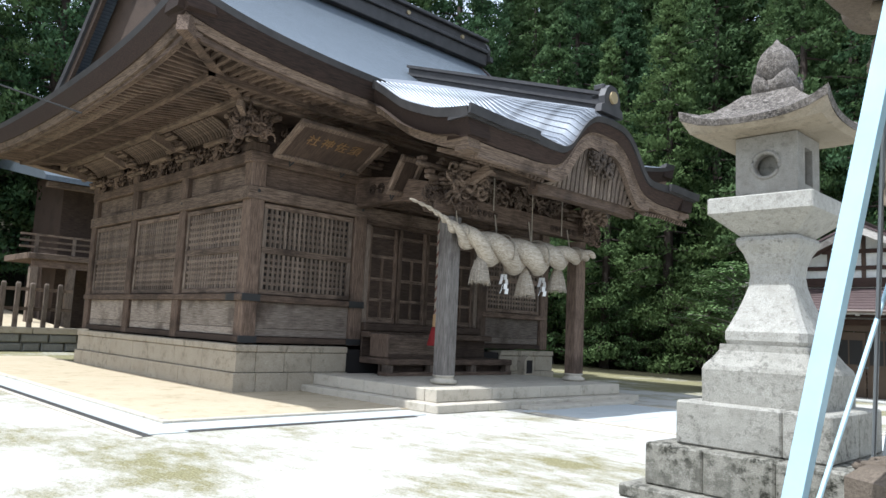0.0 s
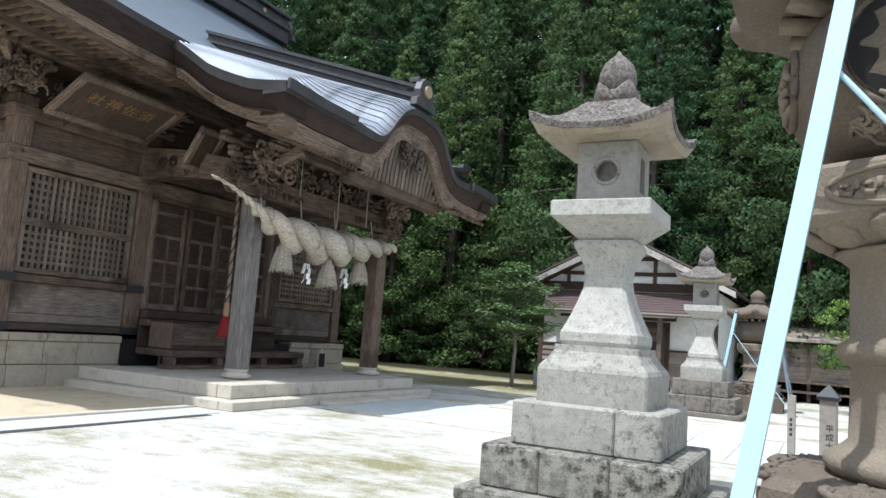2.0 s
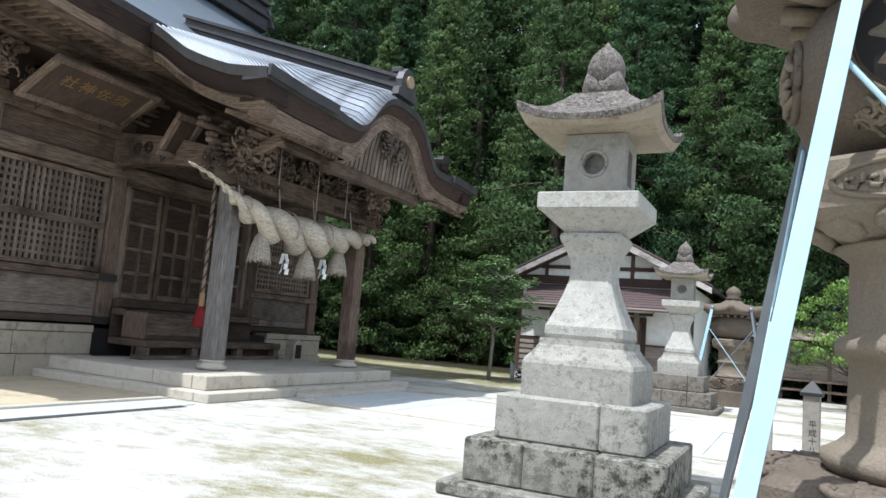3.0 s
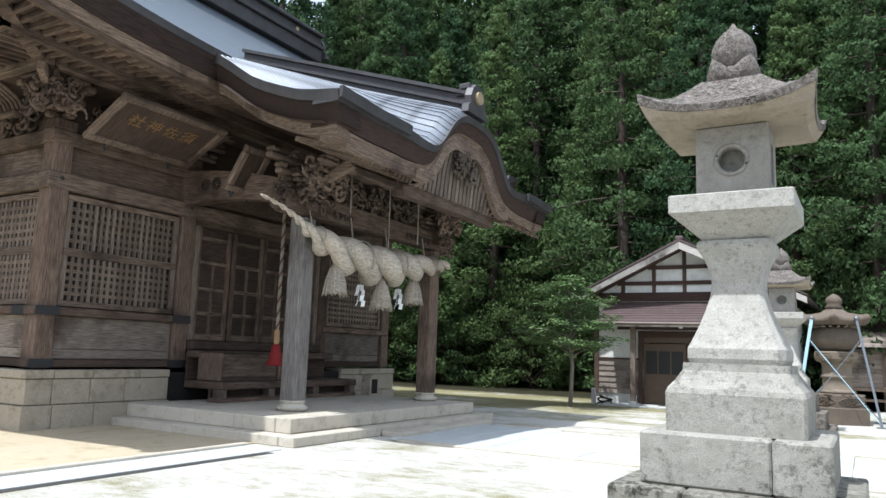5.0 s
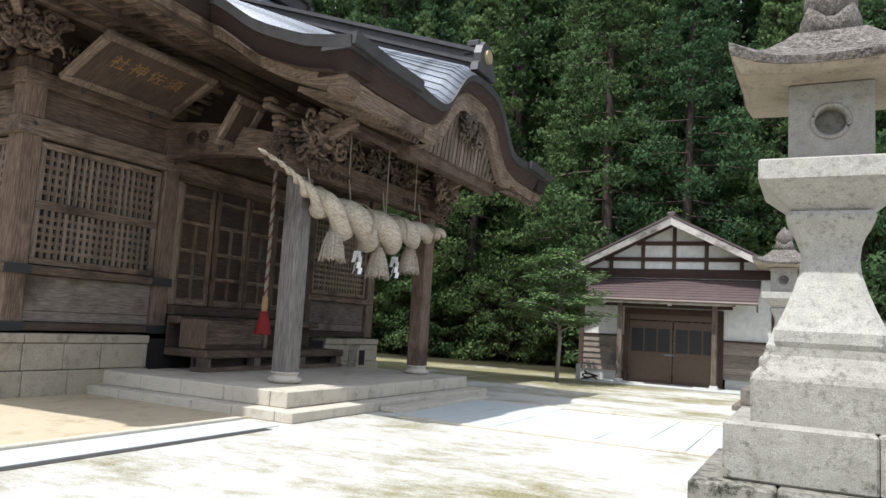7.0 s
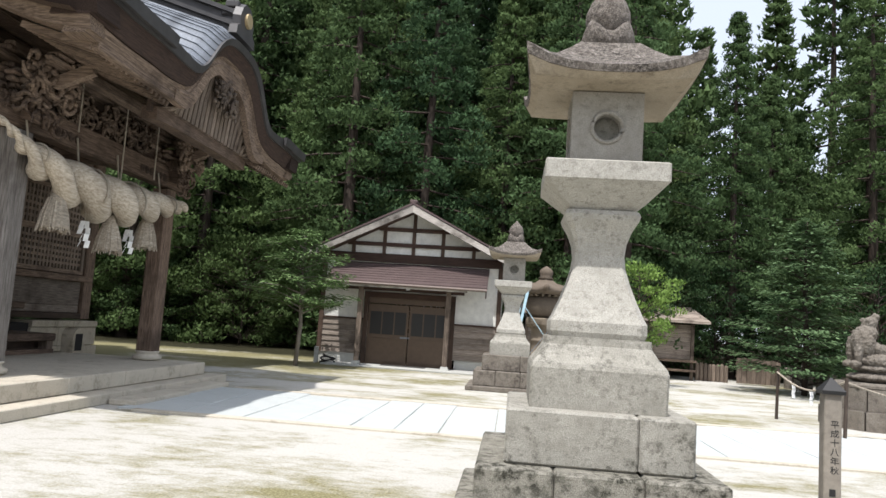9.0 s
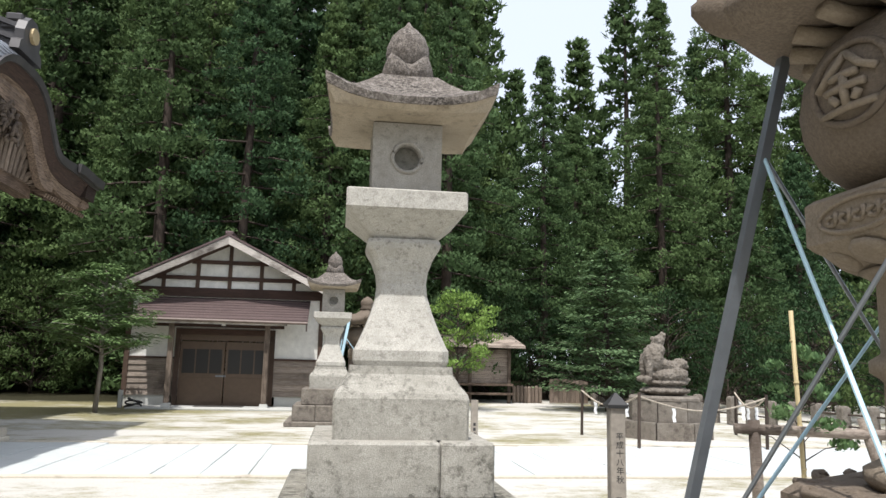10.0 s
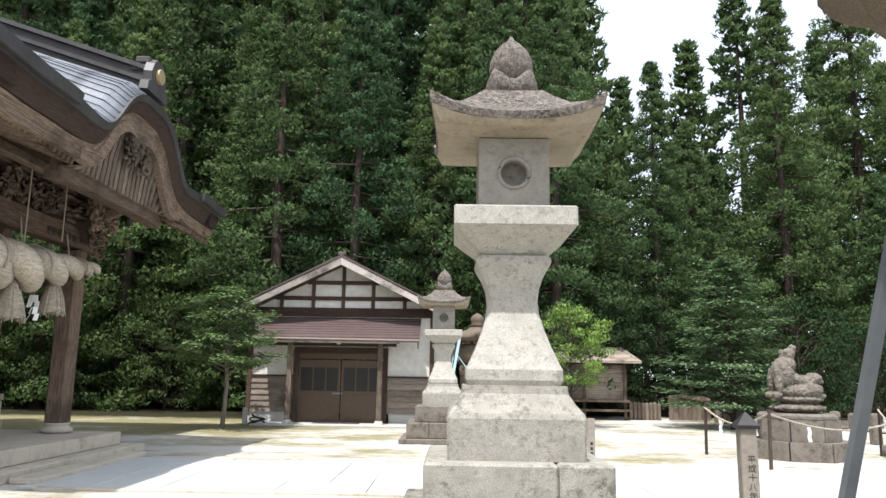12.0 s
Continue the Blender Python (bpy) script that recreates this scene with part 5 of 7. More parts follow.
        tube(b, [(math.cos(a) * (1.03 + 0.1 * math.cos(t)), math.sin(a) * (1.03 + 0.1 * math.cos(t)), 3.72 + 0.09 * math.sin(t)) for t in np.linspace(-1.2, 3.0, 10)], [0.05 - 0.003 * k for k in range(10)], 6)
        part("corner_scroll", b, TUFF, cap, smooth=True)
    for i in range(18):
        a = 2 * math.pi * i / 18
        b = bmesh.new()
        tube(b, [(math.cos(a) * q, math.sin(a) * q, z) for q, z in ((0.45, 3.4), (0.6, 3.39), (0.72, 3.42))], 0.05, 5)
        part("lotus_petal", b, TUFF_PALE, cap, smooth=True)
    part("jewel", lathe([(0.2, 4.03), (0.28, 4.1), (0.2, 4.18), (0.24, 4.26), (0.24, 4.4), (0.14, 4.52), (0.01, 4.6)], 20), TUFF, o, smooth=True)
    o.matrix_basis = pose(x, y, 0) @ Matrix.Diagonal((1.08, 1.08, 0.92, 1))
    return o


def brace_frame(x, y, blue, group, feet=1.1, top=0.62, s=1.0):
    """Four leaning steel legs with thin crossed rods on every side."""
    o = thing("steel_brace_frame", "steel tube earthquake brace standing round a stone lantern", "brace frame", group)
    legs = []
    for sx, sy in ((-1, -1), (1, -1), (1, 1), (-1, 1)):
        f, t = Vector((x + sx * 1.17 * s, y + sy * feet * s, 0)), Vector((x + sx * top * s, y + sy * 0.74 * s, 3.3 * s))
        if (sx, sy) == (-1, 1):
            f, t = f + Vector((-0.16, -0.12, 0)) * s, t + Vector((-0.1, -0.24, 0)) * s
        legs.append((f, t))
        # one leg pale blue; the others coloured darker for the shade side
        leg = part("leg", bar(bmesh.new(), f, t, 0.075 if (sx, sy) == (-1, -1) else 0.055, 0.07 if (sx, sy) == (-1, -1) else 0.055), STEEL_BLUE if (sx, sy) == (-1, -1) else STEEL, o)
        part("foot_plate", B(f.x - 0.12, f.x + 0.12, f.y - 0.12, f.y + 0.12, 0, 0.02), STEEL, leg)
        b = bmesh.new()
        bmesh.ops.create_uvsphere(b, u_segments=10, v_segments=8, radius=0.06, matrix=Matrix.Translation(t))
        part("shackle", b, STEEL, leg, smooth=True)
    for i in range(4):
        (f0, t0), (f1, t1) = legs[i], legs[(i + 1) % 4]
        for a, b, m in ((t0.lerp(f0, 0.2), f1.lerp(t1, 0.02), STEEL_BLUE), (t1.lerp(f1, 0.2), f0.lerp(t0, 0.02), STEEL)):
            part("cross_rod", tube(bmesh.new(), [a, b], 0.0115, 8), m, o)
    return o


BLX, BLY = 0.4, 4.36
round1 = round_lantern(BLX - 0.18, BLY - 0.1, "round stone lanterns")
brace_frame(BLX, BLY, True, "lantern braces")
round2 = copy_thing(round1, pose(-2.0, 22.3, 0, 0, 0, 180))
round2.scale = (0.8, 0.8, 0.72)
brace_frame(-2.0, 22.3, True, "lantern braces", s=0.8)

# ---------------------------------------------------------------- hanging straw rope and what hangs with it
ROPE_PATH = ((9.15, 3.86, 0.022), (9.6, 3.78, 0.03), (9.95, 3.66, 0.045), (10.2, 3.54, 0.07), (10.45, 3.42, 0.12), (10.8, 3.3, 0.2), (11.25, 3.18, 0.27), (11.8, 3.1, 0.3), (12.4, 3.08, 0.315), (13.0, 3.11, 0.3), (13.6, 3.18, 0.255), (14.2, 3.28, 0.19), (14.7, 3.36, 0.13), (15.15, 3.43, 0.09))
ROPE_X = POST_X + 0.36
rope = thing("sacred_straw_rope", "thick twisted pale straw rope hung below the beam", "straw rope")


def rope_at(y):
    ys = [p[0] for p in ROPE_PATH]
    return float(np.interp(y, ys, [p[1] for p in ROPE_PATH])), float(np.interp(y, ys, [p[2] for p in ROPE_PATH]))


for ph in (0.0, math.pi):
    pts, rad, a = [], [], ph
    ys = np.linspace(9.15, 15.15, 220)
    for y in ys:
        z, r = rope_at(y)
        a -= (ys[1] - ys[0]) * 2 * math.pi / max(0.4, min(1.7, r * 6.5))
        pts.append((ROPE_X + 0.62 * r * math.cos(a), y, z + 0.62 * r * math.sin(a)))
        rad.append(r * 0.7 * (1 + 0.1 * math.sin(2 * a + 0.6)))
    part("strand", tube(bmesh.new(), pts, rad, 14), STRAW, rope, smooth=True)
for y in (10.55, 11.75, 12.9, 14.35):
    z, r = rope_at(y)
    pts = [(ROPE_X + (r * 1.3 + 0.03) * math.cos(t), y + 0.05 * math.sin(t), z + (r * 1.35) * math.sin(t)) for t in np.linspace(-0.4, 3.5, 14)]
    part("hanging_loop", tube(bmesh.new(), pts, 0.018, 6), CORD, rope, smooth=True)
    part("hanging_cord", tube(bmesh.new(), [(ROPE_X - 0.1, y, z + r), (POST_X + 0.17, y, 3.95)], 0.015, 6), CORD, rope)
for y, h in ((11.55, 0.75), (13.95, 1.0), (12.85, 1.25)):
    tagged(part("pull_cord", tube(bmesh.new(), [(POST_X + 0.3, y, 4.75), (POST_X + 0.3, y + 0.01, 4.75 - h)], 0.012, 6), CORD), "thin pale cord hanging from the porch eave", "cord", "hanging cords")
for k, y in enumerate((11.15, 12.6, 13.75)):
    z, r = rope_at(y)
    rr = random.Random(k)
    t = thing("straw_tassel", "frayed pale straw tassel hung from the rope", "tassel", "straw tassels")
    part("tassel_body", lathe([(0.05, z - r + 0.1), (0.09, z - r - 0.02), (0.16, z - r - 0.2), (0.21, z - r - 0.44), (0.215, z - r - 0.5), (0.14, z - r - 0.49)], 16, ROPE_X, y), STRAW, t, smooth=True)
    bm = bmesh.new()
    for i in range(70):
        a = rr.uniform(0, 6.28)
        q = rr.uniform(0.8, 1.05)
        tube(bm, [(ROPE_X + 0.11 * q * math.cos(a), y + 0.11 * q * math.sin(a), z - r - 0.05), (ROPE_X + 0.18 * q * math.cos(a), y + 0.18 * q * math.sin(a), z - r - 0.28), (ROPE_X + 0.225 * q * math.cos(a), y + 0.225 * q * math.sin(a), z - r - rr.uniform(0.49, 0.57))], 0.008, 4)
    part("straw_brush", bm, STRAW, t)
for k, y in enumerate((11.9, 13.2)):
    z = rope_at(y)[0] - 0.25
    s = thing("paper_streamer", "white zigzag folded paper streamer", "paper streamer", "paper streamers")
    part("cord", tube(bmesh.new(), [(ROPE_X, y, z), (ROPE_X, y, z - 0.2)], 0.006, 5), CORD, s)
    for side in (-1, 1):
        for i in range(4):
            w = 0.075
            y0 = y + side * (0.02 + 0.035 * (i % 2))
            part("paper_fold", bar(bmesh.new(), (ROPE_X + 0.02 * side + 0.01 * i, y0, z - 0.17 - 0.1 * i), (ROPE_X + 0.02 * side - 0.01, y0 + side * 0.025, z - 0.28 - 0.1 * i), w, 0.006), PAPER, s)

# bell rope
bell = thing("bell_rope", "twisted bell rope with red cloth tassel", "bell rope")
BX, BY = -11.5, 11.77
for ph, m in ((0, CORD), (2.1, CORD), (4.2, plain("dull_red_cord", (0.16, 0.075, 0.055), 0.9))):
    part("rope_strand", tube(bmesh.new(), [(BX + 0.02 * math.cos(ph + 24 * z), BY + 0.02 * math.sin(ph + 24 * z), z) for z in np.linspace(1.75, 4.3, 120)], 0.019, 6), m, bell, smooth=True)
part("grip", lathe([(0.05, 1.5), (0.06, 1.55), (0.055, 1.78), (0.03, 1.8)], 14, BX, BY), plain("tan_grip", (0.4, 0.25, 0.12), 0.8), bell)
part("tassel", lathe([(0.15, 1.08), (0.165, 1.1), (0.11, 1.33), (0.07, 1.5), (0.03, 1.52)], 14, BX, BY), RED, bell, "red cloth tassel", True)

# offering box with its lid boards
ob = thing("offering_box", "grey worn wooden offering box on the porch", "offering box")
bx0, bx1, by0, by1 = FX + 0.66, FX + 1.16, 10.85, 12.35
part("box_body", B(bx0, bx1, by0, by1, 0.84, 1.24, bevel=0.02), WOOD_PALE_Y, ob)
for y in (by0 - 0.1, by1 + 0.01):
    part("end_board", B(bx0 - 0.06, bx1 + 0.06, y, y + 0.09, 0.77, 1.3, bevel=0.02), WOOD_Z, ob)
for i in range(6):
    part("lid_slat", B(bx0 + 0.02 + i * 0.08, bx0 + 0.06 + i * 0.08, by0, by1, 1.245, 1.275), WOOD_PALE_Y, ob)
part("box_foot", B(bx0, bx1, by0 + 0.01, by1 - 0.01, 0.765, 0.838), WOOD_DARK, ob)
lamp = thing("small_stone_niche", "small arched grey box at the plinth", "box")
part("niche_shell", loft(bmesh.new(), [[(FX + 1.5 + dx, 15.42 + 0.2 * math.cos(a), PLAT_Z + 0.3 + 0.2 * max(-1.5, math.sin(a) if math.sin(a) > 0 else -1.5)) for a in np.linspace(0, 2 * math.pi, 16, endpoint=False)] for dx in (-0.25, 0)]), PLINTH, lamp)
part("niche_opening", B(FX + 1.5, FX + 1.504, 15.3, 15.54, PLAT_Z + 0.04, PLAT_Z + 0.38), VOID, lamp)


# name board under the eaves
def letters(text, size, material, name, parent, m, label, extrude=0.006):
    cu = bpy.data.curves.new(name, "FONT")
    cu.body, cu.size, cu.extrude, cu.align_x, cu.align_y = text, size, extrude, "CENTER", "CENTER"
    tmp = bpy.data.objects.new(name, cu)
    scene.collection.objects.link(tmp)
    dg = bpy.context.evaluated_depsgraph_get()
    me = bpy.data.meshes.new_from_object(tmp.evaluated_get(dg))
    bpy.data.objects.remove(tmp)
    me.materials.clear()
    me.materials.append(material)
    o = new(name, me)
    o.parent = parent
    o["label"] = label
    o.matrix_basis = m
    return o


def name_board(m, w, h, text, label, size):
    o = thing("name_board", label, "name board")
    part("board", B(-w / 2 + 0.12, w / 2 - 0.12, -h / 2 + 0.12, h / 2 - 0.12, 0, 0.04), WOOD_DARK, o)
    for a, b, c, d in ((-w / 2, w / 2, -h / 2, -h / 2 + 0.13), (-w / 2, w / 2, h / 2 - 0.13, h / 2), (-w / 2, -w / 2 + 0.13, -h / 2 + 0.131, h / 2 - 0.131), (w / 2 - 0.13, w / 2, -h / 2 + 0.131, h / 2 - 0.131)):
        part("board_frame", B(a, b, c, d, -0.02, 0.09, bevel=0.02), WOOD_PALE_Y, o)
    if text:
        n = len(text)
        for i, ch in enumerate(text):
            letters(ch, size, FADED, "gilt_character", o, pose((i - (n - 1) / 2) * size * 1.15, 0.1, 0.045), "faded gilt character")
    for q in (-0.3, 0.3):
        part("iron_hook", tube(bmesh.new(), [(q * w - 0.05, -h / 2 + 0.02, 0.1), (q * w, -h / 2 - 0.08, 0.14), (q * w + 0.05, -h / 2 + 0.02, 0.1)], 0.02, 6), IRON, o)
    o.matrix_basis = m
    return o


name_board(pose(-12.03, 9.0, 5.17, 151, 0, 90), 2.2, 1.2, "社神佐須", "dark wooden name board with faded gilt characters", 0.31)
name_board(pose(-11.2, 10.38, 4.72, 125, 0, 86), 0.64, 0.95, "", "small dark wooden tablet under the porch roof", 0.1)

# ---------------------------------------------------------------- small plastered house
HY, HXC, HW = 24.3, -6.18, 2.86
house = thing("gabled_house", "small white plastered house with brown timber gable", "house")
x0, x1, yb = HXC - HW, HXC + HW, 31.0
dl, dr = -7.5, -4.85
part("footing", B(x0 - 0.02, dl - 0.2, HY - 0.02, HY + 0.2, 0, 0.33), CONCRETE, house)
part("footing", B(dr + 0.2, x1 + 0.02, HY - 0.02, HY + 0.2, 0, 0.33), CONCRETE, house)
for a, b in ((x0, dl), (dr, x1)):
    part("wall", B(a, b, HY, HY + 0.18, 0.33, 3.4), PLASTER, house)
    for i in range(6):
        z = 0.34 + i * 0.18
        bm = bmesh.new()
        loft(bm, [[(q, HY - 0.055, z), (q, HY - 0.003, z), (q, HY - 0.003, z + 0.185), (q, HY - 0.02, z + 0.185)] for q in (a - 0.01, b + 0.01)])
        part("clapboard", bm, CLAP, house)
    part("dado_rail", B(a, b, HY - 0.065, HY - 0.004, 1.425, 1.48), TIMBER, house)
part("wall", B(dl, dr, HY, HY + 0.18, 2.3, 3.4), PLASTER, house)
part("wall", B(x0, x0 + 0.18, HY + 0.18, yb, 0.0, 3.4), PLASTER, house)
part("wall", B(x1 - 0.18, x1, HY + 0.18, yb, 0.0, 3.4), PLASTER, house)
part("wall", B(x0, x1, yb, yb + 0.18, 0.0, 3.4), PLASTER, house)
for q in (x0 - 0.05, x1 - 0.09):
    part("corner_post", B(q, q + 0.14, HY - 0.07, HY + 0.1, 0.33, 3.4), TIMBER_Z, house)
# gable triangle with exposed timbers
AZ, EZ, OV = 5.12, 3.42, 3.5
gz = lambda x: AZ - (AZ - EZ + 0.02) * abs(x - HXC) / OV
bm = bmesh.new()
loft(bm, [[(x0, yy, 3.4), (x1, yy, 3.4), (x1, yy, gz(x1) - 0.1), (HXC, yy, AZ - 0.1), (x0, yy, gz(x0) - 0.1)] for yy in (HY, HY + 0.15)])
part("gable_wall", bm, PLASTER, house)
part("gable_band", B(x0, x1, HY - 0.09, HY - 0.003, 3.3, 3.58), TIMBER, house)
part("gable_tie", B(HXC - 2.15, HXC + 2.15, HY - 0.08, HY - 0.004, 3.82, 3.94), TIMBER, house)
part("gable_tie", B(HXC - 1.15, HXC + 1.15, HY - 0.081, HY - 0.004, 4.32, 4.44), TIMBER, house)
for q, zt in ((-1.95, 4.1), (-0.95, 4.55), (0, 5.0), (0.95, 4.55), (1.95, 4.1)):
    part("gable_strut", B(HXC + q - 0.055, HXC + q + 0.055, HY - 0.07, HY - 0.005, 3.58, zt), TIMBER_Z, house)
for s in (-1, 1):
    bm = bmesh.new()
    e = [(HXC, AZ + 0.06), (HXC + s * OV, EZ), (HXC + s * OV, EZ - 0.05), (HXC, AZ - 0.01)]
    loft(bm, [[(a, yy, z) for a, z in e] for yy in (HY - 0.8, yb + 0.5)])
    part("roof", bm, TIN_ROOF, house)
    bm = bmesh.new()
    e = [(HXC, AZ - 0.02), (HXC + s * (OV - 0.02), EZ - 0.08), (HXC + s * (OV - 0.02), EZ - 0.26), (HXC, AZ - 0.26)]
    loft(bm, [[(a, yy, z) for a, z in e] for yy in (HY - 0.78, HY - 0.72)])
    part("barge_board", bm, PALE_BOARD, house, "pale grey barge board")
    part("eave_board", bar(bmesh.new(), (HXC + s * 0.05, HY - 0.35, AZ - 0.2), (HXC + s * (OV - 0.05), HY - 0.35, EZ - 0.2), 0.6, 0.03), TIMBER, house)
part("roof_ridge", B(HXC - 0.12, HXC + 0.12, HY - 0.78, yb + 0.5, AZ + 0.03, AZ + 0.14, bevel=0.02), TIN_ROOF, house)
# pent roof over the door
bm = bmesh.new()
pl, pr = -8.68, -3.7
loft(bm, [[(q, HY - 0.001, 3.28), (q, HY - 1.12, 2.62), (q, HY - 1.12, 2.56), (q, HY - 0.001, 3.2)] for q in (pl, pr)])
pent = part("pent_roof", bm, TIN_ROOF, house, "brown sheet-metal pent roof")
for i in range(1, 8):
    t = i / 8
    part("roof_lap", bar(bmesh.new(), (pl, HY - 1.12 * t, lerp(3.285, 2.625, t)), (pr, HY - 1.12 * t, lerp(3.285, 2.625, t)), 0.03, 0.022), TIN_ROOF, pent)
part("gutter", tube(bmesh.new(), [(pl, HY - 1.16, 2.55), (pr, HY - 1.16, 2.53)], 0.045, 8), plain("brown_gutter", (0.16, 0.12, 0.1), 0.5), house)
part("gutter_fascia", B(pl, pr - 0.6, HY - 1.1, HY - 1.06, 2.44, 2.54), PALE_BOARD, house)
for q in (-7.62, -4.88):
    po = part("porch_post", B(q - 0.075, q + 0.075, HY - 0.83, HY - 0.68, 0.16, 2.62, bevel=0.01), WOOD_PALE_Z, house)
    part("post_footing", loft(bmesh.new(), [sq(r, z, 0, q, HY - 0.755) for r, z in ((0.15, 0), (0.1, 0.16))]), CONCRETE, po)
part("beam", B(-8.1, -4.4, HY - 0.82, HY - 0.69, 2.36, 2.5), TIMBER, house)
for a, b in ((dl - 0.14, dl), (dr, dr + 0.14)):
    part("door_post", B(a, b, HY - 0.08, HY + 0.1, 0.05, 2.3), TIMBER_Z, house)
part("door_lintel", B(dl - 0.14, dr + 0.14, HY - 0.085, HY + 0.1, 2.16, 2.34), TIMBER, house)
part("transom", B(dl, dr, HY + 0.04, HY + 0.08, 1.98, 2.16), DOOR, house)
for a, b in ((dl, (dl + dr) / 2 - 0.01), ((dl + dr) / 2 + 0.01, dr)):
    d = part("sliding_door", B(a, b, HY + 0.03, HY + 0.07, 0.05, 1.96, bevel=0.008), DOOR, house, "brown sliding door with dark upper panes")
    for k in range(3):
        w = (b - a - 0.24) / 3
        part("pane", B(a + 0.08 + k * (w + 0.04), a + 0.08 + k * (w + 0.04) + w, HY + 0.02, HY + 0.029, 1.0, 1.72), GLASS, d)
    part("kick_panel", B(a + 0.08, b - 0.08, HY + 0.02, HY + 0.029, 0.14, 0.88, bevel=0.004), DOOR, d)
part("letter_slot", B(-6.42, -6.12, HY + 0.005, HY + 0.02, 0.9, 0.95), STEEL, house)
part("doorstep", B(-8.6, -3.9, HY - 1.3, HY - 0.02, 0.0, 0.05, bevel=0.01), CONCRETE, house)
part("door_mat", B(-6.9, -5.5, HY - 0.62, HY - 0.1, 0.05, 0.065), plain("dark_mat", (0.05, 0.045, 0.04), 0.9), house)
part("porch_lamp", lathe([(0.03, 2.5), (0.09, 2.46), (0.1, 2.42), (0.02, 2.39)], 12, -6.15, HY - 0.75), PAPER, house, smooth=True)
part("downpipe", tube(bmesh.new(), [(pr - 0.03, HY - 1.1, 2.5), (pr - 0.03, HY - 1.08, 2.3)], 0.025, 6), plain("brown_pipe", (0.12, 0.09, 0.08), 0.5), house)
# tap and hose beside the house
tap = thing("garden_tap", "small white tap post with coiled dark hose", "tap")
part("post", B(-8.95, -8.83, 23.5, 23.62, 0, 0.5, bevel=0.01), CONCRETE, tap)
part("hose", tube(bmesh.new(), [(-8.5 + (0.2 + 0.05 * math.sin(t * 0.7)) * math.cos(t), 23.5 + 0.16 * math.sin(t), 0.04 + 0.012 * t + 0.05 * math.sin(t * 1.3)) for t in np.linspace(0, 18, 90)], 0.025, 6), IRON, tap, smooth=True)


# ---------------------------------------------------------------- trees
def leaf_cloud(bm, c, r, n, size, rng, flat=0.75, droop=0.0, wide=0.42, diamond=False):
    """Small leaves spread over a clump, denser outwards, facing roughly out."""
    for _ in range(n):
        d = Vector((rng.gauss(0, 1), rng.gauss(0, 1), rng.gauss(0, 1) + 0.15))
        if d.length < 1e-3:
            continue
        d.normalize()
        p = Vector(c) + Vector((d.x * r, d.y * r, d.z * r * flat)) * rng.uniform(0.55, 1.0)
        nrm = (d + Vector((rng.uniform(-0.4, 0.4), rng.uniform(-0.4, 0.4), rng.uniform(-0.2, 0.5)))).normalized()
        u = nrm.cross(Vector((0, 0, 1)))
        u = (u if u.length > 0.1 else Vector((1, 0, 0))).normalized()
        w = (u.cross(nrm) + nrm * 0.45).normalized()
        w.z -= droop
        s = size * rng.uniform(0.6, 1.35)
        ring = (p - w * s * 0.5, p + u * s * wide, p + w * s * 0.6, p - u * s * wide) if diamond else (p - u * s * wide, p + u * s * wide, p + w * s)
        bm.faces.new([bm.verts.new(q) for q in ring])


def tuft(bm, c, r, n, size, rng):
    """A dome of short fronds that shingle outwards and up; the underside stays open."""
    for _ in range(n):
        a, up = rng.uniform(0, 2 * math.pi), rng.uniform(-0.35, 1.0)
        q = math.sqrt(max(0.0, 1 - up * up))
        d = Vector((q * math.cos(a), q * math.sin(a), up))
        p = c + Vector((d.x * r, d.y * r, d.z * r * 0.95)) * rng.uniform(0.72, 1.0)
        nrm = (d + Vector((rng.uniform(-0.28, 0.28), rng.uniform(-0.28, 0.28), rng.uniform(-0.1, 0.4)))).normalized()
        u = nrm.cross(Vector((rng.uniform(-1, 1), rng.uniform(-1, 1), 0.6)))
        u = (u if u.length > 0.05 else Vector((1, 0, 0))).normalized()
        w = (u.cross(nrm) + d * 0.5).normalized()
        s = size * rng.uniform(0.6, 1.3)
        bm.faces.new([bm.verts.new(v) for v in (p - u * s * 0.3, p + u * s * 0.3, p + w * s)])


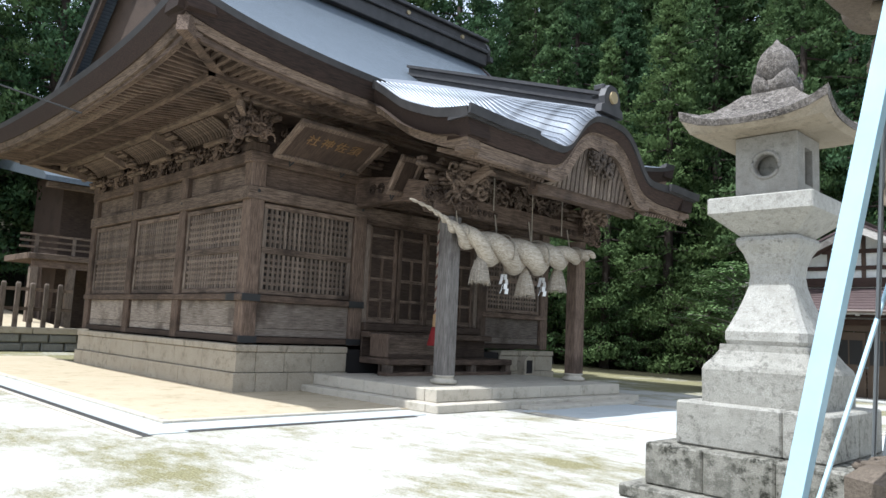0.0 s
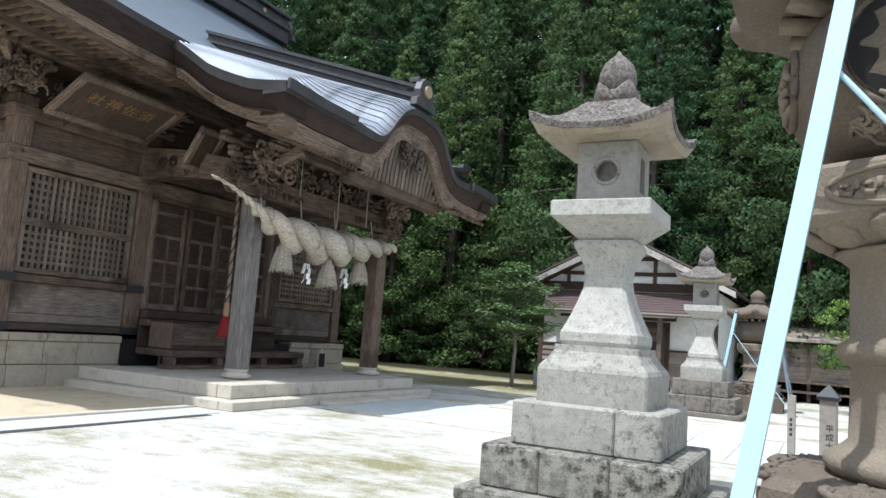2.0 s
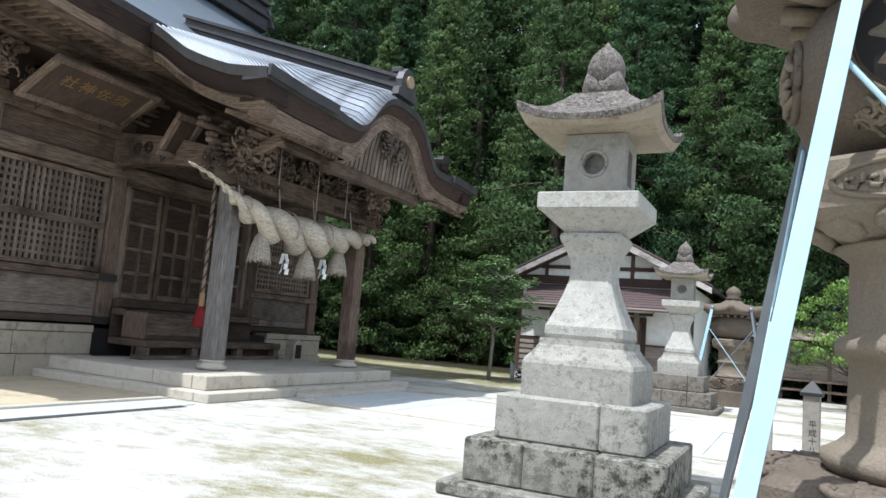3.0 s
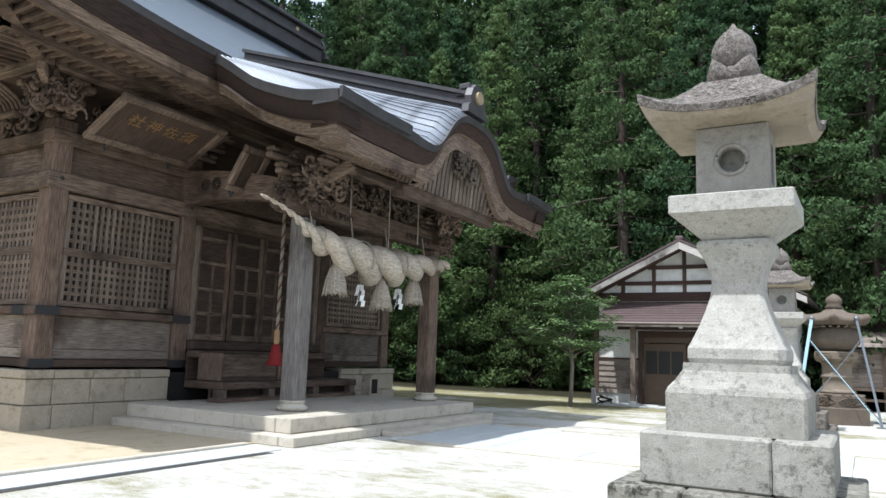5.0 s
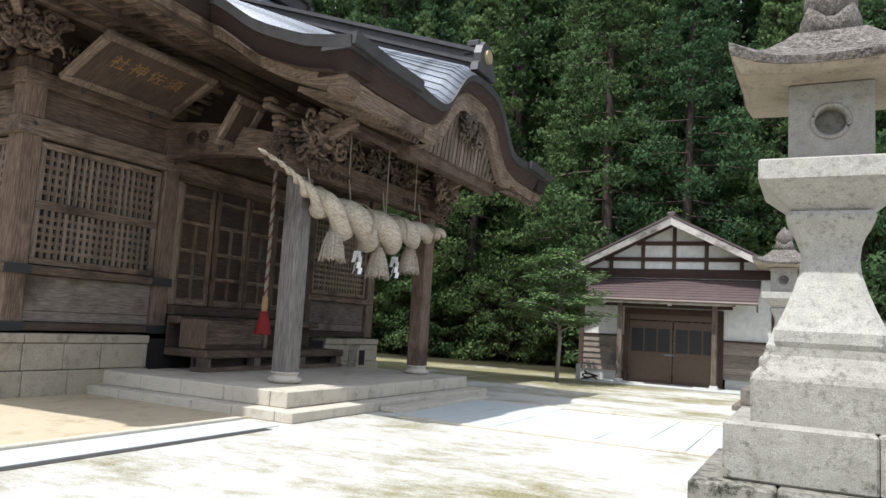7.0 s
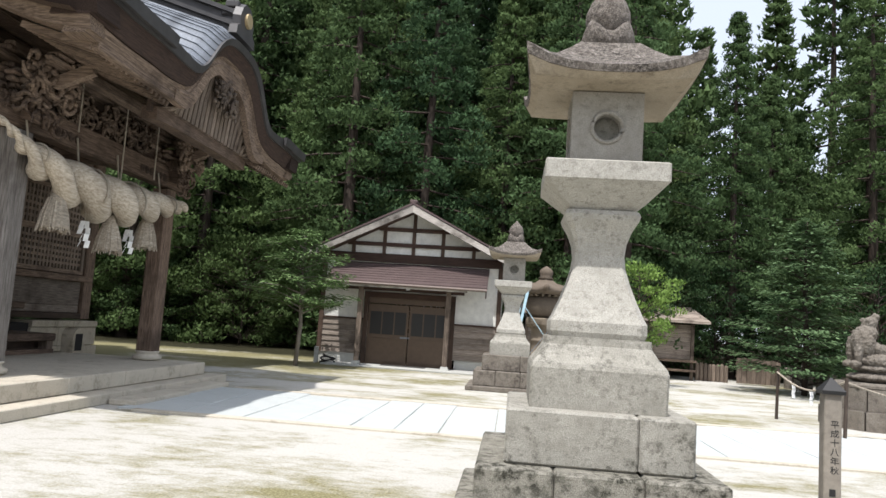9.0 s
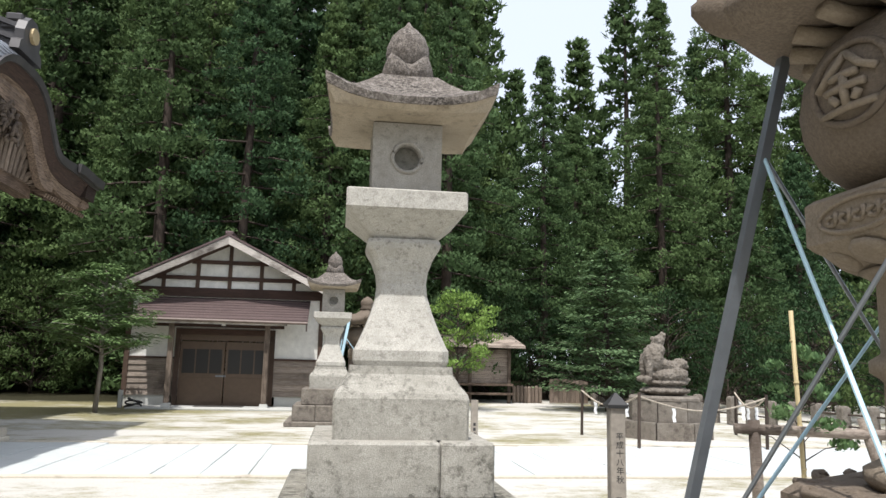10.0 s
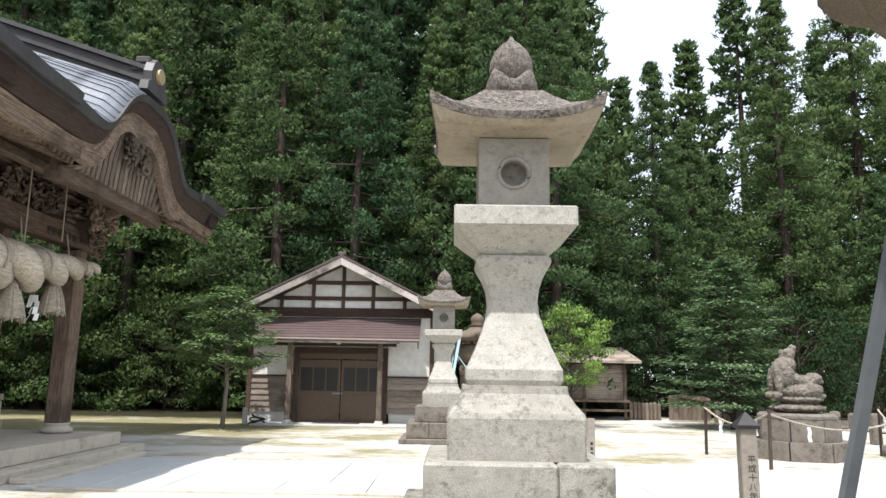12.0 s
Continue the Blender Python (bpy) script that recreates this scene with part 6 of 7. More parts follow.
def cedar(seed, h, r, leaf, n_bough=60, bare=0.06, full=1.0):
    """Tall cedar: straight trunk, drooping boughs that end in rounded tufts, pointed top."""
    rng = random.Random(seed)
    o = thing("cedar_tree", "tall dark green cedar with dense tufted foliage", "tree", "cedar forest")
    bm = bmesh.new()
    tube(bm, [(0, 0, -1), (0, 0, h * 0.3), (0.1, 0.05, h * 0.6), (0.1, 0, h * 0.97)], [0.34, 0.27, 0.18, 0.03], 8)
    part("trunk", bm, BARK, o, smooth=True)
    limbs, crown = bmesh.new(), bmesh.new()
    for i in range(n_bough):
        t = bare + (1 - bare) * ((i + rng.random()) / n_bough) ** 0.92
        z = h * t
        rr = r * min(1.0, (1 - t) * 1.75 + 0.06) * rng.uniform(0.6, 1.12)
        a = i * 2.39996 + rng.uniform(-0.4, 0.4)
        tip = Vector((rr * math.cos(a), rr * math.sin(a), z - 0.14 * rr))
        root = Vector((0.05, 0, z + 0.25))
        tube(limbs, [tuple(root), tuple(root.lerp(tip, 0.5) + Vector((0, 0, 0.1))), tuple(tip)], [0.06, 0.045, 0.015], 4)
        side = Vector((-math.sin(a), math.cos(a), 0))
        for k in range(5):
            f = (1.0, 0.82, 0.78, 0.58, 0.42)[k]
            spread_out = (0, 0.55, -0.55, 0.35, -0.35)[k] * min(1.0, 0.35 + rr * 0.35)
            c = root.lerp(tip, f) + side * (spread_out + rng.uniform(-0.15, 0.15)) + Vector((0, 0, rng.uniform(-0.5, 0.45)))
            cr = (0.3 + 0.36 * min(1.0, (1 - t) * 1.6)) * rng.uniform(0.7, 1.3)
            tuft(crown, c, cr, int((30 + 70 * cr) * full), leaf, rng)
    tuft(crown, Vector((0.1, 0, h * 0.985)), 0.22, 30, leaf, rng)
    tagged(part("branchwork", limbs, BARK, o), kind="stuff")
    part("crown", crown, LEAF_SUGI if seed % 2 else LEAF_SUGI2, o)
    return o


def broadleaf(name, seed, h, r, material, leaf, n_clump, label, group, trunk_h=0.35, trunk_r=0.06):
    """Small broad-leaved tree: bent stem, forking limbs, loose clumps with gaps."""
    rng = random.Random(seed)
    o = thing(name, label, "tree", group)
    bm = bmesh.new()
    tube(bm, [(0, 0, -0.1), (0.03, 0.02, h * trunk_h), (0.0, 0.06, h * 0.85)], [trunk_r, trunk_r * 0.8, trunk_r * 0.25], 8)
    part("trunk", bm, BARK, o, smooth=True)
    limbs, crown = bmesh.new(), bmesh.new()
    for i in range(n_clump):
        t = (i + rng.random()) / n_clump
        z = h * (trunk_h + (1 - trunk_h) * t)
        rr = r * math.sqrt(max(0.05, 1 - (1.75 * t - 0.6) ** 2 * 0.8)) * rng.uniform(0.45, 1.05)
        a = i * 2.39996 + rng.uniform(-0.5, 0.5)
        c = Vector((rr * math.cos(a), rr * math.sin(a), z))
        tube(limbs, [(0, 0, max(h * trunk_h * 0.8, z - 0.5 * rr)), tuple(c * 0.55 + Vector((0, 0, z * 0.4))), tuple(c)], [trunk_r * 0.4, trunk_r * 0.25, 0.008], 4)
        leaf_cloud(crown, c, r * rng.uniform(0.2, 0.34), 90, leaf, rng, 0.4, 0.25, 0.26, True)
    tagged(part("branchwork", limbs, BARK, o), kind="stuff")
    part("crown", crown, material, o)
    return o


def layered(name, seed, h, r, material, leaf, tiers, label, trunk_h, trunk_r, cone, bark=None):
    """Small tree with flat, spreading sprays in loose tiers; cone 1 tapers to a point, 0 stays domed."""
    rng = random.Random(seed)
    o = thing(name, label, "tree")
    bm = bmesh.new()
    tube(bm, [(0, 0, -0.05), (0.05, 0.02, h * 0.3), (-0.03, 0.03, h * 0.6), (0.02, 0, h * 0.97)], [trunk_r, trunk_r * 0.85, trunk_r * 0.6, 0.01], 8)
    part("trunk", bm, bark or BARK, o, smooth=True)
    limbs, crown = bmesh.new(), bmesh.new()
    for i in range(tiers * 5):
        t = (i + rng.random()) / (tiers * 5)
        z = h * lerp(trunk_h, 0.97, t)
        wide = lerp(math.sqrt(max(0.05, 1 - (1.6 * t - 0.5) ** 2)), 1.05 - t, cone)
        reach = r * wide * rng.uniform(0.65, 1.1)
        a = i * 2.39996 + rng.uniform(-0.5, 0.5)
        d, side = Vector((math.cos(a), math.sin(a), 0)), Vector((-math.sin(a), math.cos(a), 0))
        rise = rng.uniform(-0.05, 0.22)
        tube(limbs, [(0, 0, z - 0.15), tuple(d * reach * 0.5 + Vector((0, 0, z + rise * reach * 0.6))), tuple(d * reach + Vector((0, 0, z + rise * reach)))], [trunk_r * 0.35, trunk_r * 0.2, 0.006], 4)
        for _ in range(int(90 + 130 * wide)):
            f = rng.uniform(0.25, 1.05)
            p = d * reach * f + side * rng.gauss(0, 0.17 * r * (1.15 - 0.5 * f)) + Vector((0, 0, z + rise * reach * f + rng.gauss(0, 0.05)))
            w = (d + side * rng.uniform(-0.9, 0.9) + Vector((0, 0, rng.uniform(-0.55, 0.25)))).normalized()
            u = w.cross(Vector((rng.uniform(-0.4, 0.4), rng.uniform(-0.4, 0.4), 1))).normalized()
            q = leaf * rng.uniform(0.6, 1.3)
            crown.faces.new([crown.verts.new(v) for v in (p - w * q * 0.5, p + u * q * 0.24, p + w * q * 0.6, p - u * q * 0.24)])
    tagged(part("branchwork", limbs, bark or BARK, o), kind="stuff")
    part("crown", crown, material, o)
    return o


kinds = [cedar(1, 22, 3.3, 0.21, 66, 0.05, 1.15), cedar(2, 25, 3.5, 0.21, 72, 0.05, 1.15), cedar(4, 19, 3.1, 0.2, 60, 0.05, 1.15), cedar(7, 27, 3.6, 0.22, 76, 0.2, 1.1), cedar(8, 16, 3.0, 0.2, 54, 0.2, 1.1)]
kinds += [cedar(11, 23, 3.6, 0.4, 46, 0.05, 0.5), cedar(12, 26, 3.8, 0.4, 48, 0.05, 0.5)]
NEAR, BARE, FAR = (0, 1, 2), (3, 4, 2), (5, 6)
rng = random.Random(21)
spots = []


def plant(x, y, k, s=1.0):
    spots.append((x, y, rng.choice(k), s * rng.uniform(0.88, 1.15), rng.uniform(0, 360)))


# forest edge behind the porch and house, then rows climbing the slope
for row, (yy, s) in enumerate(((31.0, 0.8), (35.5, 0.95), (40.5, 1.02), (46, 1.1), (53, 1.15))):
    xx = -38.0
    while xx < 4.4 + row * 0.3:
        plant(xx + rng.uniform(-0.9, 0.9), yy + rng.uniform(-1.3, 1.3) - (0.12 * max(0, -xx - 16) if row == 0 else 0), (NEAR if row < 2 else FAR), s)
        xx += rng.uniform(2.7, 3.5)
# forest to the west, behind the fence
for xx0 in (-40.5, -45.5):
    yy = -16.0
    while yy < 33:
        plant(xx0 + rng.uniform(-1, 1), yy + rng.uniform(-0.8, 0.8), NEAR if xx0 > -42 else FAR, 1.0)
        yy += rng.uniform(2.8, 3.8)
# lower and farther wood to the east, with the sky above it
for yy, xa, xb, s in ((34, 5.6, 30, 0.72), (38.5, 6.5, 36, 0.85), (45, 8, 44, 0.98)):
    xx = xa
    while xx < xb:
        plant(xx + rng.uniform(-1, 1), yy + rng.uniform(-1.5, 1.5), BARE if yy < 40 else FAR, s * rng.uniform(0.85, 1.0))
        xx += rng.uniform(2.3, 3.2)
for x, y in ((-31, 27), (-34, 22), (-30.5, 31), (-27, 29.5), (-33.5, 30)):
    plant(x, y, NEAR, 1.1)
used = set()
for x, y, k, s, a in spots:
    m = pose(x, y, ground_height(x, y) - 0.3, 0, 0, a)
    src = kinds[k]
    if k not in used:
        used.add(k)
        src.matrix_basis = m @ Matrix.Scale(s, 4)
    else:
        o = copy_thing(src, m)
        o.scale = (s, s, s)

# undergrowth along the forest edge, the trees' shade put into its leaf colour
bush = [broadleaf("forest_shrub", 31, 3.4, 1.9, LEAF_SHADE, 0.13, 60, "glossy shrub at the forest edge, leaves coloured dark for shade", "forest shrubs", 0.08), broadleaf("forest_shrub", 33, 4.6, 2.3, LEAF_SHADE, 0.13, 70, "glossy shrub at the forest edge, leaves coloured dark for shade", "forest shrubs", 0.08)]
xx = -30.0
first = [True, True]
while xx < 0:
    k = rng.randrange(2)
    m = pose(xx, 31.0 + rng.uniform(-0.6, 1.2) + (1.2 if -10.5 < xx < -2 else 0), -0.05, 0, 0, rng.uniform(0, 360))
    if first[k]:
        bush[k].matrix_basis = m
        first[k] = False
    else:
        copy_thing(bush[k], m)
    xx += rng.uniform(1.6, 2.6)
PALE_BARK = wood("pale_tree_bark", (0.14, 0.12, 0.1), (0.34, 0.31, 0.27), "z")
layered("young_tree", 51, 3.95, 1.7, LEAF_YOUNG, 0.13, 9, "small slender broad-leaved tree beside the house", 0.4, 0.07, 0.25, PALE_BARK).location = (-8.95, 21.6, 0)
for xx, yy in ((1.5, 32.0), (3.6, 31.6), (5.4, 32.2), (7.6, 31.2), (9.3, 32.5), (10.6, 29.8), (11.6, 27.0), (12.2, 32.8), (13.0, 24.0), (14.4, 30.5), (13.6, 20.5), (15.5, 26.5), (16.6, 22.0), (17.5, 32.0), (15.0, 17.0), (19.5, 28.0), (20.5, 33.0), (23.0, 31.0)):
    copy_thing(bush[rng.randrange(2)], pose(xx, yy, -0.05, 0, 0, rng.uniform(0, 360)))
broadleaf("young_maple", 52, 3.7, 1.5, LEAF_FRESH, 0.12, 44, "bright green young tree near the shed", "", 0.35, 0.05).location = (1.0, 24.5, 0)

# ---------------------------------------------------------------- west yard: stone wall, picket fence, inner hall
FWX = -28.3
wall = thing("wall_west", "low rough stone wall with flat coping", "wall", kind="structure")
rng = random.Random(8)
for row in range(2):
    y = -13.0
    while y < 9.4:
        w = rng.uniform(0.5, 1.0)
        z0, z1 = row * 0.32, row * 0.32 + 0.31
        bm = bmesh.new()
        j = lambda: rng.uniform(-0.03, 0.03)
        loft(bm, [[(FWX - 0.3, y + 0.01, z0), (FWX - 0.3, y + w - 0.015 + j(), z0), (FWX - 0.3, y + w - 0.015, z1), (FWX - 0.3, y + 0.01, z1)], [(FWX + 0.04, y + 0.01, z0 + 0.005), (FWX + 0.04, y + w - 0.015 + j(), z0 + 0.005), (FWX + 0.03, y + w - 0.02, z1 - 0.01), (FWX + 0.03, y + 0.015 + abs(j()), z1 - 0.01)], [(FWX + 0.09, y + 0.06, z0 + 0.05), (FWX + 0.09, y + w - 0.07, z0 + 0.05), (FWX + 0.08, y + w - 0.08, z1 - 0.06), (FWX + 0.08, y + 0.07, z1 - 0.06)]])
        part("wall_stone", bm, WALLSTONE, wall)
        y += w
y = -13.0
while y < 9.4:
    part("coping", B(FWX - 0.35, FWX + 0.1, y + 0.005, y + 1.9, 0.635, 0.86, bevel=0.02), PLINTH, wall)
    y += 1.91
part("yard_fill", loft(bmesh.new(), [[(FWX - 10.5, y, -0.1), (FWX - 0.36, y, -0.1), (FWX - 0.36, y, 0.8), (FWX - 10.5, y, 1.5)] for y in (-13, 9.4)]), SANDY, wall)
fence = thing("picket_fence", "grey weathered wooden picket fence on a stone wall", "fence")
first = {}
y, k = -12.8, 0
while y < 9.2:
    tall = k % 6 == 0
    if tall not in first:
        h, w = (2.75, 0.1) if tall else (2.45, 0.075)
        first[tall] = (part("post" if tall else "picket", loft(bmesh.new(), [sq(w, z, 0.01, FWX - 0.1, y) for z in (0.86, h - 0.06)] + [sq(w * 0.55, h, 0.006, FWX - 0.1, y)]), WOOD_PALE_Z, fence), y)
    else:
        again(first[tall][0], (0, y - first[tall][1], 0))
    y += 0.46
    k += 1
for z in (1.45, 2.15):
    part("rail", B(FWX - 0.24, FWX - 0.19, -13, 9.3, z, z + 0.12), WOOD_PALE_Y, fence)
inner = thing("inner_hall", "dark raised timber hall with railed veranda", "shrine hall")
ix, iy = -33.0, 8.9
part("veranda", B(ix - 2, ix + 1.6, iy - 0.5, 12, 3.5, 3.75, bevel=0.02), WOOD_PALE_Y, inner)
part("veranda_beam", B(ix + 1.3, ix + 1.5, iy - 0.3, 12, 3.2, 3.49), WOOD_Y, inner)
for y in (iy - 0.2, iy + 1.2, iy + 2.6, iy + 4.0):
    part("pillar", B(ix + 1.2, ix + 1.5, y - 0.14, y + 0.14, 0.8, 3.2), WOOD_PALE_Z, inner)
    part("rail_post", B(ix + 1.35, ix + 1.47, y - 0.06, y + 0.06, 3.75, 4.5), WOOD_PALE_Z, inner)
for z in (3.95, 4.2, 4.45):
    part("hand_rail", B(ix + 1.36, ix + 1.46, iy - 0.8, 12, z, z + 0.08), WOOD_PALE_Y, inner)
part("body", B(ix - 4, ix, iy + 1.0, 18, 0.8, 7.5), WOOD_DARK, inner)
bm = bmesh.new()
loft(bm, [[(ix - 6, y, 8.2), (ix + 2.4, y, 6.6), (ix + 2.4, y, 6.8), (ix - 2, y, 9.0)] for y in (iy - 0.4, 19)])
part("roof", bm, ROOF_MAIN, inner)
part("eave_beam", B(ix + 1.8, ix + 2.1, iy - 0.2, 18.5, 6.4, 6.6), WOOD_PALE_Y, inner)
tagged(part("overhead_cable", tube(bmesh.new(), [(lerp(-15.1, -28.2, t), lerp(4.96, -12, t), lerp(5.5, 12.0, t) - 0.15 * math.sin(math.pi * t)) for t in np.linspace(0, 1, 14)], 0.018, 5), IRON), "thin grey overhead cable from the eave", "cable")


# ---------------------------------------------------------------- sign posts
def sign_post(x, y, h, w, text, turn, cap):
    o = thing("sign_post", "weathered wooden sign post with dark lettering", "sign post", "sign posts")
    pst = part("post", loft(bmesh.new(), [sq(w, 0, 0.008), sq(w, h, 0.008)]), plain("grey_sign_wood", (0.27, 0.24, 0.2), 0.85, 0, 0.25, 9) if "grey_sign_wood" not in MATS else MATS["grey_sign_wood"], o)
    if cap:
        part("cap", loft(bmesh.new(), [sq(w * 1.3, h), sq(w * 1.35, h + 0.03), sq(w * 0.1, h + 0.13)]), IRON, o, "black metal cap")
    for i, ch in enumerate(text):
        letters(ch, w * 1.02, IRON, "painted_character", pst, pose(0.2 * w, -w - 0.001, h - 0.24 - i * w * 1.08, 90, 0, 0), "black painted character", 0.001)
    for i in range(4):
        z = h - 0.34 - len(text) * w * 1.08 - i * w * 1.35
        if z > 0.15:
            part("painted_mark", B(-w * 0.35, w * 0.35, -w - 0.003, -w - 0.0005, z - w * 0.4, z + w * 0.45), IRON, pst)
    o.matrix_basis = pose(x, y, 0, 0, 0, turn)
    return o


sign_post(-0.31, 7.54, 1.12, 0.066, "平成十八年秋", -6, True)
sign_post(-0.75, 11.9, 0.95, 0.05, "", -6, False)

# ---------------------------------------------------------------- beast statue on its pedestal
ped = thing("statue_pedestal", "octagonal brown stone pedestal in two courses", "pedestal")
PXX, PYY = 4.3, 16.6
for rr, z0, z1 in ((1.0, 0.0, 0.36), (0.8, 0.36, 0.78)):
    for i in range(8):
        a0, a1 = 2 * math.pi * (i + 0.02) / 8 + 0.2, 2 * math.pi * (i + 0.98) / 8 + 0.2
        ring = lambda z: [(PXX + q * math.cos(a), PYY + q * math.sin(a), z) for q, a in ((rr, a0), (rr, a1), (0.3, a1), (0.3, a0))]
        part("pedestal_stone", loft(bmesh.new(), [ring(z0), ring(z1 - 0.006)]), GRANITE_BROWN, ped)
part("pedestal_top", lathe([(0.3, 0.76), (0.74, 0.76), (0.79, 0.79), (0.79, 0.84), (0.74, 0.88), (0.3, 0.88)], 8, PXX, PYY), GRANITE_BROWN, ped)
bm = bmesh.new()
# plinth rock, torso, mane, raised head, forelegs, haunch with a cub's open-mouthed head
for cx, cz, cy, rx, ry, rz, tilt in ((0.03, 0.97, 0, 0.5, 0.4, 0.1, 0), (0.06, 1.13, 0, 0.44, 0.36, 0.07, 0), (0.05, 1.27, 0, 0.38, 0.32, 0.15, 0), (-0.2, 1.58, 0, 0.2, 0.24, 0.3, 8), (-0.14, 1.76, 0, 0.17, 0.2, 0.16, 0), (-0.09, 1.94, 0, 0.15, 0.14, 0.11, 40), (0.0, 2.05, 0, 0.085, 0.1, 0.07, 50), (-0.02, 1.93, 0, 0.07, 0.08, 0.05, 30), (-0.16, 1.99, -0.1, 0.05, 0.04, 0.05, 0), (-0.16, 1.99, 0.1, 0.05, 0.04, 0.05, 0), (-0.35, 1.44, -0.14, 0.07, 0.08, 0.27, 3), (-0.35, 1.44, 0.14, 0.07, 0.08, 0.27, 3), (-0.39, 1.2, -0.14, 0.1, 0.09, 0.06, 0), (-0.39, 1.2, 0.14, 0.1, 0.09, 0.06, 0), (-0.02, 1.48, 0, 0.27, 0.2, 0.13, -22), (0.2, 1.44, 0, 0.22, 0.2, 0.13, 4), (0.35, 1.5, 0, 0.15, 0.18, 0.11, 0), (0.43, 1.46, 0, 0.1, 0.13, 0.06, -10), (0.4, 1.32, 0, 0.12, 0.12, 0.05, 18), (0.22, 1.3, -0.22, 0.2, 0.1, 0.12, 0), (0.22, 1.3, 0.22, 0.2, 0.1, 0.12, 0), (0.36, 1.2, -0.16, 0.13, 0.09, 0.05, 0)):
    bmesh.ops.create_uvsphere(bm, u_segments=16, v_segments=12, radius=1, matrix=Matrix.Translation((PXX + cx, PYY + cy, cz)) @ Matrix.Rotation(radians(-tilt), 4, "Y") @ Matrix.Diagonal((rx, ry, rz, 1)))
st = part("beast_statue", bm, GRANITE_BROWN, None, "", True)
st.data.transform(Matrix.Translation((PXX, PYY, 0.88)) @ Matrix.Scale(1.1, 4) @ Matrix.Translation((-PXX, -PYY, -0.88)))
rem = st.modifiers.new("remesh", "REMESH")
rem.mode, rem.voxel_size, rem.use_smooth_shade = "VOXEL", 0.016, True
tx = bpy.data.textures.new("scales", "CLOUDS")
tx.noise_scale = 0.05
dis = st.modifiers.new("relief", "DISPLACE")
dis.texture, dis.strength, dis.mid_level = tx, 0.06, 0.5
tagged(st, "brown stone guardian beast seated on a pedestal", "statue")
# stakes with a straw cord and paper streamers round it
stakes = [(2.55, 16.9), (2.75, 14.3), (5.2, 14.2), (6.3, 17.2)]
for x, y in stakes:
    tagged(part("rope_stake", tube(bmesh.new(), [(x, y, 0), (x + 0.02, y, 1.02)], 0.032, 7), BARK), "thin dark wooden stake round the statue", "stake", "rope stakes")
for (xa, ya), (xb, yb2) in zip(stakes, stakes[1:]):
    c = thing("paper_garland", "sagging straw cord with white paper streamers", "garland", "paper garlands")
    pts = [(lerp(xa, xb, t), lerp(ya, yb2, t), 0.95 - 0.25 * math.sin(math.pi * t)) for t in np.linspace(0, 1, 12)]
    part("cord", tube(bmesh.new(), pts, 0.018, 6), STRAW, c)
    for t in (3, 6, 9):
        x, y, z = pts[t]
        for i in range(3):
            part("paper_fold", bar(bmesh.new(), (x + 0.02 * (i % 2), y, z - 0.02 - 0.08 * i), (x + 0.02 * ((i + 1) % 2), y, z - 0.11 - 0.08 * i), 0.06, 0.005), PAPER, c)

# ---------------------------------------------------------------- shed and fences in the east
shed = thing("plank_shed", "raised weathered plank shed with a low roof", "shed")
sx0, sx1, syy = -2.4, 3.8, 29.0
for i in range(8):
    z = 0.75 + i * 0.16
    part("wall_board", B(sx0, sx1, syy - 0.03, syy, z, z + 0.152), CLAP, shed)
part("inner_wall", B(sx0, sx1, syy + 0.004, syy + 2, 0.75, 2.05), TIMBER, shed)
for x in spread(sx0 + 0.06, sx1 - 0.06, 4):
    part("post", B(x - 0.06, x + 0.06, syy - 0.1, syy - 0.031, 0.0, 2.1), WOOD_PALE_Z, shed)
for z in (0.32, 0.66):
    part("ledge", B(sx0 - 0.05, sx1 + 0.05, syy - 0.35, syy - 0.101, z, z + 0.08), WOOD_PALE_X, shed)
bm = bmesh.new()
loft(bm, [[(q, syy - 0.6, 2.08), (q, syy + 2.4, 2.7), (q, syy + 2.4, 2.78), (q, syy - 0.6, 2.17)] for q in (sx0 - 0.4, sx1 + 0.45)])
part("roof", bm, CLAP, shed)
first = None
for i in range(18):
    x, y = 4.05 + i * 0.15, 29.4
    if 5.2 < x < 6.95:
        continue
    if first is None:
        first = part("fence_stake", loft(bmesh.new(), [sq(0.065, 0, 0.02), sq(0.065, 0.6, 0.02), sq(0.04, 0.66, 0.01)]), WOOD_PALE_Z, None)
        tagged(first, "short grey wooden picket at the forest edge", "fence post", "short fence pickets")
        first.location = (x, y, 0)
    else:
        copy_thing(first, pose(x, y, rng.uniform(-0.05, 0.03), 0, 0, rng.uniform(-6, 6)))
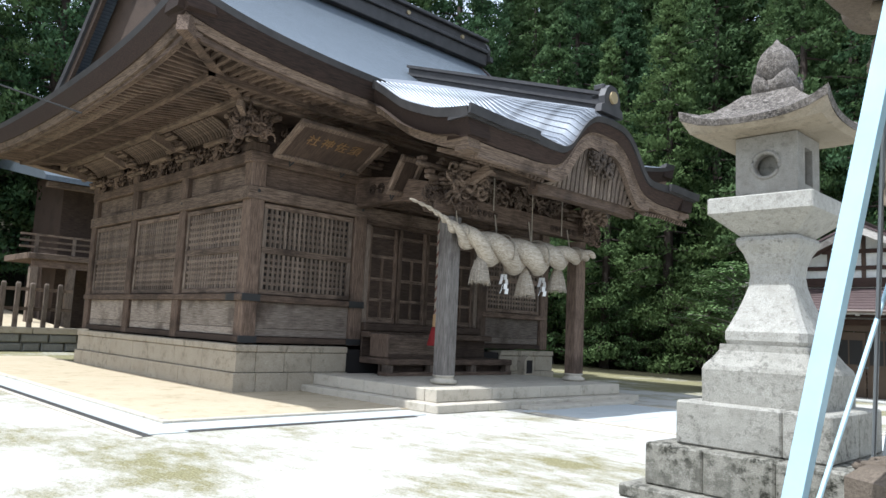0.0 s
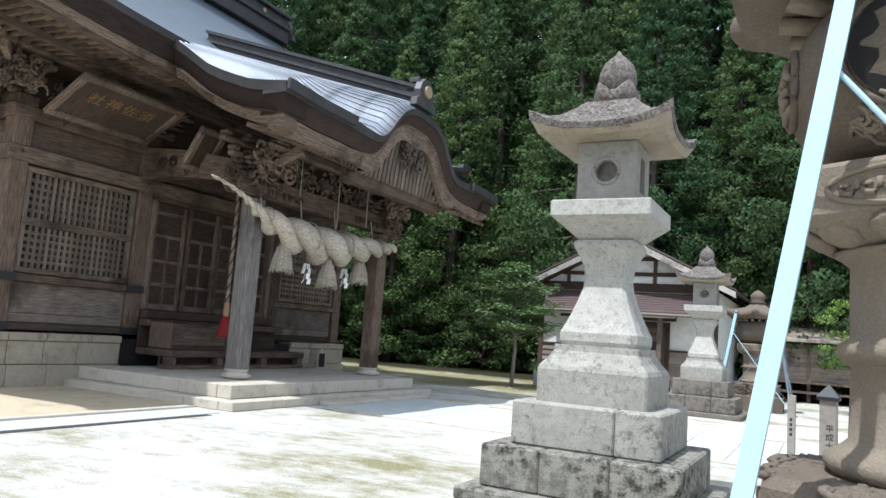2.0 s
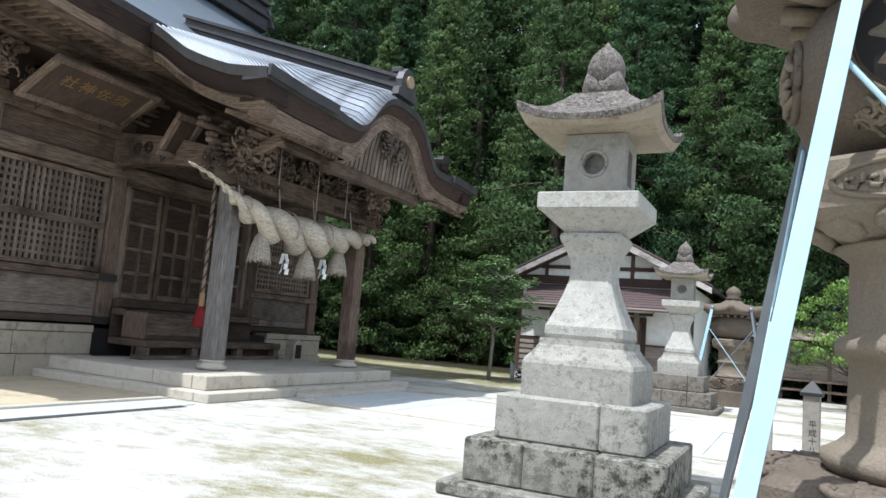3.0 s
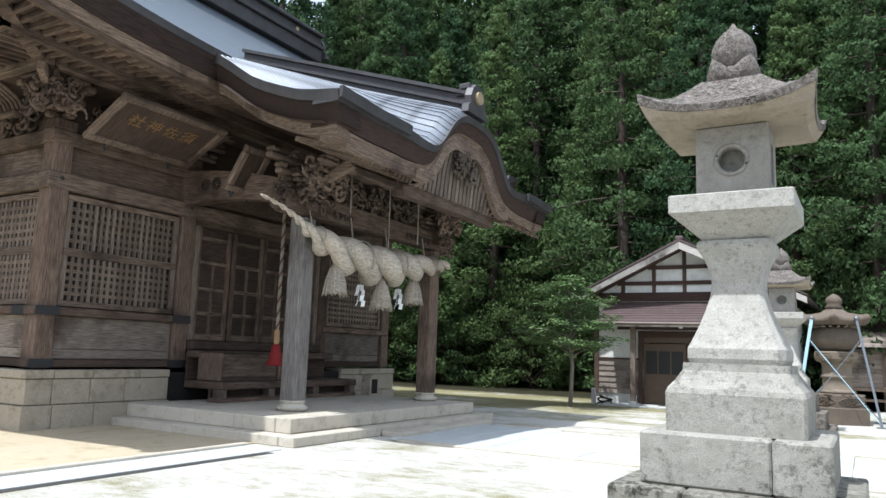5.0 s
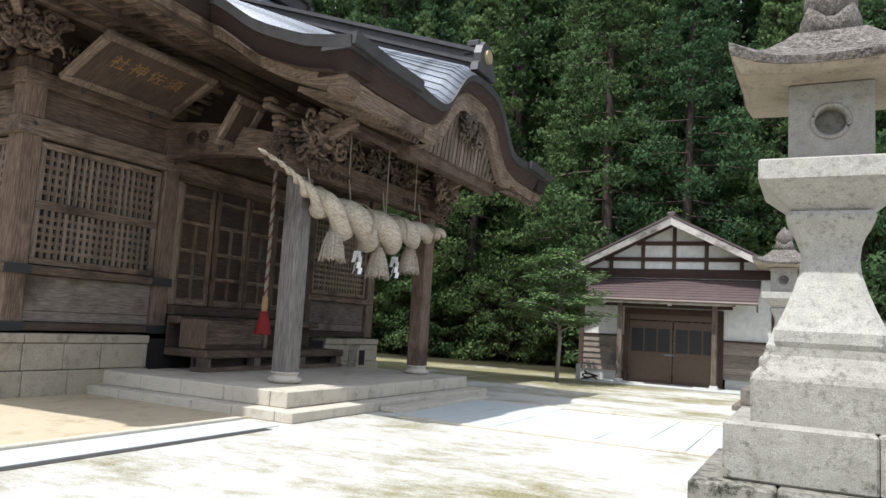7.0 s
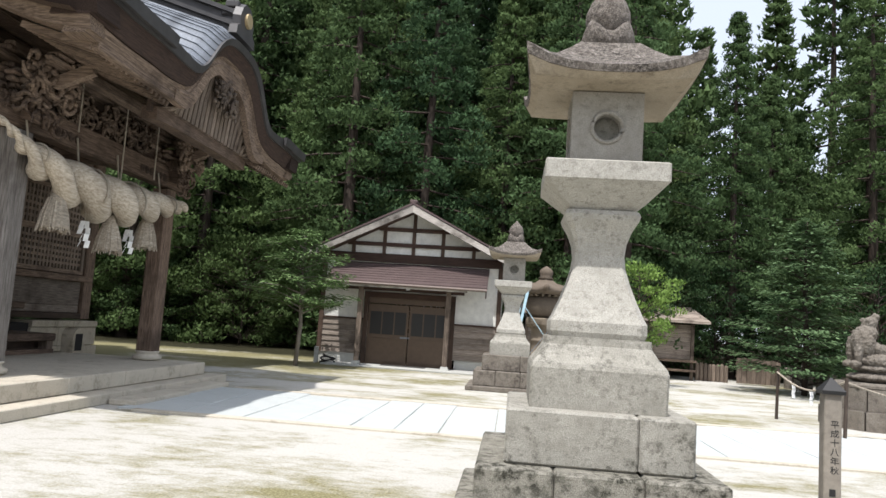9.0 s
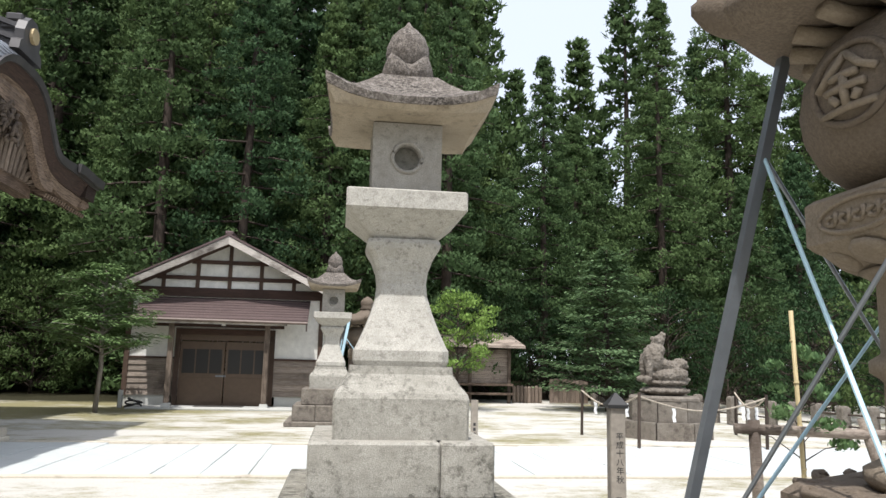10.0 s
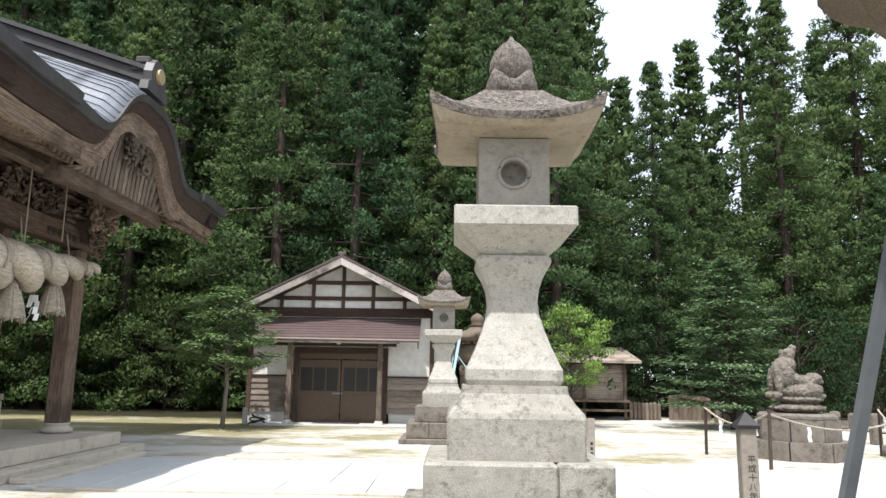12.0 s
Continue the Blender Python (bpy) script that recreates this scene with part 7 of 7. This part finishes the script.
# stone fence posts that turn along the east side of the court
corner = [(6.95, 28.4), (7.2, 24.5), (7.8, 20.0), (8.4, 15.5), (9.2, 9.0)]
post_stone = part("stone_fence_post", loft(bmesh.new(), [sq(0.11, 0, 0.02), sq(0.11, 0.66, 0.02), sq(0.1, 0.71, 0.02), sq(0.06, 0.74, 0.015)]), GRANITE_BROWN, None)
tagged(post_stone, "short weathered square stone fence post", "fence post", "stone fence posts")
post_stone.location = (*corner[0], 0)
for (xa, ya), (xb, yb2) in zip(corner, corner[1:]):
    n = int(math.hypot(xb - xa, yb2 - ya) / 0.72)
    for i in range(1, n + 1):
        copy_thing(post_stone, pose(lerp(xa, xb, i / n), lerp(ya, yb2, i / n), rng.uniform(-0.05, 0.02), 0, 0, rng.uniform(-6, 6)))
    for z in (0.3, 0.55):
        tagged(part("fence_rail", tube(bmesh.new(), [(xa + 0.02, ya, z), (xb + 0.02, yb2, z)], 0.022, 6), BARK), "thin dark rail through the stone fence posts", "rail", "fence rails")
panel = thing("board_gate", "small grey plank gate in the fence", "gate")
for i in range(9):
    part("gate_board", B(5.3 + i * 0.17, 5.3 + i * 0.17 + 0.155, 28.75, 28.8, 0.05, 0.95 + 0.02 * (i % 2)), WOOD_PALE_Z, panel)
for z in (0.25, 0.7):
    part("gate_rail", B(5.28, 6.85, 28.805, 28.84, z, z + 0.09), WOOD_PALE_X, panel)
# supported sapling
sup = thing("sapling_support", "log frame that props a young sapling", "tree support")
for a, b in (((1.3, 8.05, 0), (1.22, 7.95, 1.0)), ((2.42, 7.6, 0), (2.17, 7.7, 1.05))):
    part("log_leg", tube(bmesh.new(), [a, b], 0.055, 10), CLAP, sup, smooth=True)
part("cross_log", tube(bmesh.new(), [(1.05, 8.0, 0.92), (2.4, 7.62, 0.9)], 0.05, 10), CLAP, sup, smooth=True)
bam = bmesh.new()
tube(bam, [(1.72, 7.9, 0), (1.66, 7.88, 0.5), (1.6, 7.86, 2.05)], 0.021, 8)
for z in (0.55, 0.95, 1.35, 1.75):
    tube(bam, [(1.68 - 0.04 * z, 7.87, z), (1.68 - 0.04 * z, 7.87, z + 0.02)], 0.026, 8)
tagged(part("bamboo_pole", bam, plain("dry_bamboo", (0.42, 0.34, 0.18), 0.6), None, "", True), "dry tan bamboo pole tied to a sapling", "pole")
broadleaf("sapling", 71, 1.7, 0.5, LEAF_YOUNG, 0.075, 12, "young broad-leaved sapling tied to a bamboo pole", "", 0.45, 0.018).location = (1.72, 7.97, 0)
layered("spreading_conifer", 72, 5.6, 2.7, LEAF_BROAD, 0.17, 13, "spreading grey-green conifer behind the statue", 0.08, 0.1, 0.75).location = (6.2, 25.0, 0)
